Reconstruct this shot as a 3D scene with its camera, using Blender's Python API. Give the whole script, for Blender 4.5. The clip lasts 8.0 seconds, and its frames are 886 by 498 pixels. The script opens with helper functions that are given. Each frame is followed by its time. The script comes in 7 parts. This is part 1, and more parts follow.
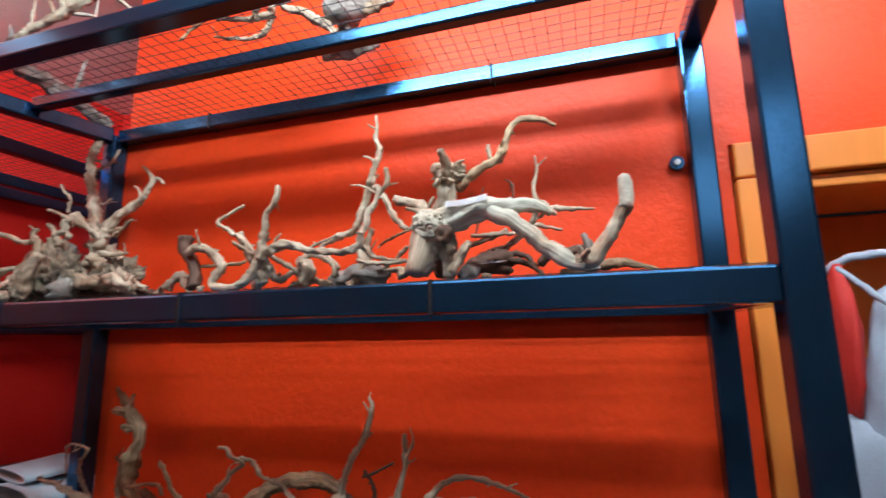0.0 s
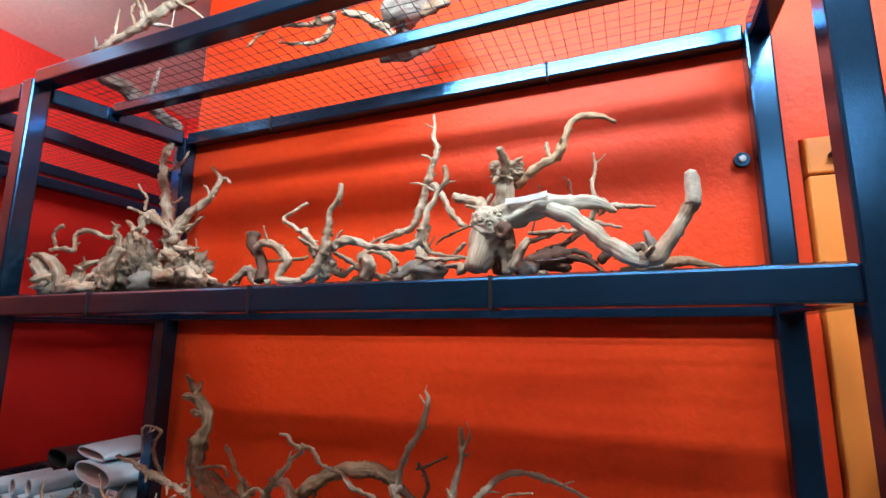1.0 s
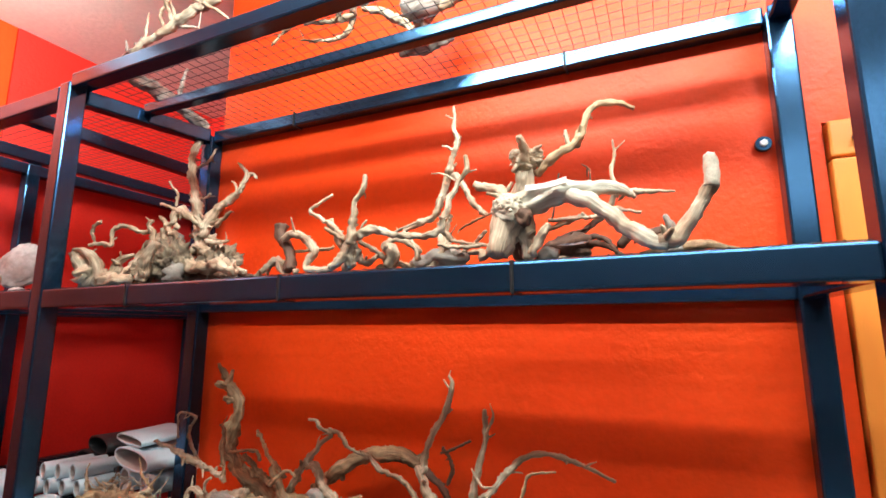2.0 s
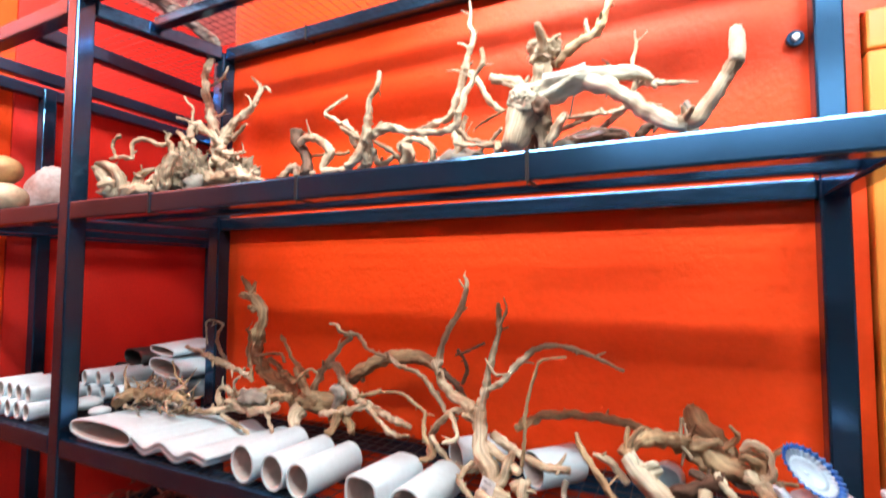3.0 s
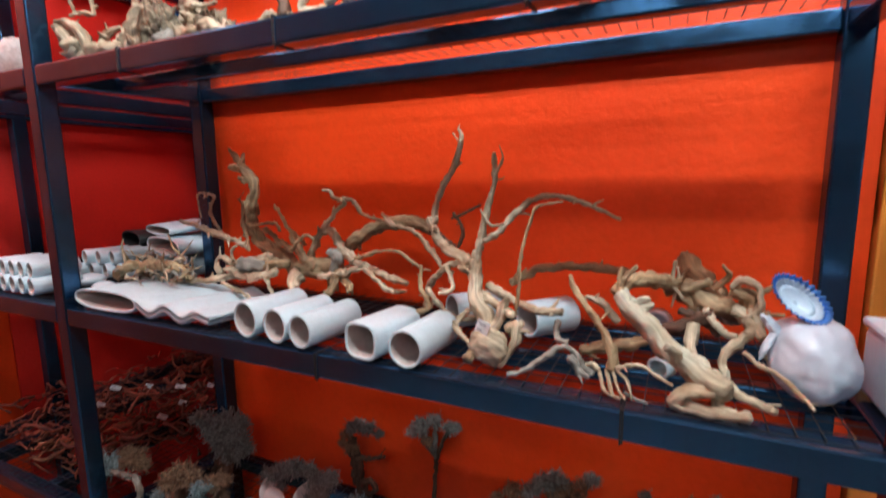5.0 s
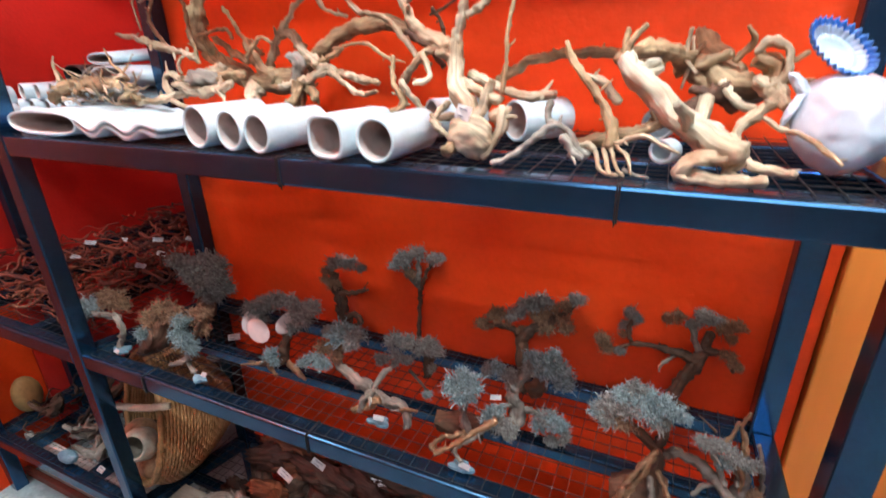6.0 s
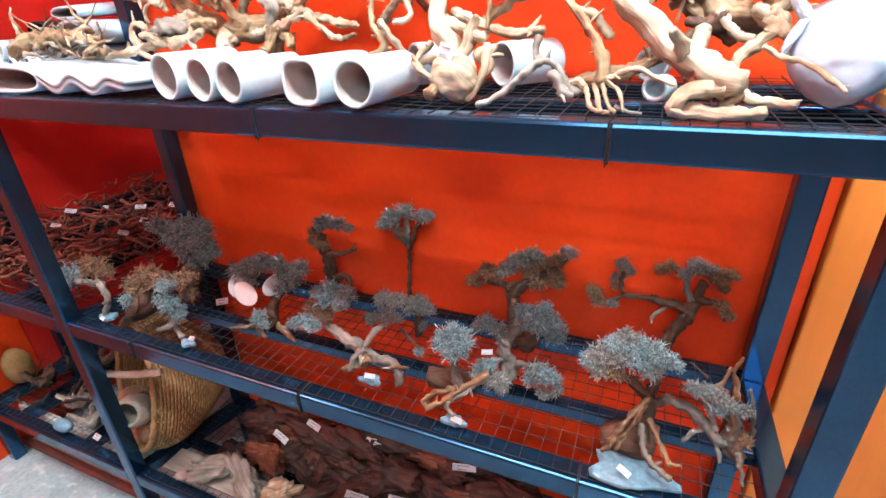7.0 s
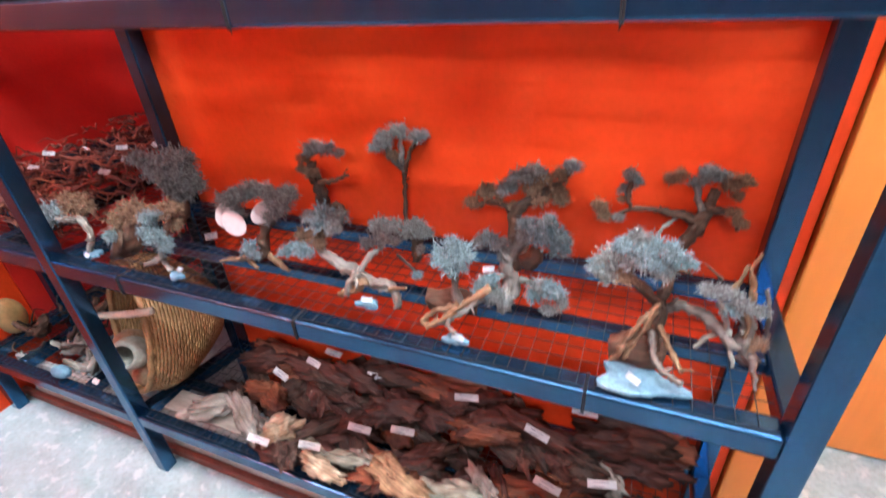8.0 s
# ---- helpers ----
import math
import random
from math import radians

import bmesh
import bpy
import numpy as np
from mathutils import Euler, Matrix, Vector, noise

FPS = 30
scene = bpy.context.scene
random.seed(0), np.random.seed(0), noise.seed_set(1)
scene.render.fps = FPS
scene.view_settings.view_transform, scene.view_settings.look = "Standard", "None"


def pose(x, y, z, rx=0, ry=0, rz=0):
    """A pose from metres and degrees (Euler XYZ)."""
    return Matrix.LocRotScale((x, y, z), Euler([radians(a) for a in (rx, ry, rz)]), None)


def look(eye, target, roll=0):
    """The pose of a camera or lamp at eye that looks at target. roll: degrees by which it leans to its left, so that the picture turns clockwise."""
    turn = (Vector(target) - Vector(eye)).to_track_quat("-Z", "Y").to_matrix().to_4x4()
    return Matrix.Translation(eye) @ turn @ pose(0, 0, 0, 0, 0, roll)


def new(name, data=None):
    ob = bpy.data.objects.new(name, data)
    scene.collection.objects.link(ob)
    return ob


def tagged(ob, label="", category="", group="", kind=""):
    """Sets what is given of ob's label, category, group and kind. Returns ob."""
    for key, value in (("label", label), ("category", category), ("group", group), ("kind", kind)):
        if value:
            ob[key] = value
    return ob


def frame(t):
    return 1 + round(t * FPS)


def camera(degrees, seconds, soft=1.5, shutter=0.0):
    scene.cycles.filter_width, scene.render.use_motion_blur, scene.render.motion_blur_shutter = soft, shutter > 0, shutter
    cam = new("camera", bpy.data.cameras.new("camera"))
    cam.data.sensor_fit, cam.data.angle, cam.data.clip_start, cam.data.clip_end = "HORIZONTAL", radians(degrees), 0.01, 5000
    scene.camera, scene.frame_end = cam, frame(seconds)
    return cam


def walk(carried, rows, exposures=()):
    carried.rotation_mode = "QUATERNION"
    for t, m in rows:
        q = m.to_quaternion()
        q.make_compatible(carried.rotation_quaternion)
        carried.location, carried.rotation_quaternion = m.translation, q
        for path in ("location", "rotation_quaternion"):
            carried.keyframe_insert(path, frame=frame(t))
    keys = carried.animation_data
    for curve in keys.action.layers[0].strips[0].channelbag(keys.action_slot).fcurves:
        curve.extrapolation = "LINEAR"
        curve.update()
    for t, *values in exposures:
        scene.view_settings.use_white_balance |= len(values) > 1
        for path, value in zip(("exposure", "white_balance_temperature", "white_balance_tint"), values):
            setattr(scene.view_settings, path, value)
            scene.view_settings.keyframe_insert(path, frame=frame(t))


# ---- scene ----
cam = camera(84.7, 8.0, shutter=0.6)
PATH = [
    (0, (-0.003, 0.016, 1.742), (-0.571, 1.901, 2.092), -1.0),
    (0.5, (-0.021, 0.003, 1.734), (-0.708, 1.848, 2.085), 0.1),
    (1, (-0.021, -0.001, 1.735), (-0.754, 1.827, 2.087), 0.4),
    (1.2, (-0.026, -0.009, 1.734), (-0.766, 1.814, 2.093), 0.2),
    (2.3, (-0.017, -0.019, 1.698), (-0.843, 1.774, 2.02), 0.3),
    (2.5, (-0.018, -0.019, 1.674), (-0.853, 1.772, 1.981), 0.5),
    (3, (-0.019, -0.018, 1.646), (-0.891, 1.778, 1.756), 0.2),
    (3.5, (-0.017, -0.016, 1.621), (-0.89, 1.783, 1.614), 0.1),
    (4, (-0.013, -0.01, 1.605), (-0.887, 1.788, 1.525), -0.2),
    (4.2, (-0.014, -0.006, 1.596), (-0.883, 1.791, 1.474), -0.4),
    (5.3, (-0.025, 0.013, 1.535), (-0.88, 1.765, 1.09), -1.1),
    (5.5, (-0.026, 0.028, 1.495), (-0.875, 1.745, 0.919), -1.3),
    (6, (-0.03, 0.054, 1.426), (-0.807, 1.736, 0.671), -1.42),
    (6.5, (-0.027, 0.065, 1.405), (-0.77, 1.725, 0.575), -2.03),
    (7, (-0.027, 0.068, 1.396), (-0.761, 1.709, 0.519), -2.42),
    (7.5, (-0.028, 0.068, 1.379), (-0.756, 1.688, 0.459), -3.15),
    (8, (-0.034, 0.073, 1.31), (-0.733, 1.639, 0.282), -3.9),
]
EXPOSURES = [(0.0, -1.2, 6000, 10), (1.2, -0.95, 6000, 10), (2.3, -0.25, 7200, 10), (3.0, 0.05, 6700, 10), (3.5, 0.0, 6500, 10), (4.2, -0.15, 6500, 10), (5.3, -0.5, 6400, 10), (5.5, -0.5, 6400, 10), (6.0, 0.55, 6400, 10), (6.5, 0.95, 6400, 10), (7.0, 1.1, 6300, 10), (7.5, 1.25, 6200, 10), (8.0, 1.55, 5900, 10)]
walk(cam, [(t, look(eye, target, roll)) for t, eye, target, roll in PATH], EXPOSURES)
# ---- light ----
world = bpy.data.worlds.new("room_world")
world.use_nodes = True
world.node_tree.nodes["Background"].inputs[0].default_value = (0.9, 0.95, 1.0, 1)
world.node_tree.nodes["Background"].inputs[1].default_value = 0.008
scene.world = world


def area_lamp(x, y, z, length, power, width=0.05, lean=0.0, turn=0.0, tone=(0.86, 0.95, 1.0)):
    data = bpy.data.lights.new("tube_or_fill", "AREA")
    data.shape, data.size, data.size_y, data.energy, data.color = "RECTANGLE", length, width, power, tone
    ob = new("tube_or_fill", data)
    ob.matrix_world = pose(x, y, z, lean, 0, turn)
    return ob


area_lamp(0.05, 0.04, 2.71, 1.5, 84, 0.10, 97)
area_lamp(-1.68, 0.05, 2.66, 1.1, 34, 0.10, 66, 62)
# broad soft fill added to brighten the lower shelves, no fitting of the shop
area_lamp(0.3, -1.5, 2.70, 1.5, 21, 1.0, 30, 5)


# ---- materials ----
def mat(name, base, rough=0.6, metal=0.0, vary=0.25, scale=8.0, fine=90.0, bump=0.2, dist=0.004, second=None, gloss=0.5, stretch=None, coat=0.0, island=0.0, spots=None, warp=0.0, grain=None):
    """A procedural surface: base colour broken up at two scales, with fine relief."""
    m = bpy.data.materials.new(name)
    m.use_nodes = True
    nt = m.node_tree
    b = nt.nodes["Principled BSDF"]
    tex = nt.nodes.new("ShaderNodeTexCoord")
    src = tex.outputs["Object"]
    if stretch:
        mp = nt.nodes.new("ShaderNodeMapping")
        mp.inputs["Scale"].default_value = stretch
        nt.links.new(src, mp.inputs[0])
        src = mp.outputs[0]
    n1, n2 = nt.nodes.new("ShaderNodeTexNoise"), nt.nodes.new("ShaderNodeTexNoise")
    for n, s, d in ((n1, scale, 4), (n2, fine, 3)):
        n.inputs["Scale"].default_value, n.inputs["Detail"].default_value = s, d
        n.inputs["Distortion"].default_value = warp
        nt.links.new(src, n.inputs["Vector"])
    if grain:
        gm = nt.nodes.new("ShaderNodeMapping")
        gm.inputs["Scale"].default_value = (grain[0], grain[1], 1)
        nt.links.new(tex.outputs["UV"], gm.inputs[0])
        nt.links.new(gm.outputs[0], n2.inputs["Vector"])
        n2.inputs["Scale"].default_value, n2.inputs["Detail"].default_value = 1.0, 5
        n2.inputs["Distortion"].default_value = 0.4
    other = second or tuple(c * (1 - vary) for c in base)
    r1 = nt.nodes.new("ShaderNodeValToRGB")
    r1.color_ramp.elements[0].position, r1.color_ramp.elements[1].position = 0.34, 0.66
    r1.color_ramp.elements[0].color, r1.color_ramp.elements[1].color = (*other, 1), (*base, 1)
    nt.links.new(n1.outputs[0], r1.inputs[0])
    mx = nt.nodes.new("ShaderNodeMix")
    mx.data_type, mx.blend_type = "RGBA", "MULTIPLY"
    mx.inputs[0].default_value = 1.0
    r2 = nt.nodes.new("ShaderNodeValToRGB")
    lo = 1 - vary
    r2.color_ramp.elements[0].color, r2.color_ramp.elements[1].color = (lo, lo, lo, 1), (1, 1, 1, 1)
    r2.color_ramp.elements[0].position, r2.color_ramp.elements[1].position = 0.3, 0.6
    nt.links.new(n2.outputs[0], r2.inputs[0])
    nt.links.new(r1.outputs[0], mx.inputs[6])
    nt.links.new(r2.outputs[0], mx.inputs[7])
    col = mx.outputs[2]
    if spots:
        n3 = nt.nodes.new("ShaderNodeTexNoise")
        n3.inputs["Scale"].default_value, n3.inputs["Detail"].default_value = spots[1], 5
        nt.links.new(src, n3.inputs["Vector"])
        r3 = nt.nodes.new("ShaderNodeValToRGB")
        r3.color_ramp.elements[0].position, r3.color_ramp.elements[1].position = spots[2], spots[2] + 0.08
        nt.links.new(n3.outputs[0], r3.inputs[0])
        m3 = nt.nodes.new("ShaderNodeMix")
        m3.data_type = "RGBA"
        m3.inputs[7].default_value = (*spots[0], 1)
        nt.links.new(r3.outputs[0], m3.inputs[0])
        nt.links.new(col, m3.inputs[6])
        col = m3.outputs[2]
    if island:
        g = nt.nodes.new("ShaderNodeNewGeometry")
        r4 = nt.nodes.new("ShaderNodeValToRGB")
        r4.color_ramp.elements[0].color, r4.color_ramp.elements[1].color = (1 - island,) * 3 + (1,), (1, 1, 1, 1)
        nt.links.new(g.outputs["Random Per Island"], r4.inputs[0])
        m4 = nt.nodes.new("ShaderNodeMix")
        m4.data_type, m4.blend_type = "RGBA", "MULTIPLY"
        m4.inputs[0].default_value = 1.0
        nt.links.new(col, m4.inputs[6])
        nt.links.new(r4.outputs[0], m4.inputs[7])
        col = m4.outputs[2]
    nt.links.new(col, b.inputs["Base Color"])
    b.inputs["Roughness"].default_value, b.inputs["Metallic"].default_value = rough, metal
    b.inputs["Specular IOR Level"].default_value = gloss
    b.inputs["Coat Weight"].default_value = coat
    bp = nt.nodes.new("ShaderNodeBump")
    bp.inputs["Strength"].default_value, bp.inputs["Distance"].default_value = bump, dist
    nt.links.new(n2.outputs[0], bp.inputs["Height"])
    nt.links.new(bp.outputs[0], b.inputs["Normal"])
    return m


ORANGE = mat("orange_wall_paint", (0.84, 0.067, 0.009), 0.44, vary=0.06, scale=3, fine=80, bump=0.32, dist=0.004, second=(0.80, 0.056, 0.008), gloss=0.25)
RED = mat("red_wall_paint", (0.78, 0.022, 0.011), 0.48, vary=0.06, scale=3, fine=110, bump=0.3, dist=0.004, second=(0.70, 0.018, 0.009), gloss=0.7)
# tone of the two unseen walls, set by what the steel should reflect
UNSEENWALL = mat("unseen_wall_tone", (0.20, 0.115, 0.105), 0.6, vary=0.05, scale=3, fine=110, bump=0.2)
TRIM = mat("orange_gloss_paint", (0.85, 0.27, 0.045), 0.35, vary=0.06, scale=5, fine=40, bump=0.08, dist=0.003, stretch=(1, 1, 0.12))
CEIL = mat("ceiling_paint", (0.84, 0.78, 0.7), 0.8, vary=0.06, scale=3, fine=60, bump=0.2)
FLOOR = mat("grey_floor", (0.42, 0.56, 0.58), 0.45, vary=0.2, scale=11, fine=70, bump=0.1, dist=0.002, second=(0.31, 0.43, 0.45), spots=((0.50, 0.60, 0.60), 26, 0.56))
STEEL = mat("dark_painted_steel", (0.046, 0.145, 0.290), 0.18, 0.88, vary=0.16, scale=5, fine=300, bump=0.02, dist=0.001, second=(0.038, 0.115, 0.225), gloss=0.5)
WIRE = mat("galvanised_wire", (0.04, 0.043, 0.047), 0.55, 0.3, vary=0.3, scale=20, fine=200, bump=0.05, dist=0.0005)
TAPE = mat("black_tie_wire", (0.012, 0.012, 0.014), 0.55, vary=0.2, bump=0.1)
PALE = mat("pale_driftwood", (0.70, 0.58, 0.42), 0.72, vary=0.5, scale=20, fine=150, bump=0.8, dist=0.0024, second=(0.33, 0.21, 0.12), grain=(230, 13))
BLEACHED = mat("bleached_driftwood", (0.70, 0.69, 0.57), 0.75, vary=0.42, scale=14, fine=150, bump=0.8, dist=0.0024, second=(0.46, 0.37, 0.25), grain=(230, 13))
TAN = mat("tan_driftwood", (0.55, 0.39, 0.22), 0.68, vary=0.5, scale=18, fine=150, bump=0.8, dist=0.0024, second=(0.24, 0.125, 0.06), grain=(230, 13))
ROUGHBARK = mat("rough_bark", (0.38, 0.30, 0.20), 0.82, vary=0.5, scale=34, fine=150, bump=0.9, dist=0.003, second=(0.11, 0.07, 0.045), grain=(160, 22))
RAWEND = mat("scraped_wood", (0.66, 0.60, 0.48), 0.8, vary=0.25, scale=30, fine=200, bump=0.5, dist=0.002)
BROWN = mat("brown_driftwood", (0.17, 0.085, 0.05), 0.75, vary=0.4, scale=17, fine=130, bump=0.45, dist=0.0016, second=(0.07, 0.035, 0.022), grain=(230, 13))
GREYW = mat("grey_driftwood", (0.42, 0.385, 0.34), 0.8, vary=0.34, scale=17, fine=150, bump=0.45, dist=0.0016, second=(0.19, 0.155, 0.125), grain=(230, 13))
CERAMIC = mat("white_ceramic", (0.60, 0.75, 0.82), 0.4, vary=0.06, scale=10, fine=120, bump=0.08, dist=0.001, second=(0.55, 0.69, 0.75))
BLACKC = mat("black_ceramic", (0.02, 0.02, 0.022), 0.5, vary=0.2, bump=0.15)
CLAYIN = mat("buff_ceramic", (0.60, 0.51, 0.48), 0.7, vary=0.1, scale=12, fine=120, bump=0.1, dist=0.001)
PAPER = mat("white_label_paper", (0.82, 0.83, 0.85), 0.6, vary=0.05, bump=0.05)
PLASTIC = mat("white_plastic", (0.58, 0.67, 0.77), 0.3, vary=0.05, scale=6, bump=0.1)


# ---- helpers for meshes ----
def mesh_ob(name, verts, faces, material, parent=None, label="", smooth=False):
    me = bpy.data.meshes.new(name)
    me.from_pydata([tuple(v) for v in verts], [], faces)
    me.update()
    if smooth:
        me.polygons.foreach_set("use_smooth", [True] * len(me.polygons))
    me.materials.append(material)
    ob = new(name, me)
    if parent is not None:
        ob.parent = parent
    if label:
        ob["label"] = label
    return ob


def part(name, bm, material, parent=None, label="", smooth=False):
    me = bpy.data.meshes.new(name)
    bm.normal_update()
    bm.to_mesh(me)
    bm.free()
    if smooth:
        me.polygons.foreach_set("use_smooth", [True] * len(me.polygons))
    me.materials.append(material)
    ob = new(name, me)
    if parent is not None:
        ob.parent = parent
    if label:
        ob["label"] = label
    return ob


def box(lo, hi, bevel=0.003, m=None):
    bm = bmesh.new()
    bmesh.ops.create_cube(bm, size=1.0)
    c = [(a + b) / 2 for a, b in zip(lo, hi)]
    s = [b - a for a, b in zip(lo, hi)]
    bmesh.ops.transform(bm, matrix=Matrix.Translation(c) @ Matrix.Diagonal((*s, 1)), verts=bm.verts)
    if bevel:
        bmesh.ops.bevel(bm, geom=bm.edges[:], offset=bevel, segments=2, affect="EDGES", profile=0.5)
    if m is not None:
        bmesh.ops.transform(bm, matrix=m, verts=bm.verts)
    return bm


def thing(name, label, category, group="", kind="", at=(0, 0, 0)):
    ob = new(name)
    ob.location = at
    ob.empty_display_size = 0.05
    return tagged(ob, label, category, group, kind)


# ---- room ----
def slab(name, lo, hi, material, label, category="wall"):
    return tagged(part(name, box(lo, hi, 0), material), label, category, kind="structure")


slab("floor", (-3.6, -4.0, -0.1), (2.6, 2.6, 0.0), FLOOR, "light grey speckled shop floor", "floor")
slab("ceiling", (-3.6, -4.0, 2.78), (2.6, 2.6, 2.88), CEIL, "pale cream painted ceiling", "ceiling")
WY = 0.957
slab("wall_north", (-1.165, WY, 0.0), (0.25, WY + 0.9, 2.78), ORANGE, "glossy orange rough-plastered wall behind the rack")
slab("wall_over_door", (0.25, WY, 2.07), (2.6, WY + 0.42, 2.78), ORANGE, "orange painted wall over the doorway")
slab("wall_beside_door", (1.22, WY, 0.0), (2.6, WY + 0.42, 2.07), ORANGE, "orange painted wall beside the doorway")
slab("wall_west", (-2.2, 0.80, 0.0), (-2.03, 1.75, 2.78), RED, "dark red painted side wall of the alcove")
slab("wall_west_front", (-2.2, -4.0, 0.0), (-2.034, 0.797, 2.78), ORANGE, "orange painted side wall of the shop")
slab("wall_alcove", (-2.03, 1.62, 0.0), (-1.165, 1.75, 2.78), RED, "dark red painted back wall of the alcove")
# unseen walls added to close the room and darken reflections in the rails
slab("unseen_wall_south", (-3.6, -4.1, 0.0), (2.6, -4.0, 2.78), UNSEENWALL, "unseen dark pinkish-brown wall added for the steel to reflect")
slab("unseen_wall_east", (2.6, -4.0, 0.0), (2.7, 2.6, 2.78), UNSEENWALL, "unseen dark pinkish-brown wall added for the steel to reflect")

door = thing("door_1", "orange painted door set deep in a stepped frame", "door", kind="structure")
part("jamb", box((0.253, WY - 0.018, 0.0), (0.36, WY + 0.37, 2.0), 0.004), TRIM, door)
part("jamb", box((1.11, WY - 0.018, 0.0), (1.217, WY + 0.37, 2.0), 0.004), TRIM, door)
part("head", box((0.253, WY - 0.018, 2.003), (1.217, WY + 0.37, 2.066), 0.004), TRIM, door)
part("moulding", box((0.361, WY + 0.0, 1.978), (1.109, WY + 0.05, 2.001), 0.004), TRIM, door)
part("leaf", box((0.363, WY + 0.372, 0.01), (1.107, WY + 0.41, 1.998), 0.003), TRIM, door)
part("hook", box((0.283, WY - 0.035, 2.028), (0.302, WY - 0.018, 2.034), 0.001), WIRE, door, "small bright nail in the frame")


# ---- racks ----
T = 0.04
LEVELS = (0.252, 0.771, 1.289, 1.809, 2.292)


def tube_bar(name, lo, hi, parent, label=""):
    return part(name, box(lo, hi, 0.004), STEEL, parent, label)


def wire_sheet(parent, x0, x1, y0, y1, z, step=0.0254, r=0.00056, sag=0.004):
    """Welded wire sheet, wires as thin square bars, one mesh."""
    verts, faces = [], []

    def bar(a, b, along):
        k = len(verts)
        for p in (a, b):
            for du, dv in ((-r, -r), (r, -r), (r, r), (-r, r)):
                verts.append((p[0], p[1] + du, p[2] + dv) if along == "x" else (p[0] + du, p[1], p[2] + dv))
        for i in range(4):
            j = (i + 1) % 4
            faces.append((k + i, k + j, k + 4 + j, k + 4 + i))

    def zz(x, y):
        return z + sag * noise.noise((x * 5, y * 7, z)) - sag * 0.4

    ys = np.arange(y0, y1, step)
    xs = np.arange(x0, x1, step)
    seg = np.linspace(x0, x1, 13)
    for y in ys:
        w = 0.0015 * random.uniform(-1, 1)
        for a, b in zip(seg[:-1], seg[1:]):
            bar((a, y + w, zz(a, y)), (b, y + w, zz(b, y)), "x")
    segy = np.linspace(y0, y1, 4)
    for x in xs:
        w = 0.0015 * random.uniform(-1, 1)
        for a, b in zip(segy[:-1], segy[1:]):
            bar((x + w, a, zz(x, a) + 2 * r), (x + w, b, zz(x, b) + 2 * r), "y")
    return mesh_ob("wire_mesh", verts, faces, WIRE, parent, "galvanised welded wire mesh")


def tie(parent, x, y0, y1, z0, z1):
    """Black wire wound round a rail, with twisted ends hanging below."""
    for dx in (-0.0015, 0.0012):
        part("tie_wire", box((x + dx, y0 - 0.0016, z0 - 0.0016), (x + dx + 0.002, y1 + 0.0016, z1 + 0.0016), 0.0005), TAPE, parent, "black tie wire")
    part("tie_wire", box((-0.0009, -0.0009, -0.007), (0.0009, 0.0009, 0.0), 0.0004, pose(x + 0.002, y0 + 0.002, z0, 12, 25, 0)), TAPE, parent, "twisted black wire end")


X0, X1, YF, YB = -1.28, 0.224, 0.585, 0.955
rack = thing("steel_rack", "dark navy steel shelving rack with wire mesh shelves", "shelf", at=(-0.5, 0.75, 0))


def settle(parent):
    for ob in parent.children:
        ob.matrix_parent_inverse = Matrix.Translation(-parent.location)


for x in (X0, X1 - T):
    tube_bar("post", (x, YF, 0.0), (x + T, YF + T, 2.775 if x > 0 else LEVELS[4] + 0.004), rack)
for x in (-1.202, 0.181):
    tube_bar("post", (x, YB - T, 0.0), (x + T, YB, LEVELS[4] - 0.018), rack)
for k, z in enumerate(LEVELS):
    tall = 0.04 if k != 4 else 0.034
    zf, zb, zm = (z, z - 0.006, z - 0.004) if k != 4 else (2.314, 2.288, 2.296)
    tube_bar("front_rail", (X0 + T + 0.0005, YF + 0.001, zf - tall), (X1 - T - 0.0005, YF + T - 0.001, zf), rack)
    tube_bar("back_rail", (-1.162, YB - 0.034, zb - 0.034), (0.1805, YB - 0.001, zb), rack)
    tube_bar("middle_rail", (-1.2, 0.735, zm - 0.027), (0.185, 0.762, zm), rack)
    for xa, xb in ((X0 + 0.001, -1.203), (X1 - T + 0.001, 0.182)):
        bm = box((-T / 2 + 0.001, 0, z - T + 0.0015), (T / 2 - 0.001, YB - YF - 2 * T, z - 0.0015), 0.004)
        sh = Matrix.Identity(4)
        sh[0][1] = (xb - xa) / (YB - YF - 2 * T)
        bmesh.ops.transform(bm, matrix=Matrix.Translation((xa + T / 2, YF + T, 0)) @ sh, verts=bm.verts)
        part("side_rail", bm, STEEL, rack)
    wire_sheet(rack, -1.215, 0.18, YF + 0.012, YB - 0.01, z + (0.003 if k != 4 else 0.010))
for z, xs in ((LEVELS[3], (-0.958, -0.58, -0.193)), (LEVELS[2], (-0.535, -0.07)), (LEVELS[1], (-1.02, -0.566, -0.06))):
    for x in xs:
        tie(rack, x, YF, YF + T, z - T, z)
for x in (-0.87, -0.167):
    tie(rack, x, YB - 0.035, YB - 0.003, 2.254, 2.288)
bm = bmesh.new()
bmesh.ops.create_cone(bm, segments=20, radius1=0.0135, radius2=0.0125, depth=0.008, cap_ends=True)
bmesh.ops.transform(bm, matrix=pose(0.163, 0.948, 2.043, 90, 0, 0), verts=bm.verts)
lug = part("fixing_lug", bm, STEEL, rack)
bm = bmesh.new()
bmesh.ops.create_cone(bm, segments=6, radius1=0.007, radius2=0.006, depth=0.006, cap_ends=True)
bmesh.ops.transform(bm, matrix=pose(0.163, 0.941, 2.043, 90, 0, 0), verts=bm.verts)
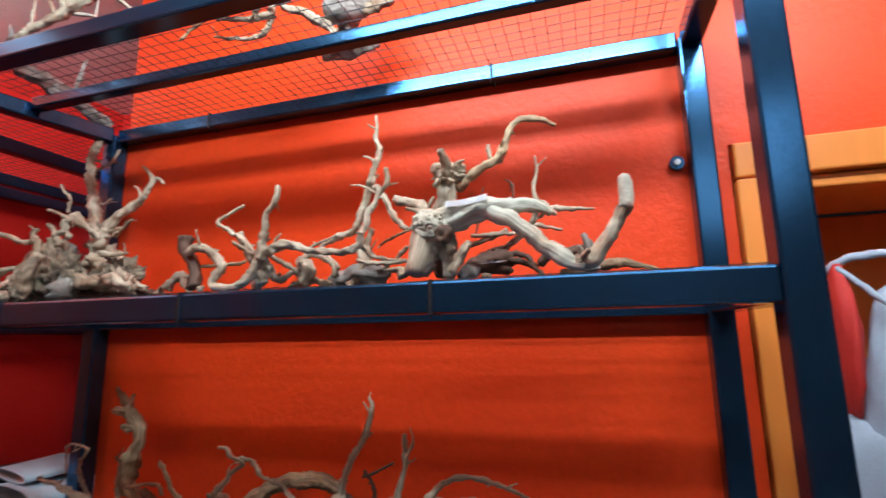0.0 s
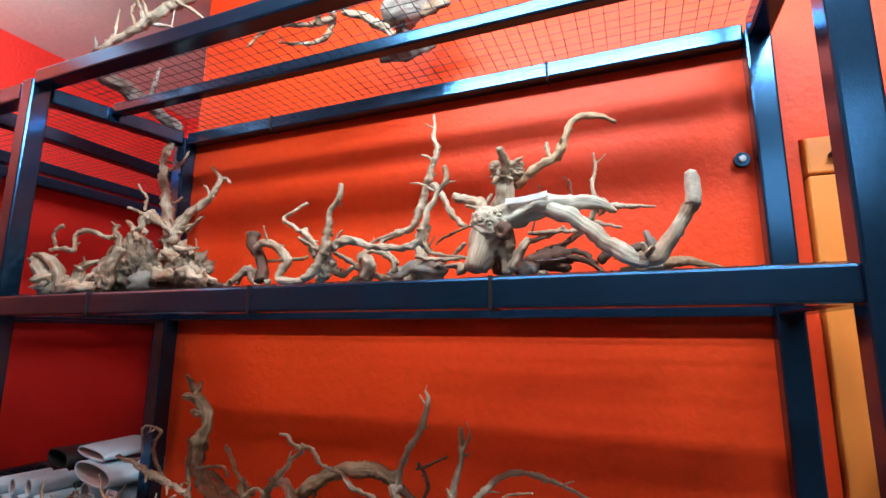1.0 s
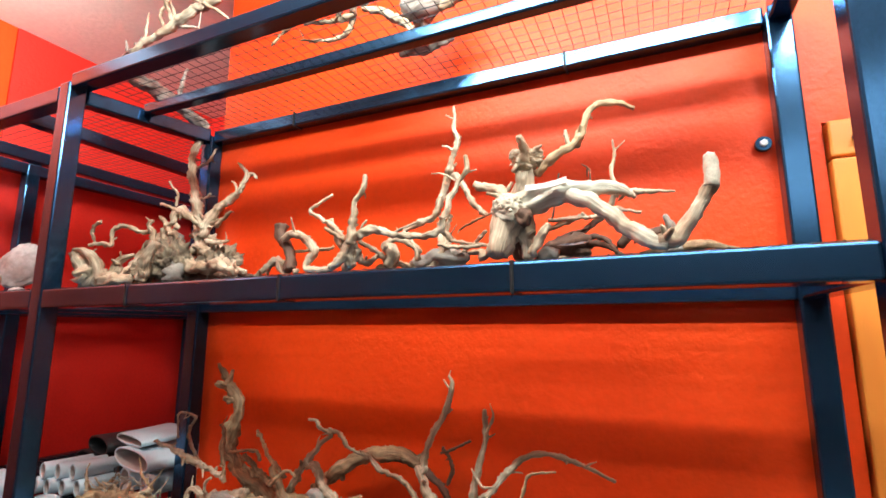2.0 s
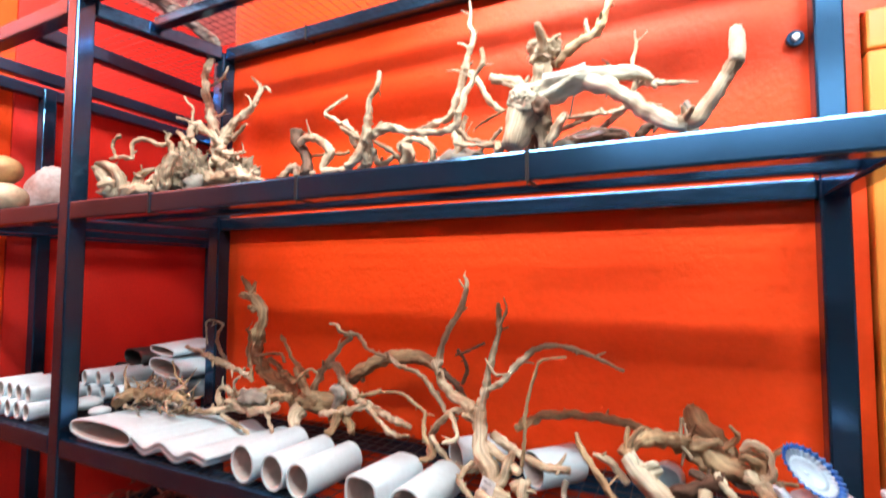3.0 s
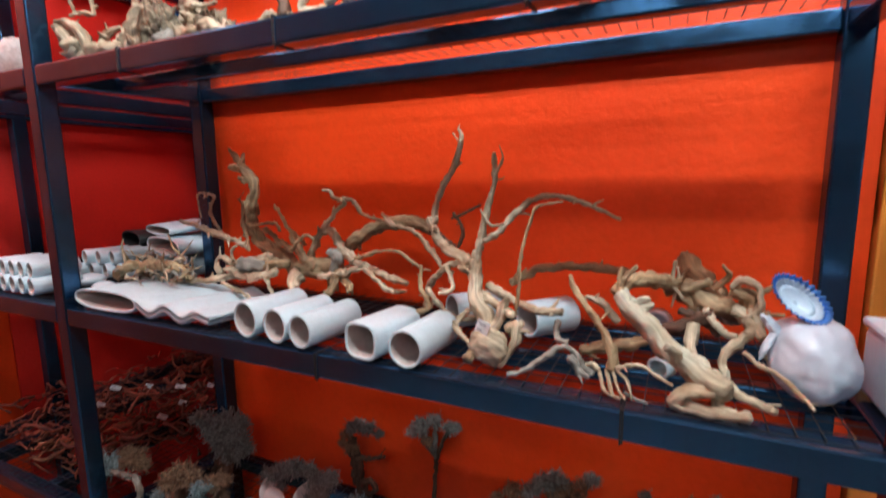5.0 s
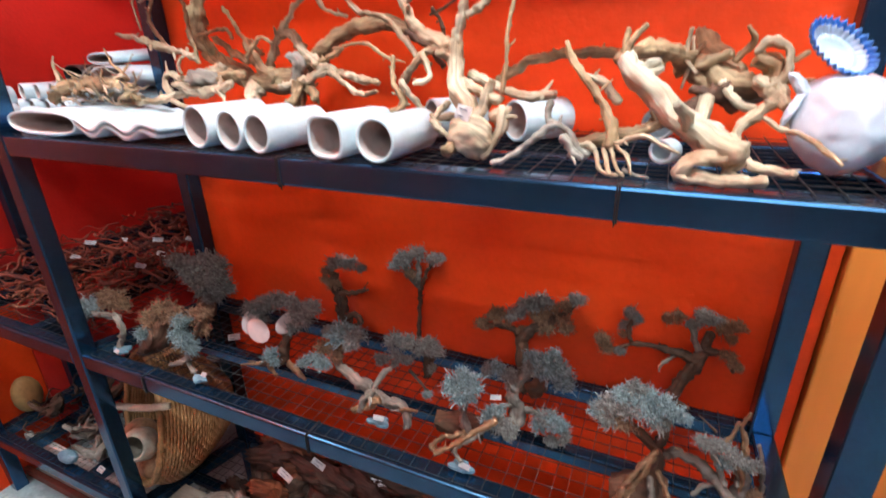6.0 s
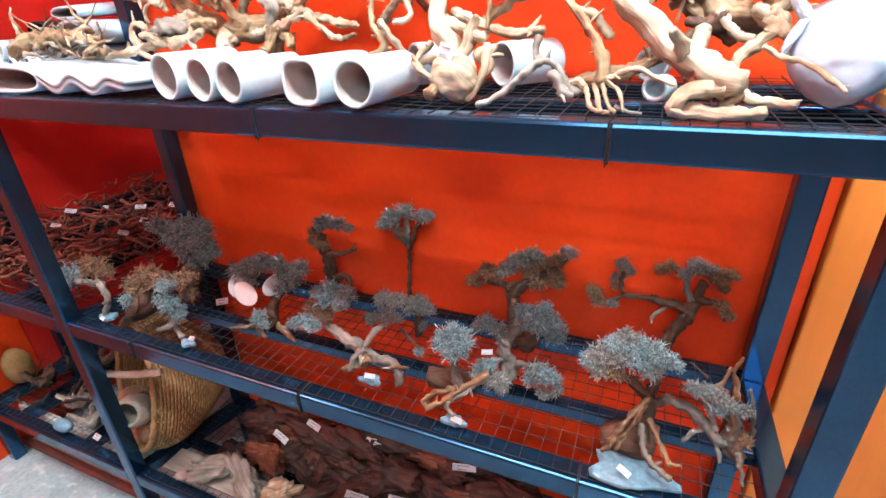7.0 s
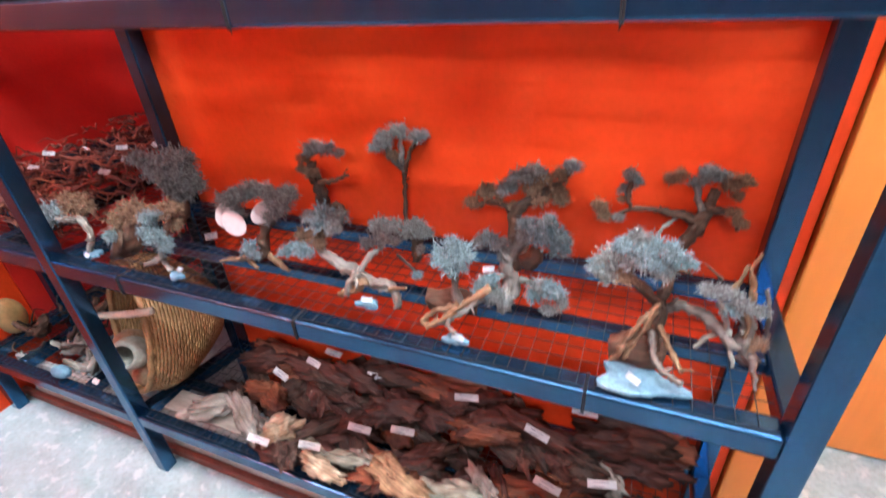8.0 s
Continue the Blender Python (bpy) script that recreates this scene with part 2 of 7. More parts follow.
part("bolt", bm, mat("zinc_bolt", (0.5, 0.52, 0.55), 0.35, 0.7, vary=0.2, scale=40), lug, "bright bolt head")
settle(rack)

left = thing("corner_rack", "dark navy steel corner rack with deep wire mesh shelves", "shelf", at=(-1.6, 1.0, 0))
LX, LB = -2.015, 1.58
for x, y in ((LX, 0.585), (LX, 0.86), (LX, LB - T), (-1.244, LB - T)):
    tube_bar("post", (x, y, 0.0), (x + T, y + T, LEVELS[4]), left)
for k, z in enumerate(LEVELS):
    tube_bar("front_rail", (LX + T, YF + 0.001, z - T), (X0 - 0.0005, YF + T - 0.001, z), left)
    for x in (LX, -1.85, -1.52, -1.244):
        tube_bar("rail", (x + 0.001, YF + T + 0.0005, z - T + 0.001), (x + T - 0.001, LB - T, z - 0.001), left) if x < -1.3 else tube_bar("rail", (x + 0.001, 0.965, z - T + 0.001), (x + T - 0.001, LB - T, z - 0.001), left)
    tube_bar("back_rail", (LX + T, LB - T + 0.001, z - T), (-1.245, LB - 0.001, z), left)
    wire_sheet(left, LX + 0.01, -1.285, YF + 0.012, LB - 0.01, z + 0.003)
settle(left)

tagged(part("kick_board", box((LX + 0.05, 0.66, 0.0), (0.17, 0.68, 0.205), 0.003), mat("worn_white_board", (0.62, 0.6, 0.56), 0.7, vary=0.2, scale=5, second=(0.4, 0.34, 0.3))), "worn off-white board under the rack", "board", kind="structure")
tagged(part("skirting", box((LX - 0.02, 0.642, 0.0), (0.17, 0.659, 0.035), 0.003), mat("red_brown_skirting", (0.23, 0.06, 0.035), 0.6, vary=0.3, scale=12)), "narrow red-brown skirting strip on the floor", "skirting", kind="structure")


# ---- things: helpers ----
def put(ob, parent):
    ob.parent = parent
    ob.matrix_parent_inverse = Matrix.Translation(-parent.location)
    return ob


def driftwood(label, at, name="driftwood"):
    return thing(name, label, "driftwood", at=at)


def bonsai(label, at):
    return thing("bonsai_tree", label, "bonsai", group="bonsai on the lower shelf", at=at)


SWEEP_UV = []


def sweep(pts, gnarl=0.2, seed=0.0):
    """Skin of a limb: a smooth curve through (x, y, z, radius), with ridges, knots and closed ends."""
    gnarl *= 1.25
    p = np.array(pts, float)
    n = len(p)
    ext = np.vstack([2 * p[0] - p[1], p, 2 * p[-1] - p[-2]])
    ext[0, 3], ext[-1, 3] = p[0, 3], p[-1, 3]
    rows = []
    for i in range(n - 1):
        a, b, c, d = ext[i], ext[i + 1], ext[i + 2], ext[i + 3]
        length = float(np.linalg.norm(c[:3] - b[:3]))
        k = max(2, min(26, int(length / max(0.0026, 0.17 * (b[3] + c[3])))))
        for s in np.linspace(0, 1, k, endpoint=False):
            s2, s3 = s * s, s * s * s
            q = 0.5 * ((2 * b) + (c - a) * s + (2 * a - 5 * b + 4 * c - d) * s2 + (3 * b - a - 3 * c + d) * s3)
            q[3] = b[3] + (c[3] - b[3]) * s
            rows.append(q)
    rows.append(p[-1])
    rows = np.array(rows)
    m = len(rows)
    big = float(p[:, 3].max())
    sides = 18 if big > 0.012 else (12 if big > 0.006 else 7)
    tang = np.gradient(rows[:, :3], axis=0)
    tang /= np.maximum(np.linalg.norm(tang, axis=1)[:, None], 1e-9)
    u = np.cross(tang[0], (0.3, 0.2, 0.93))
    if np.linalg.norm(u) < 0.1:
        u = np.cross(tang[0], (1, 0, 0))
    verts, faces, run = [], [], 0.0
    for i in range(m):
        t = tang[i]
        u = u - t * np.dot(u, t)
        u /= max(np.linalg.norm(u), 1e-9)
        v = np.cross(t, u)
        c, r = rows[i, :3], rows[i, 3]
        run += float(np.linalg.norm(rows[i, :3] - rows[max(i - 1, 0), :3])) / max(0.004, big)
        wob = 1 + 0.55 * gnarl * noise.noise((run * 0.42, seed * 3.1, 0.5))
        off = (u * noise.noise((run * 0.4, seed, 2.0)) + v * noise.noise((run * 0.4, seed, 9.0))) * r * gnarl * 1.5
        for j in range(sides):
            a = 2 * math.pi * j / sides
            tw = a + run * 0.22
            ridge = noise.noise((math.cos(tw) * 1.5 + seed, math.sin(tw) * 1.5, run * 0.14)) + 0.6 * noise.noise((math.cos(tw) * 3.4, math.sin(tw) * 3.4 + seed, run * 0.18))
            groove = abs(noise.noise((math.cos(tw) * 2.6 + 5, math.sin(tw) * 2.6 + seed, run * 0.12)))
            rr = r * wob * (1 + gnarl * (1.3 * ridge + 0.35 - 1.5 * max(0.0, 0.22 - groove) / 0.22))
            verts.append(c + off + (u * math.cos(a) + v * math.sin(a)) * rr)
    along = np.concatenate([[0.0], np.cumsum(np.linalg.norm(np.diff(rows[:, :3], axis=0), axis=1))])
    uvs = []
    girth = 2 * math.pi * float(p[:, 3].mean())
    for i in range(m - 1):
        for j in range(sides):
            k = (j + 1) % sides
            faces.append((i * sides + j, i * sides + k, (i + 1) * sides + k, (i + 1) * sides + j))
            a, c = seed + girth * j / sides, seed + girth * (j + 1) / sides
            uvs += [(a, along[i]), (c, along[i]), (c, along[i + 1]), (a, along[i + 1])]
    for end, i, sgn in ((0, 0, -1), (1, m - 1, 1)):
        push = rows[i, 3] * (0.12 if rows[i, 3] > 0.008 else 0.5)
        k0 = len(verts)
        verts.append(rows[i, :3] + tang[i] * sgn * push)
        for j in range(sides):
            k = (j + 1) % sides
            faces.append((i * sides + k, i * sides + j, k0) if end == 0 else (i * sides + j, i * sides + k, k0))
            uvs += [(seed + 0.01 * k, along[i]), (seed + 0.01 * j, along[i]), (seed, along[i] + 0.01)]
    SWEEP_UV[:] = uvs
    return verts, faces


LIMB_COUNT = [0]


def limb(parent, name, pts, material, gnarl=0.2):
    LIMB_COUNT[0] += 1
    n = LIMB_COUNT[0]
    verts, faces = sweep(pts, gnarl, seed=n * 1.37)
    # short broken stubs and knots along the longer limbs
    uvs = list(SWEEP_UV)
    rnd = random.Random(n)
    p = np.array(pts, float)
    steps = np.linalg.norm(np.diff(p[:, :3], axis=0), axis=1)
    if gnarl > 0.15 and len(p) > 2 and name in ("trunk", "branch", "root", "stem", "twig", "arm"):
        for _ in range(min(4, int(steps.sum() / 0.055))):
            i = rnd.randrange(0, len(p) - 1)
            s = rnd.random()
            q = p[i] * (1 - s) + p[i + 1] * s
            d = (p[i + 1, :3] - p[i, :3]) / max(steps[i], 1e-6)
            side = np.cross(d, (rnd.gauss(0, 1), rnd.gauss(0, 1), rnd.gauss(0, 1)))
            side = side / max(np.linalg.norm(side), 1e-6) + d * rnd.uniform(-0.3, 0.9) + np.array((0, 0, 0.25))
            rr = max(0.0012, q[3] * rnd.uniform(0.3, 0.55))
            ln = q[3] * rnd.uniform(1.3, 2.2) + rnd.choice((0.0, 0.004, 0.012))
            tip = np.clip(q[:3] + side * ln, (-9, 0.56, parent.location.z + 0.003), (9, 0.948, 9))
            mid = (q[:3] + tip) / 2 + np.array((rnd.gauss(0, 1), 0, rnd.gauss(0, 1))) * rr * 0.5
            v2, f2 = sweep([(*q[:3], rr * 1.25), (*mid, rr), (*tip, rr * 0.55)], gnarl, seed=n + rnd.random())
            k = len(verts)
            verts += v2
            faces += [tuple(a + k for a in f) for f in f2]
            uvs += SWEEP_UV
    SWEEP_UV[:] = uvs
    ob = mesh_ob(name, verts, faces, material, smooth=True)
    grain_uv(ob)
    return put(ob, parent)


def grain_uv(ob):
    """Lays the grain of the last swept limb along its mesh."""
    layer = ob.data.uv_layers.new(name="grain")
    layer.data.foreach_set("uv", [c for uv in SWEEP_UV for c in uv])


def tuft_mesh(name, seed, count=84):
    """A unit tuft of dry lichen: many forked curling blades from the middle outwards."""
    rnd = random.Random(seed)
    verts, faces = [], []

    def blade(a, b, w0, w1):
        d = (b - a).normalized()
        s = d.cross(Vector((rnd.uniform(-1, 1), rnd.uniform(-1, 1), rnd.uniform(-1, 1)))).normalized()
        q = d.cross(s)
        k = len(verts)
        for c, w in ((a, w0), (b, w1)):
            for i in range(3):
                g = 2.094 * i
                verts.append(c + (s * math.cos(g) + q * math.sin(g) * 0.6) * w)
        for i in range(3):
            j = (i + 1) % 3
            faces.append((k + i, k + j, k + 3 + j, k + 3 + i))
        faces.append((k + 3, k + 4, k + 5))

    for _ in range(count):
        d = Vector((rnd.gauss(0, 1), rnd.gauss(0, 1), rnd.gauss(0.15, 0.8))).normalized()
        reach = rnd.uniform(0.68, 1.0)
        a, b = d * 0.15, d * reach * 0.62 + Vector((rnd.gauss(0, 0.06), rnd.gauss(0, 0.06), rnd.gauss(0, 0.06)))
        blade(a, b, 0.075, 0.07)
        for _f in range(4):
            e = d * reach + Vector((rnd.gauss(0, 0.27), rnd.gauss(0, 0.27), rnd.gauss(0, 0.27)))
            e = Vector((e.x, e.y, e.z * 0.95))
            mid = b.lerp(e, 0.55) + Vector((rnd.gauss(0, 0.09), rnd.gauss(0, 0.09), rnd.gauss(0, 0.09)))
            tip = mid.lerp(e, 0.7) + Vector((rnd.gauss(0, 0.1), rnd.gauss(0, 0.1), rnd.gauss(0, 0.1)))
            blade(b, mid, 0.06, 0.055)
            blade(mid, tip, 0.055, 0.042)
            blade(tip, tip + (tip - mid).cross(d) * 0.6 + (tip - mid) * 0.25, 0.042, 0.030)
    me = bpy.data.meshes.new(name)
    me.from_pydata([tuple(v) for v in verts], [], faces)
    me.update()
    return me


LICHEN = mat("blue_grey_lichen", (0.52, 0.68, 0.72), 0.9, vary=0.3, scale=3, fine=14, bump=0.3, dist=0.05, second=(0.20, 0.28, 0.30), island=0.6)
MOSS = mat("grey_dry_moss", (0.55, 0.56, 0.54), 0.9, vary=0.3, scale=3, fine=14, bump=0.3, dist=0.05, second=(0.23, 0.20, 0.18), island=0.55)
RUST = mat("brown_dry_moss", (0.55, 0.33, 0.20), 0.9, vary=0.3, scale=3, fine=14, bump=0.3, dist=0.05, second=(0.24, 0.12, 0.07), island=0.5)
SLATE = mat("blue_slate", (0.20, 0.36, 0.46), 0.55, vary=0.25, scale=40, fine=160, bump=0.4, second=(0.12, 0.24, 0.32))
PETAL = mat("pale_pink_disc", (0.78, 0.62, 0.60), 0.5, vary=0.08, scale=20)
TUFTS = {}
for tone in (LICHEN, MOSS, RUST):
    TUFTS[tone.name] = []
    for s in range(4):
        me = tuft_mesh("moss_tuft", 11 + s)
        me.materials.append(tone)
        TUFTS[tone.name].append(me)
TUFT_N = [0]


def tuft(parent, at, r, tone):
    TUFT_N[0] += 1
    k = TUFT_N[0]
    ob = new("moss_tuft", TUFTS[tone.name][k % 4])
    ob.matrix_world = pose(*at, 17 * math.sin(k * 1.7), 17 * math.cos(k * 2.3), 73 * k) @ Matrix.Diagonal((r * 1.12, r * (1.0 + 0.16 * math.sin(k)), r * (0.92 + 0.12 * math.cos(k * 3)), 1))
    ob.parent, ob.matrix_parent_inverse = parent, Matrix.Translation(-parent.location)
    return ob


def slate(parent, at, rx, ry):
    rnd = random.Random(int(1000 * rx))
    n = 26
    lobes = [0.80 + 0.16 * math.sin(3 * 6.283 * i / n + rx * 900) + 0.09 * math.sin(5 * 6.283 * i / n + 2) + 0.12 * rnd.random() for i in range(n)]
    ring = [(rx * lobes[i] * math.cos(2 * math.pi * i / n), max(ry, rx * 0.55) * lobes[i] * math.sin(2 * math.pi * i / n)) for i in range(n)]
    verts, faces = [], []
    for z, f in ((0.0, 1.0), (0.0045, 1.0), (0.006, 0.93), (0.0065, 0.5)):
        verts += [(at[0] + x * f, at[1] + y * f, at[2] + z + 0.0015 * rnd.random()) for x, y in ring]
    for k in range(3):
        for i in range(n):
            j = (i + 1) % n
            faces.append((k * n + i, k * n + j, (k + 1) * n + j, (k + 1) * n + i))
    faces.append(tuple(3 * n + i for i in range(n)))
    return put(mesh_ob("slate_base", verts, faces, SLATE, None, "blue slate chip under the tree", False), parent)


def card_bm(m, w, h):
    bm = bmesh.new()
    n = 5
    grid = []
    for i in range(n):
        s = i / (n - 1) - 0.5
        grid.append([bm.verts.new(m @ Vector((s * w, y * h, 0.18 * w * (s * s)))) for y in (-0.5, 0.5)])
    for i in range(n - 1):
        bm.faces.new((grid[i][0], grid[i + 1][0], grid[i + 1][1], grid[i][1]))
    bmesh.ops.solidify(bm, geom=bm.faces[:], thickness=0.0006)
    return bm


CARDS = [0]


def turned(seed, rot=None):
    rnd = random.Random(seed)
    return rot or (rnd.uniform(30, 62), rnd.uniform(-14, 14), rnd.uniform(-35, 30))


def tag_on(parent, at, w=0.020, h=0.009):
    CARDS[0] += 1
    return put(part("white_card", card_bm(pose(*at, *turned(CARDS[0])), w, h), PAPER, None, "white paper price tag"), parent)


COPPER = mat("copper_root_wood", (0.36, 0.20, 0.105), 0.7, vary=0.4, scale=16, fine=150, bump=0.5, dist=0.0016, second=(0.15, 0.07, 0.035), grain=(230, 13))
BARK = mat("grey_brown_bark", (0.33, 0.285, 0.25), 0.8, vary=0.4, scale=17, fine=150, bump=0.5, dist=0.0016, second=(0.14, 0.105, 0.085), grain=(230, 13))
INK = mat("faded_ink", (0.25, 0.27, 0.33), 0.7, vary=0.1)


def label_card(at, w, h, rot=None, label="small white paper price tag with faint writing"):
    CARDS[0] += 1
    rot = turned(CARDS[0], rot)
    ob = thing("price_tag", label, "tag", group="paper price tags", at=at)
    m = pose(*at, *rot)
    put(part("paper", card_bm(m, w * 2, h * 2), PAPER), ob)
    for i in (-0.35, 0.25):
        put(part("writing_bar", box((-w * 0.6, i * h * 1.6 - h * 0.1, 0.0016), (w * (0.2 + 0.3 * (i > 0)), i * h * 1.6 + h * 0.1, 0.0022), 0, m), INK, None, "unreadable line of faint writing"), ob)
    return ob


def petal(parent, at, r, rot):
    bm = bmesh.new()
    bmesh.ops.create_icosphere(bm, subdivisions=3, radius=1.0)
    bmesh.ops.transform(bm, matrix=pose(*at, *rot) @ Matrix.Diagonal((r, r * 1.35, r * 0.08, 1)), verts=bm.verts)
    return put(part("pale_disc", bm, PETAL, None, "smooth pale pink disc", True), parent)


def lumpy(name, at, radii, material, label, category, seed=1, amount=0.16, freq=1.6, sub=4, rot=(0, 0, 0), fine=0.0, smooth=True):
    bm = bmesh.new()
    bmesh.ops.create_icosphere(bm, subdivisions=sub, radius=1.0)
    for v in bm.verts:
        q = v.co.copy()
        d = 1 + amount * noise.noise(q * freq + Vector((seed * 3.7, seed, 0))) + 0.4 * amount * noise.noise(q * freq * 2.7 + Vector((0, seed, seed)))
        if fine:
            d += fine * noise.noise(Vector((q.x * 2.0, q.y * 9, q.z * 9)) + Vector((seed, 0, seed)))
        v.co = q * d
    layer = bm.loops.layers.uv.new("grain")
    for f in bm.faces:
        for lp in f.loops:
            lp[layer].uv = (seed + lp.vert.co.y * radii[1] + 0.7 * lp.vert.co.z * radii[2], lp.vert.co.x * radii[0])
    m = pose(*at, *rot) @ Matrix.Diagonal((*radii, 1))
    bmesh.ops.transform(bm, matrix=m, verts=bm.verts)
    return tagged(part(name, bm, material, None, "", smooth), label, category)
# ---- driftwood on the upper shelf ----
w = driftwood("gnarled pale driftwood stump with curling twigs on the mesh shelf", (-1.174, 0.634, 1.813))
limb(w, "trunk", [(-1.174, 0.634, 1.835, 0.0229), (-1.157, 0.634, 1.839, 0.0249), (-1.192, 0.634, 1.865, 0.0180), (-1.224, 0.634, 1.893, 0.0118)], PALE, gnarl=0.3)
limb(w, "branch", [(-1.097, 0.645, 1.830, 0.0184), (-1.129, 0.639, 1.839, 0.0186), (-1.153, 0.632, 1.875, 0.0104), (-1.186, 0.627, 1.897, 0.0063), (-1.214, 0.623, 1.901, 0.0032)], PALE, gnarl=0.3)
limb(w, "twig", [(-1.178, 0.634, 1.910, 0.0042), (-1.138, 0.640, 1.911, 0.0052), (-1.115, 0.644, 1.904, 0.0042), (-1.124, 0.648, 1.930, 0.0042), (-1.118, 0.652, 1.946, 0.0053), (-1.090, 0.656, 1.950, 0.0042), (-1.051, 0.662, 1.934, 0.0042), (-1.023, 0.667, 1.933, 0.0041)], PALE, gnarl=0.3)
limb(w, "twig", [(-1.175, 0.645, 1.914, 0.0032), (-1.191, 0.645, 1.943, 0.0043), (-1.179, 0.645, 1.958, 0.0043), (-1.161, 0.645, 1.963, 0.0043)], PALE, gnarl=0.3)
limb(w, "root", [(-1.183, 0.656, 1.833, 0.0213), (-1.139, 0.667, 1.836, 0.0170), (-1.136, 0.678, 1.874, 0.0097), (-1.100, 0.689, 1.890, 0.0043)], PALE, gnarl=0.3)
limb(w, "root", [(-1.075, 0.601, 1.822, 0.0097), (-1.030, 0.615, 1.824, 0.0116), (-1.004, 0.623, 1.822, 0.0097)], PALE, gnarl=0.3)
w = driftwood("large arched driftwood root with upright stems and pale forked arm", (-1.097, 0.667, 1.813))
limb(w, "trunk", [(-1.097, 0.667, 1.829, 0.0167), (-1.087, 0.684, 1.854, 0.0170), (-1.076, 0.707, 1.906, 0.0152), (-1.048, 0.723, 1.930, 0.0132), (-1.027, 0.732, 1.939, 0.0099)], PALE, gnarl=0.34)
limb(w, "root", [(-0.936, 0.667, 1.833, 0.0206), (-1.002, 0.701, 1.865, 0.0209), (-1.037, 0.730, 1.908, 0.0175), (-1.047, 0.754, 1.938, 0.0135)], GREYW, gnarl=0.34)
limb(w, "trunk", [(-0.983, 0.732, 1.880, 0.0129), (-1.003, 0.779, 1.920, 0.0158), (-1.046, 0.819, 1.970, 0.0143)], PALE, gnarl=0.34)
limb(w, "branch", [(-1.052, 0.819, 1.950, 0.0115), (-1.093, 0.837, 2.013, 0.0110), (-1.135, 0.855, 2.081, 0.0112), (-1.182, 0.878, 2.170, 0.0100), (-1.199, 0.889, 2.216, 0.0098), (-1.191, 0.898, 2.246, 0.0092), (-1.179, 0.907, 2.273, 0.0075)], PALE, gnarl=0.3)
limb(w, "twig", [(-1.194, 0.896, 2.173, 0.0041), (-1.171, 0.902, 2.180, 0.0041), (-1.152, 0.910, 2.201, 0.0041), (-1.144, 0.917, 2.230, 0.0027)], PALE, gnarl=0.34)
limb(w, "twig", [(-1.132, 0.863, 2.067, 0.0032), (-1.090, 0.856, 2.066, 0.0032), (-1.072, 0.852, 2.073, 0.0038)], PALE, gnarl=0.34)
limb(w, "branch", [(-0.997, 0.776, 1.958, 0.0079), (-1.028, 0.768, 1.990, 0.0091), (-1.060, 0.763, 2.005, 0.0092), (-1.076, 0.759, 1.987, 0.0081), (-1.057, 0.754, 1.958, 0.0068)], PALE, gnarl=0.34)
limb(w, "branch", [(-1.003, 0.776, 1.939, 0.0102), (-0.987, 0.785, 1.979, 0.0114), (-0.968, 0.791, 2.006, 0.0092), (-0.936, 0.799, 2.029, 0.0092), (-0.915, 0.805, 2.051, 0.0069), (-0.905, 0.812, 2.086, 0.0058), (-0.927, 0.817, 2.114, 0.0035), (-0.944, 0.819, 2.127, 0.0024)], PALE, gnarl=0.34)
limb(w, "twig", [(-0.916, 0.819, 2.083, 0.0047), (-0.896, 0.819, 2.094, 0.0046), (-0.881, 0.819, 2.079, 0.0029)], PALE, gnarl=0.34)
limb(w, "twig", [(-0.919, 0.798, 2.040, 0.0034), (-0.925, 0.798, 2.064, 0.0023), (-0.941, 0.798, 2.075, 0.0017)], PALE, gnarl=0.34)
limb(w, "twig", [(-0.940, 0.765, 1.959, 0.0044), (-0.910, 0.759, 1.974, 0.0043), (-0.885, 0.754, 1.985, 0.0032)], PALE, gnarl=0.34)
limb(w, "twig", [(-1.018, 0.710, 1.935, 0.0054), (-1.049, 0.722, 1.964, 0.0055), (-1.084, 0.732, 1.986, 0.0045)], PALE, gnarl=0.34)
limb(w, "twig", [(-0.993, 0.710, 1.983, 0.0043), (-1.026, 0.710, 1.999, 0.0038), (-1.058, 0.710, 2.010, 0.0033)], PALE, gnarl=0.34)
limb(w, "twig", [(-1.067, 0.754, 2.016, 0.0029), (-1.064, 0.754, 2.046, 0.0035), (-1.086, 0.754, 2.066, 0.0023), (-1.098, 0.754, 2.081, 0.0023)], PALE, gnarl=0.34)
limb(w, "root", [(-0.989, 0.754, 1.909, 0.0110), (-0.884, 0.726, 1.875, 0.0123), (-0.830, 0.709, 1.850, 0.0089), (-0.762, 0.689, 1.832, 0.0056)], PALE, gnarl=0.34)
limb(w, "root", [(-0.935, 0.689, 1.861, 0.0091), (-0.873, 0.681, 1.844, 0.0107), (-0.821, 0.674, 1.850, 0.0095), (-0.763, 0.667, 1.829, 0.0074)], PALE, gnarl=0.34)
limb(w, "root", [(-0.969, 0.645, 1.902, 0.0089), (-0.988, 0.645, 1.869, 0.0119), (-0.998, 0.645, 1.835, 0.0138), (-1.002, 0.645, 1.822, 0.0099)], PALE, gnarl=0.34)
limb(w, "twig", [(-0.902, 0.710, 1.909, 0.0062), (-0.870, 0.710, 1.905, 0.0041), (-0.836, 0.710, 1.905, 0.0030)], PALE, gnarl=0.34)
limb(w, "root", [(-0.979, 0.710, 1.895, 0.0137), (-0.943, 0.710, 1.858, 0.0093), (-0.956, 0.710, 1.835, 0.0083)], PALE, gnarl=0.34)
limb(w, "root", [(-0.997, 0.798, 1.943, 0.0103), (-0.955, 0.787, 1.906, 0.0112), (-0.916, 0.776, 1.871, 0.0076)], PALE, gnarl=0.34)
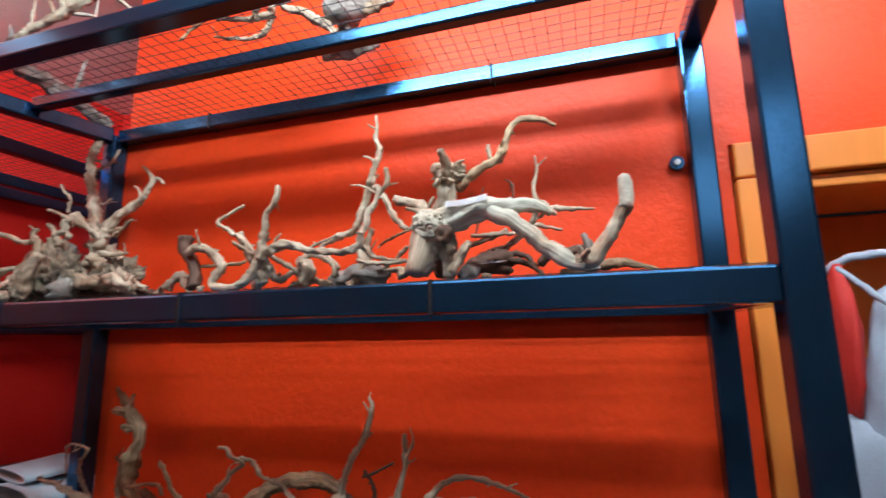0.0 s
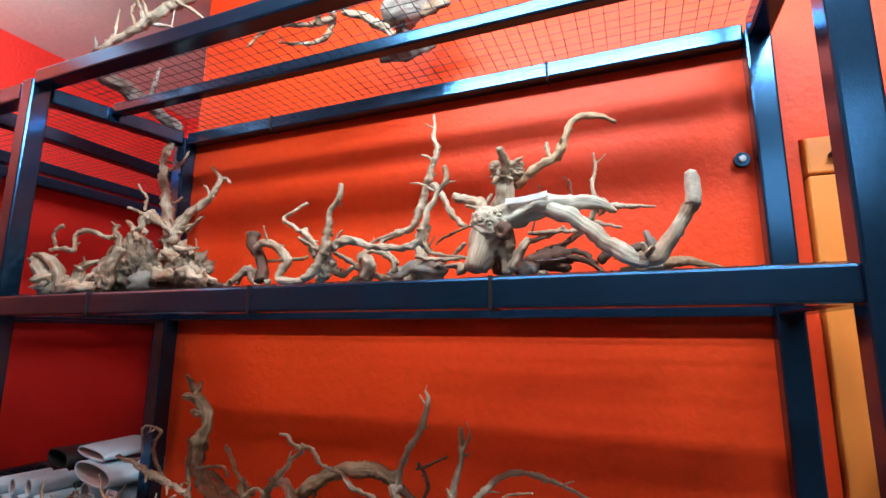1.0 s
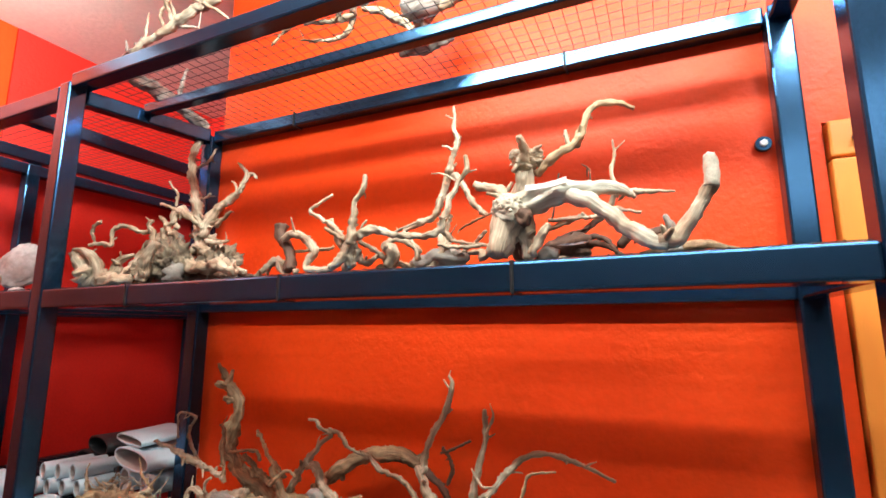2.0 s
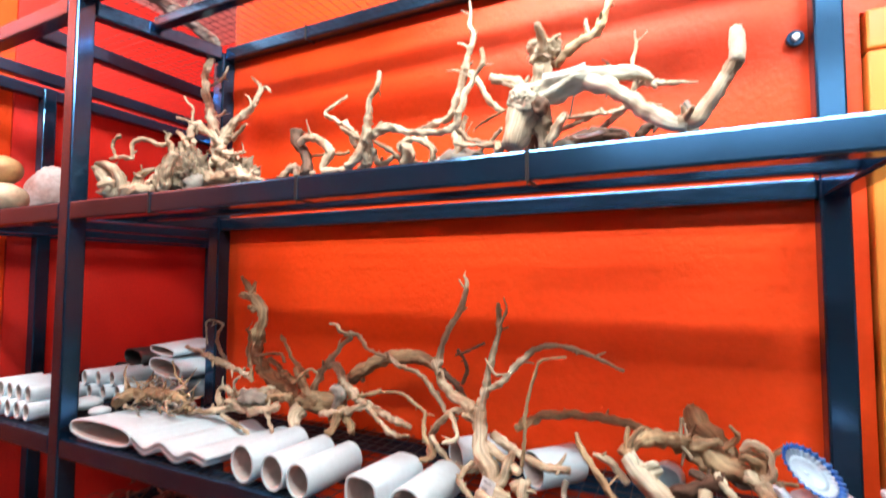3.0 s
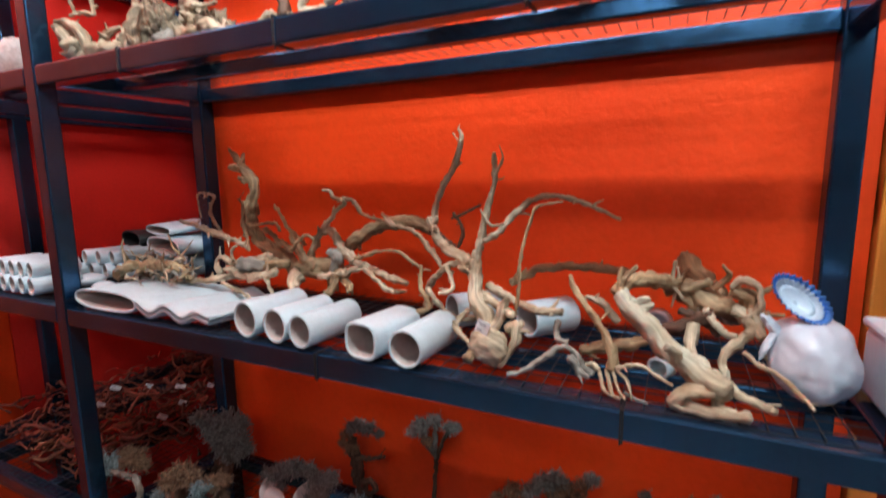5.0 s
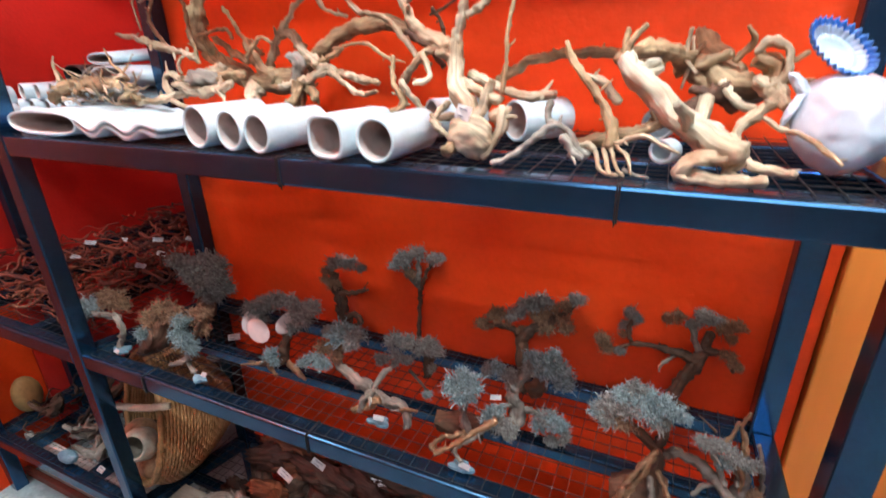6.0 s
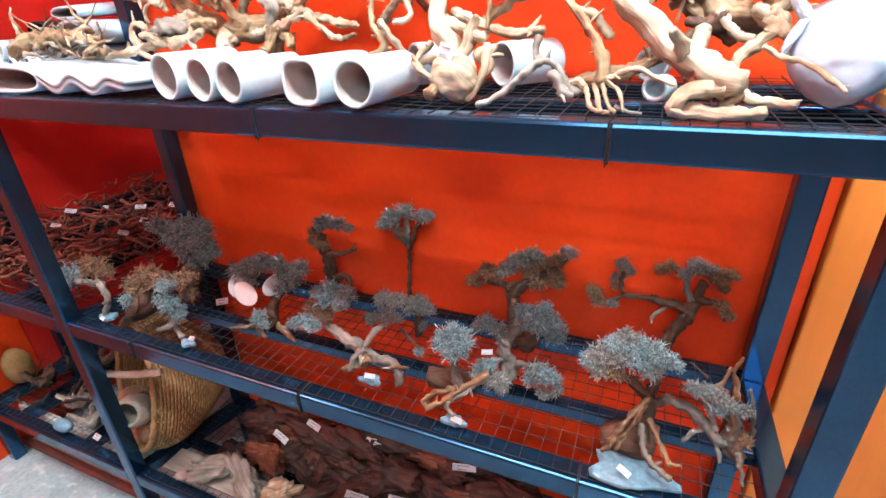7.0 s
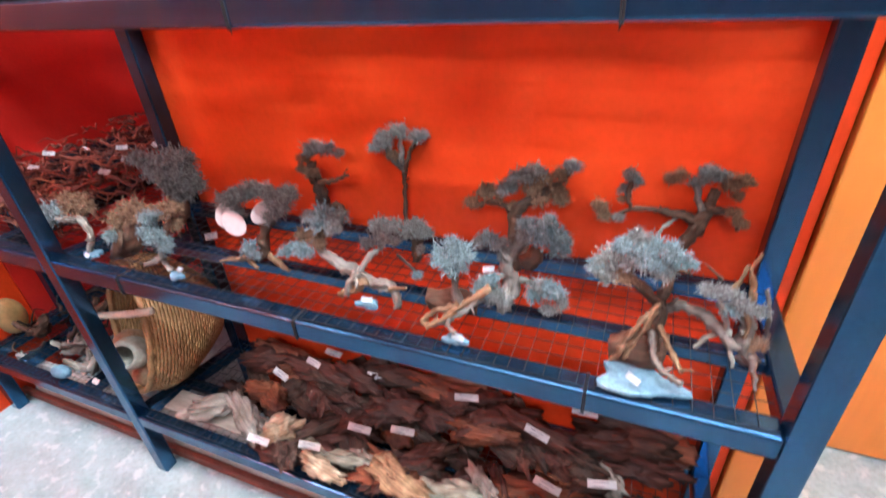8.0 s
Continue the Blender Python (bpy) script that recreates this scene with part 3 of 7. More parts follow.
limb(w, "branch", [(-1.048, 0.689, 1.899, 0.0095), (-1.042, 0.689, 1.932, 0.0074), (-1.058, 0.689, 1.952, 0.0064), (-1.052, 0.689, 1.966, 0.0043)], PALE, gnarl=0.34)
limb(w, "branch", [(-1.065, 0.721, 1.931, 0.0088), (-1.042, 0.721, 1.957, 0.0066), (-1.026, 0.721, 1.966, 0.0055)], PALE, gnarl=0.34)
put(lumpy("bark_mass", (-0.985, 0.690, 1.858), (0.046, 0.028, 0.050), ROUGHBARK, "", "", 12, 0.5, 2.3, 5, (0, 34, 0), 0.5), w)
put(lumpy("bark_mass", (-0.895, 0.735, 1.855), (0.046, 0.030, 0.040), ROUGHBARK, "", "", 15, 0.55, 2.6, 5, (0, -25, 0), 0.5), w)
put(lumpy("bark_mass", (-1.050, 0.680, 1.842), (0.042, 0.024, 0.028), ROUGHBARK, "", "", 19, 0.5, 2.3, 5, (0, -10, 0), 0.5), w)
w = driftwood("flat black driftwood slab lying on the mesh shelf", (-0.939, 0.710, 1.813))
limb(w, "slab", [(-0.939, 0.710, 1.834, 0.0092), (-0.860, 0.710, 1.832, 0.0100), (-0.770, 0.710, 1.825, 0.0087), (-0.714, 0.710, 1.816, 0.0038)], BROWN, gnarl=0.3)
limb(w, "slab", [(-0.950, 0.743, 1.856, 0.0085), (-0.884, 0.743, 1.849, 0.0094), (-0.820, 0.743, 1.839, 0.0061)], BROWN, gnarl=0.3)
w = driftwood("small pale driftwood root with open forks", (-0.713, 0.667, 1.813))
limb(w, "root", [(-0.713, 0.667, 1.819, 0.0045), (-0.698, 0.673, 1.833, 0.0054), (-0.679, 0.679, 1.848, 0.0072), (-0.661, 0.684, 1.844, 0.0063), (-0.651, 0.689, 1.830, 0.0045)], PALE, gnarl=0.3)
limb(w, "root", [(-0.671, 0.678, 1.846, 0.0054), (-0.653, 0.671, 1.829, 0.0044), (-0.639, 0.667, 1.817, 0.0044)], PALE, gnarl=0.3)
limb(w, "twig", [(-0.701, 0.689, 1.840, 0.0046), (-0.706, 0.689, 1.827, 0.0046)], PALE, gnarl=0.3)
w = driftwood("driftwood hook with a sawn brown stub", (-0.601, 0.634, 1.813))
limb(w, "stub", [(-0.601, 0.634, 1.822, 0.0099), (-0.613, 0.644, 1.856, 0.0093), (-0.639, 0.652, 1.893, 0.0113), (-0.645, 0.656, 1.911, 0.0132)], BROWN, gnarl=0.22)
limb(w, "branch", [(-0.619, 0.634, 1.879, 0.0059), (-0.595, 0.632, 1.887, 0.0067), (-0.566, 0.629, 1.875, 0.0065), (-0.543, 0.625, 1.854, 0.0072), (-0.552, 0.623, 1.836, 0.0064), (-0.552, 0.621, 1.822, 0.0056), (-0.527, 0.618, 1.818, 0.0055), (-0.498, 0.615, 1.819, 0.0046), (-0.479, 0.612, 1.831, 0.0046)], PALE, gnarl=0.22)
limb(w, "root", [(-0.581, 0.623, 1.819, 0.0065), (-0.573, 0.623, 1.821, 0.0040)], PALE, gnarl=0.22)
w = driftwood("twisted pale driftwood branch with upright arms", (-0.467, 0.623, 1.813))
limb(w, "trunk", [(-0.467, 0.623, 1.822, 0.0099), (-0.467, 0.616, 1.845, 0.0107), (-0.462, 0.612, 1.861, 0.0084)], PALE, gnarl=0.28)
limb(w, "branch", [(-0.524, 0.645, 1.952, 0.0025), (-0.548, 0.640, 1.938, 0.0033), (-0.564, 0.637, 1.926, 0.0042), (-0.540, 0.633, 1.910, 0.0041), (-0.507, 0.628, 1.891, 0.0048), (-0.483, 0.623, 1.867, 0.0047)], PALE, gnarl=0.28)
limb(w, "branch", [(-0.518, 0.634, 1.905, 0.0057), (-0.511, 0.634, 1.882, 0.0072), (-0.491, 0.634, 1.860, 0.0063)], PALE, gnarl=0.28)
limb(w, "branch", [(-0.430, 0.601, 1.962, 0.0030), (-0.433, 0.601, 1.936, 0.0045), (-0.447, 0.601, 1.920, 0.0045), (-0.451, 0.601, 1.894, 0.0060), (-0.453, 0.601, 1.872, 0.0067), (-0.457, 0.601, 1.855, 0.0075)], PALE, gnarl=0.28)
limb(w, "root", [(-0.492, 0.601, 1.819, 0.0060), (-0.477, 0.607, 1.831, 0.0068), (-0.466, 0.612, 1.848, 0.0068)], PALE, gnarl=0.28)
limb(w, "root", [(-0.488, 0.634, 1.820, 0.0070), (-0.466, 0.628, 1.829, 0.0077), (-0.456, 0.623, 1.849, 0.0069)], PALE, gnarl=0.28)
limb(w, "branch", [(-0.467, 0.612, 1.860, 0.0061), (-0.439, 0.616, 1.874, 0.0068), (-0.416, 0.618, 1.877, 0.0068), (-0.393, 0.621, 1.867, 0.0052), (-0.357, 0.625, 1.863, 0.0044), (-0.330, 0.628, 1.862, 0.0051), (-0.313, 0.631, 1.872, 0.0058), (-0.306, 0.633, 1.893, 0.0051), (-0.299, 0.636, 1.919, 0.0044), (-0.287, 0.640, 1.945, 0.0037), (-0.274, 0.642, 1.962, 0.0037), (-0.278, 0.645, 1.985, 0.0037)], PALE, gnarl=0.28)
limb(w, "branch", [(-0.461, 0.634, 1.865, 0.0039), (-0.438, 0.648, 1.850, 0.0047), (-0.425, 0.658, 1.835, 0.0047), (-0.418, 0.667, 1.817, 0.0047)], PALE, gnarl=0.28)
limb(w, "twig", [(-0.504, 0.601, 1.884, 0.0031), (-0.490, 0.607, 1.874, 0.0031), (-0.475, 0.612, 1.863, 0.0038)], PALE, gnarl=0.28)
limb(w, "twig", [(-0.477, 0.656, 1.883, 0.0024), (-0.465, 0.656, 1.899, 0.0024), (-0.460, 0.656, 1.903, 0.0016)], PALE, gnarl=0.28)
limb(w, "branch", [(-0.474, 0.645, 1.854, 0.0056), (-0.463, 0.654, 1.832, 0.0056), (-0.434, 0.667, 1.846, 0.0040)], PALE, gnarl=0.28)
limb(w, "twig", [(-0.551, 0.689, 1.869, 0.0035), (-0.569, 0.674, 1.863, 0.0034), (-0.605, 0.645, 1.858, 0.0025)], TAN, gnarl=0.28)
w = driftwood("spiked driftwood with a tall pointed stem and a tangle of roots", (-0.401, 0.710, 1.813))
limb(w, "trunk", [(-0.401, 0.710, 1.829, 0.0115), (-0.360, 0.710, 1.839, 0.0162), (-0.320, 0.710, 1.835, 0.0151), (-0.300, 0.710, 1.840, 0.0071)], GREYW, gnarl=0.3)
limb(w, "branch", [(-0.413, 0.699, 1.889, 0.0041), (-0.387, 0.701, 1.900, 0.0049), (-0.357, 0.702, 1.912, 0.0065), (-0.346, 0.703, 1.940, 0.0065), (-0.334, 0.705, 1.978, 0.0057), (-0.325, 0.706, 2.007, 0.0058), (-0.316, 0.708, 2.040, 0.0050), (-0.323, 0.709, 2.062, 0.0033), (-0.322, 0.709, 2.082, 0.0034), (-0.325, 0.710, 2.105, 0.0017)], PALE, gnarl=0.3)
limb(w, "branch", [(-0.319, 0.699, 1.979, 0.0049), (-0.299, 0.693, 1.952, 0.0047), (-0.281, 0.685, 1.921, 0.0054), (-0.258, 0.678, 1.897, 0.0045)], PALE, gnarl=0.3)
limb(w, "twig", [(-0.309, 0.678, 1.960, 0.0020), (-0.329, 0.671, 1.971, 0.0016), (-0.347, 0.667, 1.973, 0.0009)], PALE, gnarl=0.3)
limb(w, "root", [(-0.413, 0.645, 1.820, 0.0069), (-0.406, 0.650, 1.840, 0.0108), (-0.425, 0.653, 1.856, 0.0086), (-0.413, 0.656, 1.864, 0.0055), (-0.393, 0.659, 1.864, 0.0039), (-0.373, 0.663, 1.851, 0.0039), (-0.371, 0.667, 1.832, 0.0062)], PALE, gnarl=0.3)
limb(w, "root", [(-0.334, 0.667, 1.854, 0.0038), (-0.306, 0.677, 1.850, 0.0038), (-0.271, 0.689, 1.851, 0.0030)], PALE, gnarl=0.3)
limb(w, "root", [(-0.335, 0.678, 1.887, 0.0047), (-0.323, 0.683, 1.869, 0.0047), (-0.306, 0.687, 1.860, 0.0039), (-0.257, 0.699, 1.852, 0.0023)], PALE, gnarl=0.3)
limb(w, "root", [(-0.449, 0.667, 1.818, 0.0048), (-0.404, 0.660, 1.827, 0.0055), (-0.371, 0.656, 1.818, 0.0053)], PALE, gnarl=0.3)
limb(w, "root", [(-0.364, 0.699, 1.820, 0.0072), (-0.342, 0.704, 1.846, 0.0072), (-0.347, 0.707, 1.875, 0.0065), (-0.350, 0.710, 1.899, 0.0057)], PALE, gnarl=0.3)
limb(w, "branch", [(-0.340, 0.732, 1.917, 0.0042), (-0.343, 0.722, 1.891, 0.0049), (-0.335, 0.710, 1.861, 0.0056)], PALE, gnarl=0.3)
limb(w, "twig", [(-0.309, 0.689, 1.878, 0.0016), (-0.289, 0.682, 1.886, 0.0023), (-0.246, 0.667, 1.896, 0.0018)], TAN, gnarl=0.3)
limb(w, "twig", [(-0.310, 0.710, 1.846, 0.0040), (-0.281, 0.698, 1.860, 0.0031), (-0.262, 0.689, 1.875, 0.0030)], PALE, gnarl=0.3)
limb(w, "root", [(-0.422, 0.689, 1.871, 0.0041), (-0.428, 0.689, 1.884, 0.0025), (-0.381, 0.689, 1.902, 0.0020)], PALE, gnarl=0.3)
limb(w, "root", [(-0.368, 0.667, 1.842, 0.0062), (-0.379, 0.667, 1.861, 0.0047), (-0.397, 0.667, 1.880, 0.0032)], PALE, gnarl=0.3)
w = driftwood("big pale driftwood stump with a rough head and long bent arm", (-0.221, 0.612, 1.813))
limb(w, "trunk", [(-0.224, 0.618, 1.822, 0.0150), (-0.222, 0.622, 1.845, 0.0185), (-0.215, 0.628, 1.868, 0.0205), (-0.204, 0.632, 1.888, 0.0205), (-0.192, 0.634, 1.900, 0.0150)], PALE, gnarl=0.26)
limb(w, "trunk", [(-0.186, 0.640, 1.820, 0.0070), (-0.182, 0.640, 1.845, 0.0095), (-0.186, 0.640, 1.872, 0.0145), (-0.190, 0.640, 1.893, 0.0160)], PALE, gnarl=0.3)
limb(w, "trunk", [(-0.203, 0.682, 1.824, 0.0110), (-0.198, 0.674, 1.868, 0.0140), (-0.197, 0.664, 1.896, 0.0150)], BROWN, gnarl=0.26)
limb(w, "knot", [(-0.190, 0.612, 1.868, 0.0090), (-0.182, 0.612, 1.874, 0.0090), (-0.174, 0.614, 1.880, 0.0070)], BROWN, gnarl=0.4)
limb(w, "branch", [(-0.212, 0.634, 1.902, 0.0090), (-0.222, 0.634, 1.920, 0.0075), (-0.240, 0.634, 1.926, 0.0056), (-0.252, 0.634, 1.929, 0.0062), (-0.260, 0.634, 1.934, 0.0052)], PALE, gnarl=0.24)
limb(w, "arm", [(-0.198, 0.632, 1.890, 0.0180), (-0.165, 0.629, 1.900, 0.0172), (-0.134, 0.627, 1.904, 0.0152), (-0.104, 0.626, 1.904, 0.0125), (-0.078, 0.628, 1.906, 0.0092), (-0.056, 0.632, 1.902, 0.0066), (-0.044, 0.634, 1.893, 0.0036)], BLEACHED, gnarl=0.16)
limb(w, "arm", [(-0.122, 0.624, 1.902, 0.0118), (-0.100, 0.620, 1.889, 0.0115), (-0.076, 0.616, 1.871, 0.0108), (-0.050, 0.611, 1.847, 0.0102), (-0.028, 0.606, 1.829, 0.0100), (-0.006, 0.604, 1.824, 0.0090)], BLEACHED, gnarl=0.16)
limb(w, "arm", [(-0.016, 0.604, 1.825, 0.0092), (0.004, 0.602, 1.827, 0.0092), (0.018, 0.598, 1.845, 0.0084), (0.032, 0.594, 1.868, 0.0082), (0.043, 0.590, 1.886, 0.0084)], PALE, gnarl=0.16)
limb(w, "sawn_end", [(0.042, 0.590, 1.881, 0.0086), (0.044, 0.590, 1.896, 0.0088), (0.043, 0.589, 1.910, 0.0080), (0.042, 0.588, 1.919, 0.0066)], RAWEND, gnarl=0.06)
limb(w, "root", [(-0.241, 0.623, 1.822, 0.0095), (-0.248, 0.623, 1.831, 0.0055), (-0.266, 0.623, 1.830, 0.0028)], PALE, gnarl=0.24)
limb(w, "root", [(-0.183, 0.645, 1.818, 0.0054), (-0.169, 0.635, 1.836, 0.0053), (-0.155, 0.626, 1.853, 0.0039), (-0.150, 0.623, 1.858, 0.0026)], PALE, gnarl=0.24)
limb(w, "root", [(-0.172, 0.622, 1.822, 0.0062), (-0.166, 0.622, 1.838, 0.0060), (-0.156, 0.624, 1.852, 0.0048), (-0.150, 0.626, 1.862, 0.0040)], PALE, gnarl=0.3)
put(lumpy("rough_head", (-0.202, 0.622, 1.886), (0.027, 0.020, 0.022), BLEACHED, "", "", 3, 0.16, 3.4, 5, (0, 24, 0), 0.10), w)
rnd = random.Random(77)
for _ in range(60):
    a, e = rnd.uniform(0, 6.283), rnd.uniform(-0.3, 1.4)
    q = Vector((-0.202 + 0.026 * math.cos(a) * math.cos(e), 0.622 + 0.019 * math.sin(a) * math.cos(e), 1.886 + 0.021 * math.sin(e)))
    r = rnd.uniform(0.0018, 0.0036)
    put(lumpy("burr", q, (r, r, r * 0.9), BLEACHED, "", "", rnd.uniform(1, 50), 0.3, 1.8, 2), w)
# white card added in place of the bright sawn flat on the arm
put(part("white_card", card_bm(pose(-0.150, 0.613, 1.9135, 52, -6, 2), 0.056, 0.013), PAPER, None, "long white card standing in for the arm's bright sawn face"), w)
w = driftwood("upright driftwood with a shredded head and a long curved arm", (-0.207, 0.689, 1.813))
limb(w, "trunk", [(-0.207, 0.689, 1.824, 0.0117), (-0.204, 0.681, 1.879, 0.0132), (-0.198, 0.675, 1.919, 0.0146), (-0.190, 0.670, 1.947, 0.0131), (-0.186, 0.667, 1.969, 0.0138)], PALE, gnarl=0.3)
put(lumpy("split_crown", (-0.188, 0.664, 1.972), (0.023, 0.015, 0.013), PALE, "", "", 8, 0.34, 2.6, 5, (0, 8, 0), 0.34), w)
limb(w, "knot", [(-0.210, 0.656, 1.976, 0.0051), (-0.201, 0.658, 1.982, 0.0066), (-0.181, 0.663, 1.979, 0.0072), (-0.165, 0.667, 1.982, 0.0051)], PALE, gnarl=0.3)
limb(w, "splinter", [(-0.197, 0.645, 1.962, 0.0028), (-0.191, 0.653, 1.985, 0.0036), (-0.198, 0.656, 1.993, 0.0022)], PALE, gnarl=0.3)
limb(w, "splinter", [(-0.183, 0.656, 1.972, 0.0036), (-0.171, 0.656, 1.983, 0.0036), (-0.163, 0.656, 1.988, 0.0021)], PALE, gnarl=0.3)
limb(w, "splinter", [(-0.204, 0.645, 1.950, 0.0036), (-0.195, 0.650, 1.963, 0.0036), (-0.179, 0.656, 1.956, 0.0029)], PALE, gnarl=0.3)
limb(w, "branch", [(-0.176, 0.667, 1.949, 0.0087), (-0.150, 0.675, 1.974, 0.0058), (-0.126, 0.681, 1.991, 0.0065), (-0.114, 0.686, 2.006, 0.0065), (-0.106, 0.690, 2.026, 0.0044), (-0.094, 0.696, 2.051, 0.0044), (-0.078, 0.700, 2.058, 0.0044), (-0.058, 0.705, 2.054, 0.0037), (-0.036, 0.710, 2.044, 0.0022)], TAN, gnarl=0.3)
limb(w, "knot", [(-0.128, 0.689, 1.993, 0.0044), (-0.133, 0.689, 2.010, 0.0037), (-0.133, 0.689, 2.019, 0.0022)], PALE, gnarl=0.3)
limb(w, "splinter", [(-0.215, 0.678, 1.944, 0.0030), (-0.222, 0.678, 1.933, 0.0030), (-0.226, 0.678, 1.927, 0.0022)], PALE, gnarl=0.3)
w = driftwood("thin forked driftwood twigs behind the stump", (-0.160, 0.776, 1.813))
limb(w, "branch", [(-0.160, 0.776, 1.819, 0.0072), (-0.160, 0.776, 1.838, 0.0072), (-0.131, 0.763, 1.871, 0.0055), (-0.094, 0.749, 1.893, 0.0045), (-0.078, 0.741, 1.912, 0.0045), (-0.066, 0.732, 1.937, 0.0044)], PALE, gnarl=0.25)
limb(w, "branch", [(-0.072, 0.732, 1.938, 0.0037), (-0.075, 0.740, 1.964, 0.0030), (-0.070, 0.746, 1.988, 0.0031), (-0.072, 0.754, 2.017, 0.0016)], PALE, gnarl=0.25)
limb(w, "branch", [(-0.068, 0.710, 1.933, 0.0050), (-0.053, 0.710, 1.922, 0.0039), (-0.044, 0.710, 1.909, 0.0035)], PALE, gnarl=0.25)
limb(w, "branch", [(-0.067, 0.721, 1.923, 0.0036), (-0.035, 0.735, 1.924, 0.0044), (-0.012, 0.744, 1.924, 0.0029), (0.011, 0.754, 1.924, 0.0015)], PALE, gnarl=0.25)
limb(w, "branch", [(-0.175, 0.743, 1.894, 0.0031), (-0.135, 0.743, 1.895, 0.0038), (-0.102, 0.743, 1.894, 0.0038), (-0.076, 0.743, 1.903, 0.0037), (-0.057, 0.743, 1.899, 0.0030), (-0.037, 0.743, 1.894, 0.0022)], PALE, gnarl=0.25)
limb(w, "branch", [(-0.187, 0.754, 1.880, 0.0040), (-0.154, 0.749, 1.888, 0.0039), (-0.118, 0.743, 1.898, 0.0038)], PALE, gnarl=0.25)
limb(w, "twig", [(-0.122, 0.765, 1.988, 0.0012), (-0.111, 0.765, 1.978, 0.0016), (-0.110, 0.765, 1.957, 0.0013), (-0.116, 0.765, 1.925, 0.0016)], BROWN, gnarl=0.25)
limb(w, "twig", [(-0.159, 0.765, 1.978, 0.0013), (-0.167, 0.765, 1.930, 0.0013), (-0.173, 0.765, 1.902, 0.0016)], BROWN, gnarl=0.25)
limb(w, "twig", [(-0.164, 0.754, 1.867, 0.0031), (-0.120, 0.754, 1.878, 0.0031), (-0.099, 0.754, 1.896, 0.0031)], BROWN, gnarl=0.25)
w = driftwood("dark red-brown driftwood chunk with a white paper tag", (-0.184, 0.699, 1.813))
limb(w, "trunk", [(-0.184, 0.699, 1.826, 0.0073), (-0.151, 0.704, 1.842, 0.0131), (-0.127, 0.707, 1.847, 0.0159), (-0.106, 0.710, 1.851, 0.0100)], BROWN, gnarl=0.28)
limb(w, "root", [(-0.110, 0.699, 1.847, 0.0050), (-0.082, 0.683, 1.837, 0.0041), (-0.061, 0.667, 1.819, 0.0033)], BROWN, gnarl=0.28)
limb(w, "root", [(-0.107, 0.710, 1.857, 0.0043), (-0.087, 0.700, 1.850, 0.0042), (-0.071, 0.689, 1.831, 0.0041)], BROWN, gnarl=0.28)
limb(w, "lump", [(-0.170, 0.656, 1.820, 0.0082), (-0.158, 0.656, 1.828, 0.0089), (-0.147, 0.656, 1.823, 0.0061)], GREYW, gnarl=0.28)
label_card((-0.125, 0.650, 1.836), 0.020, 0.011, (8, 0, -20))
w = driftwood("low brown driftwood log with a grey upright fragment", (-0.067, 0.689, 1.813))
limb(w, "trunk", [(-0.067, 0.689, 1.837, 0.0061), (-0.048, 0.689, 1.852, 0.0061), (-0.027, 0.689, 1.852, 0.0060), (-0.006, 0.689, 1.854, 0.0059)], BROWN, gnarl=0.26)
limb(w, "fragment", [(0.001, 0.667, 1.821, 0.0089), (0.000, 0.667, 1.847, 0.0076), (-0.002, 0.667, 1.858, 0.0058), (-0.007, 0.667, 1.870, 0.0032)], GREYW, gnarl=0.26)
limb(w, "log", [(-0.040, 0.710, 1.823, 0.0062), (-0.003, 0.716, 1.830, 0.0075), (0.033, 0.722, 1.837, 0.0067), (0.060, 0.727, 1.833, 0.0047), (0.090, 0.732, 1.825, 0.0020)], TAN, gnarl=0.26)
# ---- driftwood on the top shelf ----
w = driftwood("long grey driftwood branch leaning over the top rail", (-0.868, 0.667, 2.449))
limb(w, "branch", [(-0.868, 0.667, 2.449, 0.0086), (-0.927, 0.655, 2.430, 0.0108), (-0.986, 0.644, 2.403, 0.0098), (-1.037, 0.633, 2.375, 0.0076), (-1.082, 0.623, 2.349, 0.0055)], PALE, gnarl=0.25)
limb(w, "branch", [(-1.096, 0.634, 2.358, 0.0080), (-1.184, 0.669, 2.367, 0.0125), (-1.205, 0.718, 2.353, 0.0150), (-1.204, 0.768, 2.348, 0.0165), (-1.200, 0.831, 2.334, 0.0165), (-1.195, 0.880, 2.316, 0.0150), (-1.191, 0.920, 2.300, 0.0120)], GREYW, gnarl=0.3)
limb(w, "twig", [(-1.014, 0.645, 2.405, 0.0044), (-1.033, 0.645, 2.442, 0.0039), (-1.007, 0.645, 2.471, 0.0044)], PALE, gnarl=0.25)
limb(w, "twig", [(-0.935, 0.645, 2.457, 0.0032), (-0.877, 0.656, 2.422, 0.0037), (-0.849, 0.663, 2.401, 0.0032), (-0.832, 0.667, 2.385, 0.0021)], PALE, gnarl=0.25)
limb(w, "twig", [(-1.003, 0.656, 2.413, 0.0033), (-0.948, 0.656, 2.395, 0.0043), (-0.912, 0.656, 2.382, 0.0021)], RAWEND, gnarl=0.25)
w = driftwood("sprawling pale driftwood root cluster on the top shelf", (-0.451, 0.776, 2.304))
limb(w, "trunk", [(-0.451, 0.776, 2.354, 0.0200), (-0.439, 0.788, 2.385, 0.0283), (-0.421, 0.803, 2.415, 0.0307), (-0.410, 0.819, 2.464, 0.0271)], GREYW, gnarl=0.3)
limb(w, "slab", [(-0.509, 0.841, 2.324, 0.0097), (-0.474, 0.847, 2.329, 0.0139), (-0.431, 0.855, 2.337, 0.0138), (-0.389, 0.863, 2.349, 0.0084)], GREYW, gnarl=0.3)
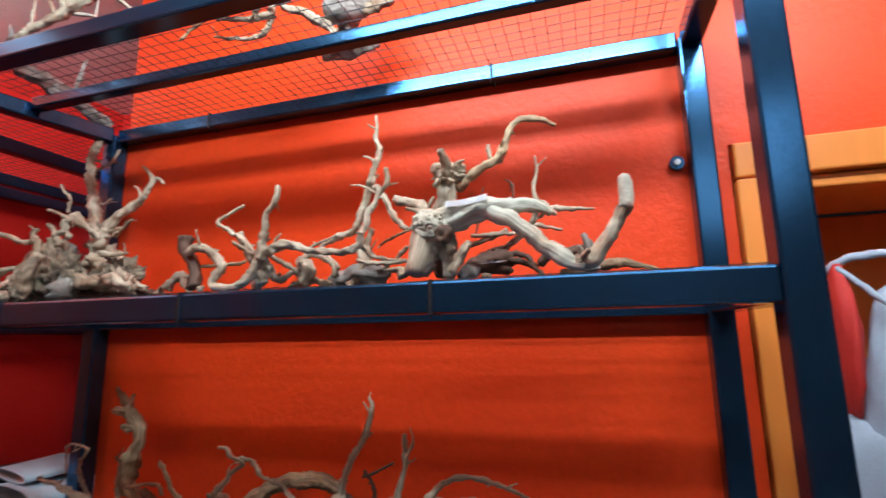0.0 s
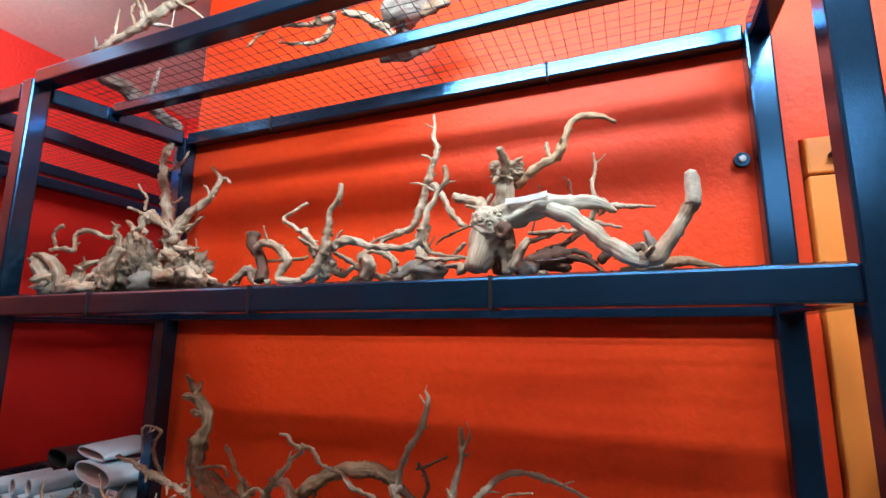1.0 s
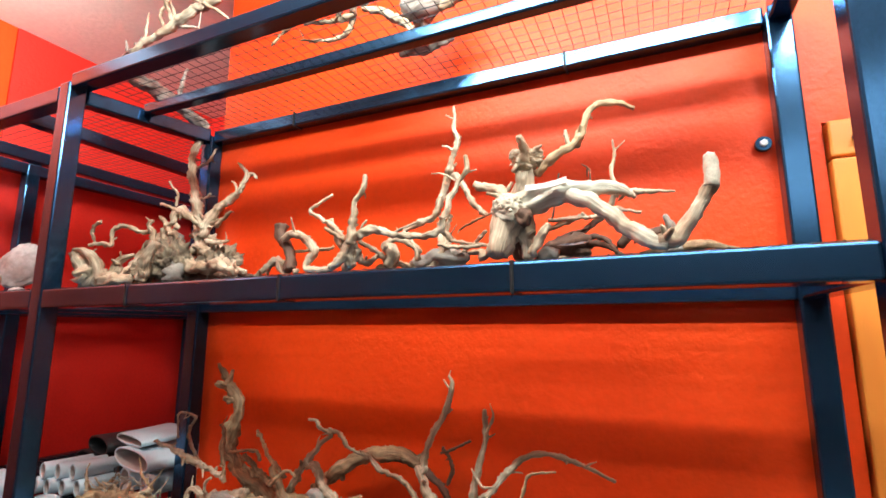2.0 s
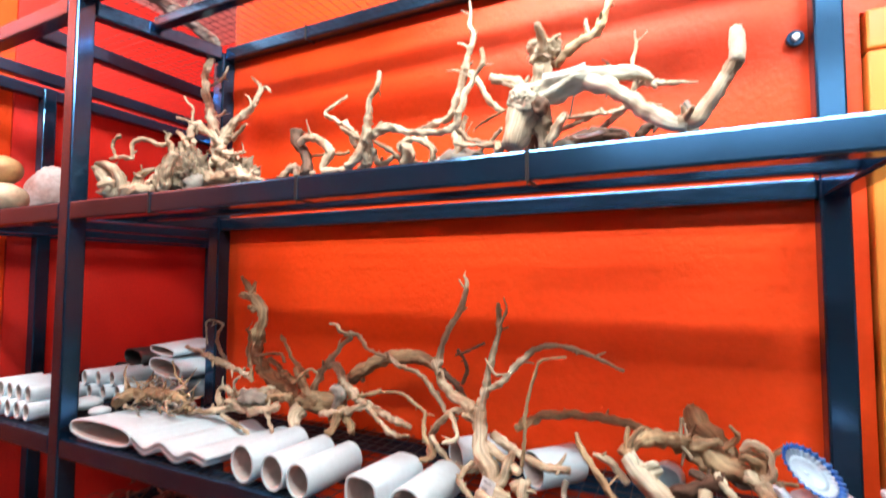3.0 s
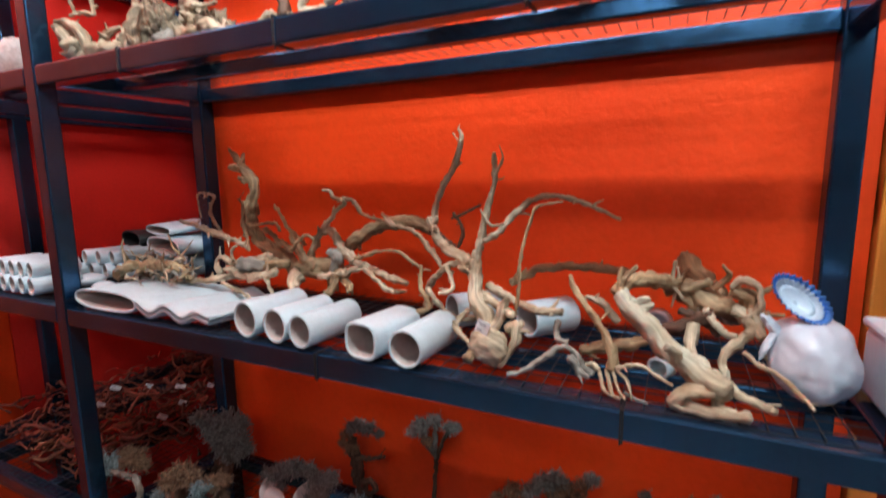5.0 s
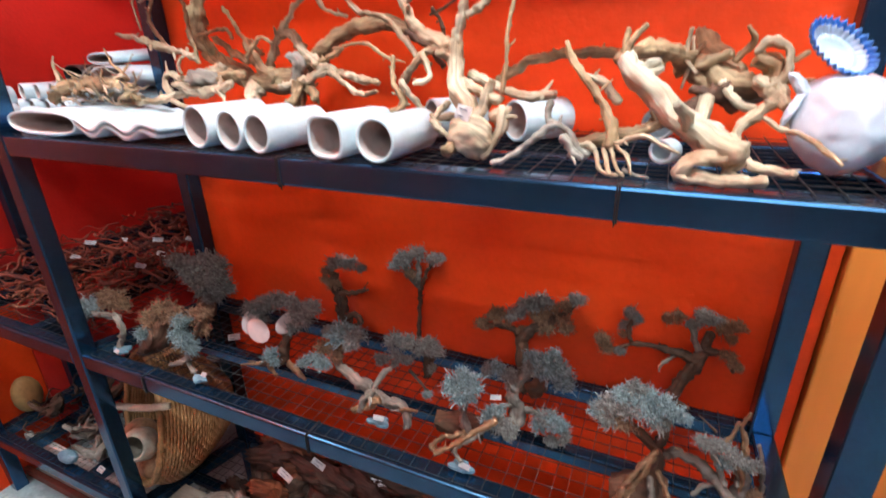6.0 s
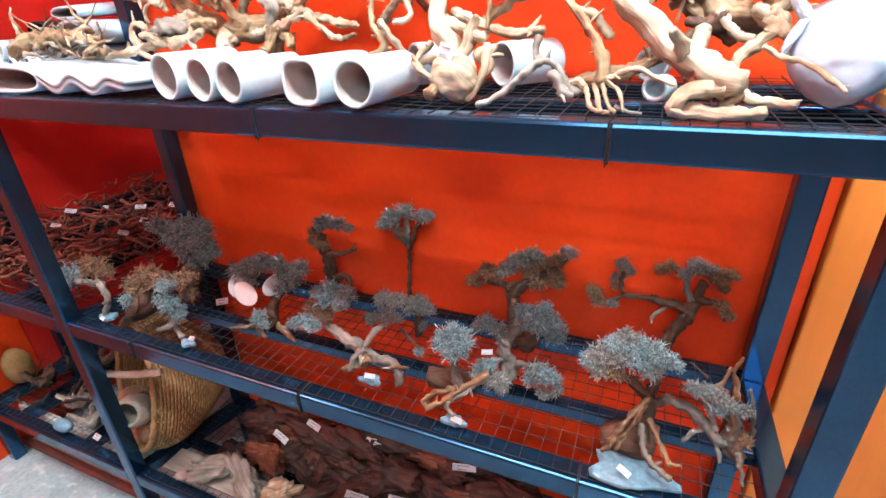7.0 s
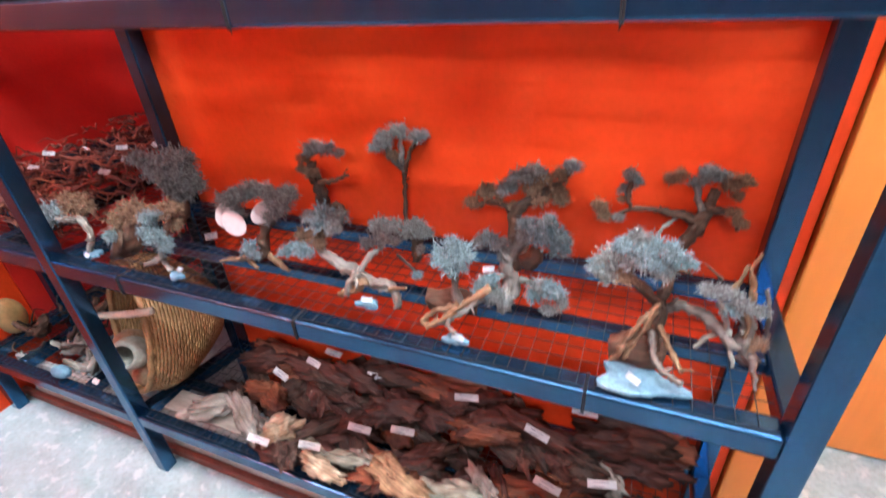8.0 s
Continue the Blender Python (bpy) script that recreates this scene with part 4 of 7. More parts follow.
limb(w, "trunk", [(-0.440, 0.819, 2.321, 0.0144), (-0.448, 0.819, 2.369, 0.0187), (-0.446, 0.819, 2.408, 0.0209)], GREYW, gnarl=0.3)
limb(w, "branch", [(-0.517, 0.732, 2.386, 0.0089), (-0.584, 0.714, 2.385, 0.0080), (-0.617, 0.704, 2.372, 0.0080), (-0.650, 0.694, 2.357, 0.0080), (-0.669, 0.689, 2.357, 0.0050)], PALE, gnarl=0.3)
limb(w, "twig", [(-0.666, 0.699, 2.359, 0.0035), (-0.705, 0.694, 2.337, 0.0030), (-0.732, 0.689, 2.311, 0.0020)], TAN, gnarl=0.3)
limb(w, "branch", [(-0.667, 0.710, 2.360, 0.0041), (-0.596, 0.732, 2.359, 0.0051), (-0.561, 0.743, 2.371, 0.0071)], PALE, gnarl=0.3)
limb(w, "branch", [(-0.571, 0.754, 2.416, 0.0072), (-0.571, 0.748, 2.360, 0.0061), (-0.586, 0.744, 2.329, 0.0051), (-0.641, 0.738, 2.328, 0.0036), (-0.692, 0.732, 2.341, 0.0021)], PALE, gnarl=0.3)
limb(w, "branch", [(-0.536, 0.732, 2.372, 0.0060), (-0.502, 0.751, 2.364, 0.0070), (-0.473, 0.769, 2.349, 0.0090), (-0.446, 0.787, 2.332, 0.0100)], PALE, gnarl=0.3)
limb(w, "twig", [(-0.521, 0.787, 2.308, 0.0041), (-0.531, 0.791, 2.308, 0.0041), (-0.509, 0.798, 2.306, 0.0020)], TAN, gnarl=0.3)
limb(w, "twig", [(-0.523, 0.787, 2.307, 0.0031), (-0.547, 0.787, 2.306, 0.0021), (-0.569, 0.787, 2.305, 0.0016)], PALE, gnarl=0.3)
limb(w, "branch", [(-0.415, 0.819, 2.387, 0.0093), (-0.377, 0.819, 2.396, 0.0102), (-0.340, 0.819, 2.403, 0.0081)], PALE, gnarl=0.3)
limb(w, "branch", [(-0.579, 0.732, 2.416, 0.0081), (-0.587, 0.732, 2.386, 0.0071), (-0.596, 0.732, 2.357, 0.0051)], PALE, gnarl=0.3)
# ---- driftwood on the middle shelf ----
w = driftwood("shredded tan driftwood tangle lying on the flat ceramic hide", (-1.10, 0.70, 1.343))
limb(w, "root", [(-1.178, 0.664, 1.350, 0.0090), (-1.150, 0.672, 1.372, 0.0100), (-1.085, 0.690, 1.382, 0.0085), (-1.020, 0.706, 1.376, 0.0085), (-0.985, 0.716, 1.352, 0.0080)], TAN, gnarl=0.5)
limb(w, "root", [(-1.120, 0.720, 1.356, 0.0110), (-1.060, 0.730, 1.366, 0.0140), (-1.000, 0.730, 1.358, 0.0100)], GREYW, gnarl=0.5)
rnd = random.Random(404)
for k in range(74):
    x, y = rnd.uniform(-1.165, -1.0), rnd.uniform(0.66, 0.75)
    z = 1.352 + 0.05 * rnd.random() ** 1.3
    a, lift, ln = rnd.uniform(0, 6.283), rnd.gauss(0.1, 0.45), rnd.uniform(0.03, 0.075)
    r = rnd.uniform(0.0016, 0.0048)
    pts = []
    for i in range(5):
        pts.append((x, min(y, 0.80), max(1.347, z), r * (1 - 0.17 * i)))
        a += rnd.gauss(0, 0.5)
        lift += rnd.gauss(0, 0.35)
        x, y, z = x + 0.25 * ln * math.cos(a), y + 0.25 * ln * math.sin(a) * 0.6, z + 0.25 * ln * math.sin(lift)
    limb(w, "splinter", pts, (PALE, TAN, PALE, GREYW, TAN)[k % 5], gnarl=0.35)
w = driftwood("gnarled pale driftwood with reaching twigs", (-1.047, 0.710, 1.295))
limb(w, "root", [(-1.047, 0.710, 1.341, 0.0045), (-0.983, 0.723, 1.346, 0.0056), (-0.924, 0.734, 1.352, 0.0066), (-0.882, 0.743, 1.367, 0.0076), (-0.833, 0.754, 1.379, 0.0086)], PALE, gnarl=0.36)
limb(w, "root", [(-0.937, 0.754, 1.360, 0.0068), (-0.951, 0.754, 1.382, 0.0045), (-0.936, 0.754, 1.396, 0.0045), (-0.893, 0.754, 1.387, 0.0088), (-0.841, 0.754, 1.391, 0.0108), (-0.788, 0.754, 1.408, 0.0085)], PALE, gnarl=0.36)
limb(w, "root", [(-0.894, 0.732, 1.378, 0.0087), (-0.835, 0.732, 1.367, 0.0095), (-0.786, 0.732, 1.371, 0.0073), (-0.751, 0.732, 1.382, 0.0061)], PALE, gnarl=0.36)
limb(w, "root", [(-0.898, 0.721, 1.350, 0.0043), (-0.841, 0.714, 1.335, 0.0047), (-0.809, 0.710, 1.325, 0.0041), (-0.809, 0.710, 1.299, 0.0041)], PALE, gnarl=0.36)
limb(w, "branch", [(-1.093, 0.776, 1.473, 0.0048), (-1.025, 0.773, 1.462, 0.0053), (-0.965, 0.770, 1.448, 0.0069), (-0.907, 0.767, 1.437, 0.0056), (-0.861, 0.765, 1.425, 0.0055)], PALE, gnarl=0.36)
limb(w, "twig", [(-0.949, 0.776, 1.446, 0.0034), (-0.986, 0.781, 1.480, 0.0035), (-0.993, 0.784, 1.507, 0.0035), (-0.981, 0.787, 1.529, 0.0035), (-1.012, 0.789, 1.538, 0.0024), (-1.043, 0.792, 1.531, 0.0024), (-1.046, 0.798, 1.479, 0.0015)], PALE, gnarl=0.36)
limb(w, "twig", [(-0.861, 0.765, 1.415, 0.0044), (-0.868, 0.765, 1.465, 0.0044), (-0.870, 0.765, 1.515, 0.0033), (-0.881, 0.765, 1.527, 0.0022)], TAN, gnarl=0.36)
limb(w, "twig", [(-0.884, 0.743, 1.398, 0.0033), (-0.888, 0.743, 1.416, 0.0033), (-0.871, 0.743, 1.428, 0.0022)], PALE, gnarl=0.36)
limb(w, "root", [(-0.786, 0.732, 1.373, 0.0052), (-0.764, 0.725, 1.347, 0.0041), (-0.754, 0.721, 1.332, 0.0030)], PALE, gnarl=0.36)
limb(w, "lump", [(-0.855, 0.743, 1.382, 0.0129), (-0.821, 0.743, 1.391, 0.0149), (-0.797, 0.743, 1.381, 0.0105)], GREYW, gnarl=0.36)
w = driftwood("horned tan driftwood with a thick curved arm", (-0.774, 0.819, 1.295))
limb(w, "trunk", [(-0.774, 0.819, 1.355, 0.0145), (-0.801, 0.822, 1.388, 0.0158), (-0.846, 0.825, 1.404, 0.0161), (-0.892, 0.827, 1.427, 0.0164), (-0.922, 0.830, 1.465, 0.0154), (-0.923, 0.833, 1.505, 0.0142), (-0.903, 0.835, 1.542, 0.0130), (-0.918, 0.838, 1.575, 0.0130), (-0.947, 0.839, 1.594, 0.0108), (-0.985, 0.841, 1.599, 0.0073)], TAN, gnarl=0.32)
limb(w, "branch", [(-0.933, 0.852, 1.577, 0.0084), (-0.966, 0.852, 1.613, 0.0073), (-1.000, 0.852, 1.641, 0.0037)], TAN, gnarl=0.32)
limb(w, "twig", [(-0.820, 0.808, 1.513, 0.0034), (-0.802, 0.808, 1.488, 0.0039), (-0.786, 0.808, 1.464, 0.0039), (-0.739, 0.808, 1.427, 0.0043)], TAN, gnarl=0.32)
limb(w, "twig", [(-0.886, 0.798, 1.464, 0.0034), (-0.817, 0.798, 1.474, 0.0033), (-0.798, 0.798, 1.456, 0.0033)], TAN, gnarl=0.32)
limb(w, "branch", [(-0.852, 0.808, 1.460, 0.0057), (-0.806, 0.802, 1.432, 0.0067), (-0.766, 0.798, 1.417, 0.0076)], TAN, gnarl=0.32)
limb(w, "branch", [(-0.758, 0.787, 1.450, 0.0064), (-0.743, 0.787, 1.426, 0.0085), (-0.720, 0.787, 1.402, 0.0106), (-0.694, 0.787, 1.386, 0.0115)], TAN, gnarl=0.32)
limb(w, "branch", [(-0.719, 0.798, 1.406, 0.0075), (-0.693, 0.800, 1.450, 0.0063), (-0.671, 0.802, 1.477, 0.0058), (-0.650, 0.804, 1.502, 0.0047), (-0.628, 0.805, 1.520, 0.0041), (-0.658, 0.807, 1.531, 0.0036), (-0.667, 0.808, 1.542, 0.0031), (-0.687, 0.808, 1.544, 0.0021)], PALE, gnarl=0.32)
limb(w, "branch", [(-0.636, 0.808, 1.528, 0.0031), (-0.612, 0.811, 1.522, 0.0041), (-0.592, 0.815, 1.497, 0.0036), (-0.551, 0.819, 1.484, 0.0030)], PALE, gnarl=0.32)
limb(w, "branch", [(-0.678, 0.798, 1.457, 0.0063), (-0.653, 0.792, 1.461, 0.0072), (-0.625, 0.782, 1.433, 0.0081), (-0.587, 0.770, 1.410, 0.0079), (-0.547, 0.759, 1.399, 0.0076), (-0.501, 0.747, 1.390, 0.0065), (-0.444, 0.732, 1.384, 0.0053)], PALE, gnarl=0.32)
limb(w, "lump", [(-0.746, 0.798, 1.384, 0.0173), (-0.691, 0.798, 1.384, 0.0211), (-0.639, 0.798, 1.389, 0.0155)], TAN, gnarl=0.32)
limb(w, "root", [(-0.716, 0.765, 1.373, 0.0124), (-0.722, 0.752, 1.359, 0.0123), (-0.695, 0.732, 1.336, 0.0100), (-0.695, 0.732, 1.304, 0.0100)], PALE, gnarl=0.32)
limb(w, "root", [(-0.662, 0.754, 1.372, 0.0070), (-0.599, 0.754, 1.385, 0.0073), (-0.552, 0.754, 1.407, 0.0057)], PALE, gnarl=0.32)
limb(w, "root", [(-0.611, 0.743, 1.382, 0.0078), (-0.610, 0.729, 1.358, 0.0067), (-0.621, 0.721, 1.351, 0.0067)], TAN, gnarl=0.32)
limb(w, "twig", [(-0.608, 0.776, 1.409, 0.0045), (-0.551, 0.762, 1.422, 0.0043), (-0.522, 0.754, 1.434, 0.0037)], TAN, gnarl=0.32)
limb(w, "root", [(-0.552, 0.754, 1.400, 0.0048), (-0.503, 0.738, 1.376, 0.0055), (-0.478, 0.731, 1.366, 0.0045), (-0.442, 0.721, 1.371, 0.0035)], PALE, gnarl=0.32)
limb(w, "root", [(-0.747, 0.765, 1.394, 0.0094), (-0.788, 0.753, 1.392, 0.0085), (-0.817, 0.743, 1.371, 0.0064)], TAN, gnarl=0.32)
limb(w, "root", [(-0.630, 0.776, 1.385, 0.0101), (-0.588, 0.747, 1.367, 0.0077), (-0.570, 0.732, 1.356, 0.0056)], TAN, gnarl=0.32)
limb(w, "lump", [(-0.642, 0.765, 1.426, 0.0090), (-0.621, 0.765, 1.410, 0.0099), (-0.635, 0.765, 1.386, 0.0090)], GREYW, gnarl=0.32)
limb(w, "twig", [(-0.738, 0.765, 1.424, 0.0042), (-0.700, 0.765, 1.456, 0.0031), (-0.678, 0.765, 1.446, 0.0030)], TAN, gnarl=0.32)
w = driftwood("thick curved brown branch lying against the wall", (-0.740, 0.896, 1.295))
limb(w, "trunk", [(-0.740, 0.896, 1.306, 0.0117), (-0.740, 0.896, 1.349, 0.0117), (-0.702, 0.893, 1.403, 0.0138), (-0.656, 0.892, 1.439, 0.0146), (-0.579, 0.889, 1.471, 0.0130), (-0.507, 0.886, 1.475, 0.0126), (-0.472, 0.885, 1.460, 0.0103)], TAN)
limb(w, "twig", [(-0.433, 0.896, 1.485, 0.0031), (-0.414, 0.896, 1.491, 0.0030), (-0.370, 0.896, 1.513, 0.0025)], BROWN)
limb(w, "twig", [(-0.423, 0.907, 1.425, 0.0041), (-0.410, 0.901, 1.462, 0.0041), (-0.429, 0.896, 1.496, 0.0031)], BROWN)
limb(w, "branch", [(-0.472, 0.885, 1.460, 0.0093), (-0.422, 0.873, 1.430, 0.0060), (-0.393, 0.863, 1.401, 0.0059)], BROWN)
w = driftwood("tall pale driftwood with spreading antler-like branches", (-0.256, 0.656, 1.295))
limb(w, "trunk", [(-0.256, 0.656, 1.311, 0.0139), (-0.265, 0.664, 1.327, 0.0141), (-0.276, 0.675, 1.352, 0.0136), (-0.293, 0.688, 1.381, 0.0124), (-0.305, 0.701, 1.413, 0.0119), (-0.307, 0.710, 1.438, 0.0096)], PALE, gnarl=0.24)
limb(w, "branch", [(-0.307, 0.710, 1.415, 0.0096), (-0.336, 0.720, 1.438, 0.0090), (-0.372, 0.730, 1.457, 0.0085), (-0.395, 0.739, 1.484, 0.0078), (-0.406, 0.743, 1.498, 0.0070)], PALE, gnarl=0.24)
limb(w, "branch", [(-0.397, 0.743, 1.493, 0.0061), (-0.390, 0.744, 1.523, 0.0052), (-0.379, 0.745, 1.553, 0.0052), (-0.364, 0.747, 1.577, 0.0051), (-0.351, 0.748, 1.606, 0.0051), (-0.346, 0.749, 1.635, 0.0042), (-0.352, 0.750, 1.647, 0.0021)], PALE, gnarl=0.24)
limb(w, "twig", [(-0.351, 0.748, 1.627, 0.0021), (-0.361, 0.748, 1.640, 0.0013)], PALE, gnarl=0.24)
limb(w, "branch", [(-0.305, 0.710, 1.429, 0.0088), (-0.297, 0.709, 1.467, 0.0071), (-0.291, 0.707, 1.494, 0.0055), (-0.281, 0.705, 1.531, 0.0047), (-0.273, 0.704, 1.558, 0.0043), (-0.273, 0.703, 1.584, 0.0039), (-0.273, 0.702, 1.603, 0.0031)], PALE, gnarl=0.24)
limb(w, "twig", [(-0.270, 0.699, 1.569, 0.0023), (-0.260, 0.699, 1.589, 0.0023), (-0.258, 0.699, 1.597, 0.0015), (-0.263, 0.699, 1.613, 0.0009)], PALE, gnarl=0.24)
limb(w, "branch", [(-0.292, 0.710, 1.469, 0.0055), (-0.271, 0.718, 1.483, 0.0051), (-0.247, 0.729, 1.512, 0.0055), (-0.231, 0.736, 1.528, 0.0055), (-0.206, 0.745, 1.537, 0.0047), (-0.173, 0.755, 1.535, 0.0047), (-0.140, 0.766, 1.522, 0.0035), (-0.098, 0.781, 1.501, 0.0023)], PALE, gnarl=0.24)
put(lumpy("stump", (-0.258, 0.640, 1.324), (0.030, 0.018, 0.026), PALE, "", "", 23, 0.22, 1.4, 4, (0, 15, 0), 0.05), w)
limb(w, "twig", [(-0.225, 0.667, 1.375, 0.0029), (-0.222, 0.669, 1.421, 0.0029), (-0.222, 0.671, 1.445, 0.0029), (-0.216, 0.673, 1.479, 0.0025), (-0.206, 0.675, 1.512, 0.0029), (-0.198, 0.676, 1.526, 0.0021), (-0.164, 0.678, 1.533, 0.0014)], TAN, gnarl=0.24)
limb(w, "root", [(-0.252, 0.634, 1.301, 0.0064), (-0.244, 0.645, 1.313, 0.0115), (-0.256, 0.656, 1.332, 0.0132)], TAN, gnarl=0.24)
limb(w, "root", [(-0.285, 0.623, 1.304, 0.0093), (-0.280, 0.633, 1.311, 0.0080), (-0.263, 0.645, 1.326, 0.0073)], TAN, gnarl=0.24)
limb(w, "root", [(-0.241, 0.634, 1.299, 0.0042), (-0.225, 0.648, 1.326, 0.0064), (-0.221, 0.661, 1.355, 0.0086), (-0.236, 0.667, 1.340, 0.0103)], PALE, gnarl=0.24)
limb(w, "root", [(-0.293, 0.699, 1.387, 0.0071), (-0.264, 0.685, 1.376, 0.0061), (-0.229, 0.667, 1.366, 0.0066)], PALE, gnarl=0.24)
limb(w, "root", [(-0.290, 0.721, 1.396, 0.0064), (-0.240, 0.708, 1.378, 0.0069), (-0.202, 0.698, 1.369, 0.0060), (-0.164, 0.689, 1.373, 0.0050)], PALE, gnarl=0.24)
limb(w, "root", [(-0.312, 0.721, 1.337, 0.0057), (-0.347, 0.709, 1.339, 0.0049), (-0.370, 0.697, 1.367, 0.0049), (-0.383, 0.689, 1.389, 0.0049)], PALE, gnarl=0.24)
limb(w, "root", [(-0.406, 0.732, 1.340, 0.0052), (-0.397, 0.725, 1.386, 0.0060), (-0.361, 0.718, 1.420, 0.0058), (-0.315, 0.710, 1.436, 0.0064)], PALE, gnarl=0.24)
limb(w, "branch", [(-0.508, 0.754, 1.504, 0.0028), (-0.480, 0.750, 1.483, 0.0046), (-0.436, 0.745, 1.474, 0.0044), (-0.399, 0.739, 1.442, 0.0052), (-0.375, 0.735, 1.415, 0.0043), (-0.355, 0.732, 1.408, 0.0034)], PALE, gnarl=0.24)
limb(w, "root", [(-0.405, 0.710, 1.421, 0.0038), (-0.402, 0.703, 1.383, 0.0042), (-0.383, 0.698, 1.358, 0.0050), (-0.404, 0.694, 1.345, 0.0042), (-0.434, 0.689, 1.332, 0.0034)], TAN, gnarl=0.24)
limb(w, "twig", [(-0.524, 0.732, 1.433, 0.0018), (-0.469, 0.732, 1.440, 0.0027), (-0.434, 0.732, 1.422, 0.0035), (-0.416, 0.732, 1.412, 0.0035)], TAN, gnarl=0.24)
limb(w, "twig", [(-0.293, 0.699, 1.518, 0.0016), (-0.282, 0.699, 1.500, 0.0023), (-0.274, 0.699, 1.494, 0.0023), (-0.256, 0.699, 1.497, 0.0015)], PALE, gnarl=0.24)
limb(w, "root", [(-0.357, 0.710, 1.424, 0.0049), (-0.338, 0.691, 1.393, 0.0040), (-0.357, 0.678, 1.385, 0.0032)], PALE, gnarl=0.24)
limb(w, "root", [(-0.308, 0.689, 1.361, 0.0047), (-0.324, 0.669, 1.338, 0.0039), (-0.285, 0.645, 1.318, 0.0037)], PALE, gnarl=0.24)
limb(w, "twig", [(-0.327, 0.667, 1.347, 0.0023), (-0.303, 0.667, 1.320, 0.0023), (-0.289, 0.667, 1.301, 0.0015)], PALE, gnarl=0.24)
w = driftwood("grey weathered root with thin prongs at the shelf edge", (-0.221, 0.612, 1.295))
limb(w, "root", [(-0.221, 0.612, 1.298, 0.0027), (-0.203, 0.616, 1.304, 0.0034), (-0.173, 0.621, 1.327, 0.0046), (-0.152, 0.625, 1.343, 0.0053), (-0.134, 0.628, 1.338, 0.0052), (-0.124, 0.631, 1.321, 0.0046), (-0.111, 0.634, 1.310, 0.0058)], GREYW, gnarl=0.28)
limb(w, "branch", [(-0.165, 0.667, 1.367, 0.0042), (-0.164, 0.655, 1.347, 0.0041), (-0.147, 0.645, 1.344, 0.0040)], GREYW, gnarl=0.28)
limb(w, "slab", [(-0.140, 0.623, 1.332, 0.0059), (-0.126, 0.623, 1.317, 0.0058), (-0.115, 0.623, 1.308, 0.0038)], GREYW, gnarl=0.28)
limb(w, "twig", [(-0.129, 0.623, 1.312, 0.0026), (-0.120, 0.612, 1.304, 0.0013)], GREYW, gnarl=0.28)
w = driftwood("clawed driftwood with a straight stem and root fingers", (-0.150, 0.667, 1.295))
limb(w, "trunk", [(-0.150, 0.667, 1.433, 0.0028), (-0.141, 0.661, 1.416, 0.0041), (-0.120, 0.650, 1.391, 0.0046), (-0.100, 0.640, 1.367, 0.0052), (-0.088, 0.630, 1.343, 0.0063), (-0.086, 0.623, 1.323, 0.0069)], TAN, gnarl=0.24)
limb(w, "root", [(-0.086, 0.623, 1.325, 0.0028), (-0.076, 0.610, 1.304, 0.0024), (-0.067, 0.601, 1.297, 0.0018)], PALE, gnarl=0.24)
limb(w, "root", [(-0.093, 0.623, 1.323, 0.0028), (-0.082, 0.608, 1.297, 0.0024), (-0.073, 0.601, 1.297, 0.0018)], PALE, gnarl=0.24)
limb(w, "root", [(-0.101, 0.623, 1.318, 0.0028), (-0.093, 0.613, 1.299, 0.0025), (-0.073, 0.601, 1.297, 0.0018)], PALE, gnarl=0.24)
limb(w, "root", [(-0.081, 0.623, 1.327, 0.0031), (-0.054, 0.615, 1.338, 0.0024), (-0.035, 0.608, 1.331, 0.0024), (-0.016, 0.601, 1.324, 0.0017)], PALE, gnarl=0.24)
limb(w, "root", [(-0.069, 0.612, 1.301, 0.0024), (-0.053, 0.606, 1.297, 0.0018), (-0.042, 0.601, 1.297, 0.0018)], GREYW, gnarl=0.24)
limb(w, "root", [(-0.081, 0.623, 1.326, 0.0025), (-0.065, 0.611, 1.313, 0.0024), (-0.060, 0.601, 1.298, 0.0018)], PALE, gnarl=0.24)
limb(w, "twig", [(-0.103, 0.634, 1.317, 0.0039), (-0.110, 0.634, 1.323, 0.0032), (-0.120, 0.634, 1.321, 0.0026)], PALE, gnarl=0.24)
w = driftwood("massive pale driftwood with a thick bent trunk and tangled back", (-0.088, 0.667, 1.295))
limb(w, "trunk", [(-0.084, 0.667, 1.414, 0.0100), (-0.068, 0.659, 1.398, 0.0130), (-0.045, 0.648, 1.375, 0.0140), (-0.018, 0.636, 1.352, 0.0148), (0.006, 0.626, 1.338, 0.0160), (0.027, 0.616, 1.328, 0.0165), (0.042, 0.607, 1.325, 0.0100)], BLEACHED, gnarl=0.24)
limb(w, "branch", [(-0.089, 0.678, 1.410, 0.0094), (-0.076, 0.703, 1.421, 0.0083), (-0.048, 0.737, 1.422, 0.0099), (-0.016, 0.776, 1.408, 0.0095)], TAN, gnarl=0.24)
limb(w, "branch", [(-0.281, 0.819, 1.380, 0.0071), (-0.254, 0.817, 1.397, 0.0079), (-0.223, 0.814, 1.411, 0.0069), (-0.174, 0.810, 1.418, 0.0067), (-0.128, 0.806, 1.420, 0.0065), (-0.084, 0.802, 1.414, 0.0063), (-0.047, 0.798, 1.403, 0.0069)], TAN, gnarl=0.24)
limb(w, "knot", [(-0.009, 0.852, 1.440, 0.0110), (0.000, 0.843, 1.428, 0.0175), (0.012, 0.826, 1.408, 0.0195), (0.027, 0.812, 1.394, 0.0175), (0.044, 0.798, 1.386, 0.0140)], TAN, gnarl=0.24)
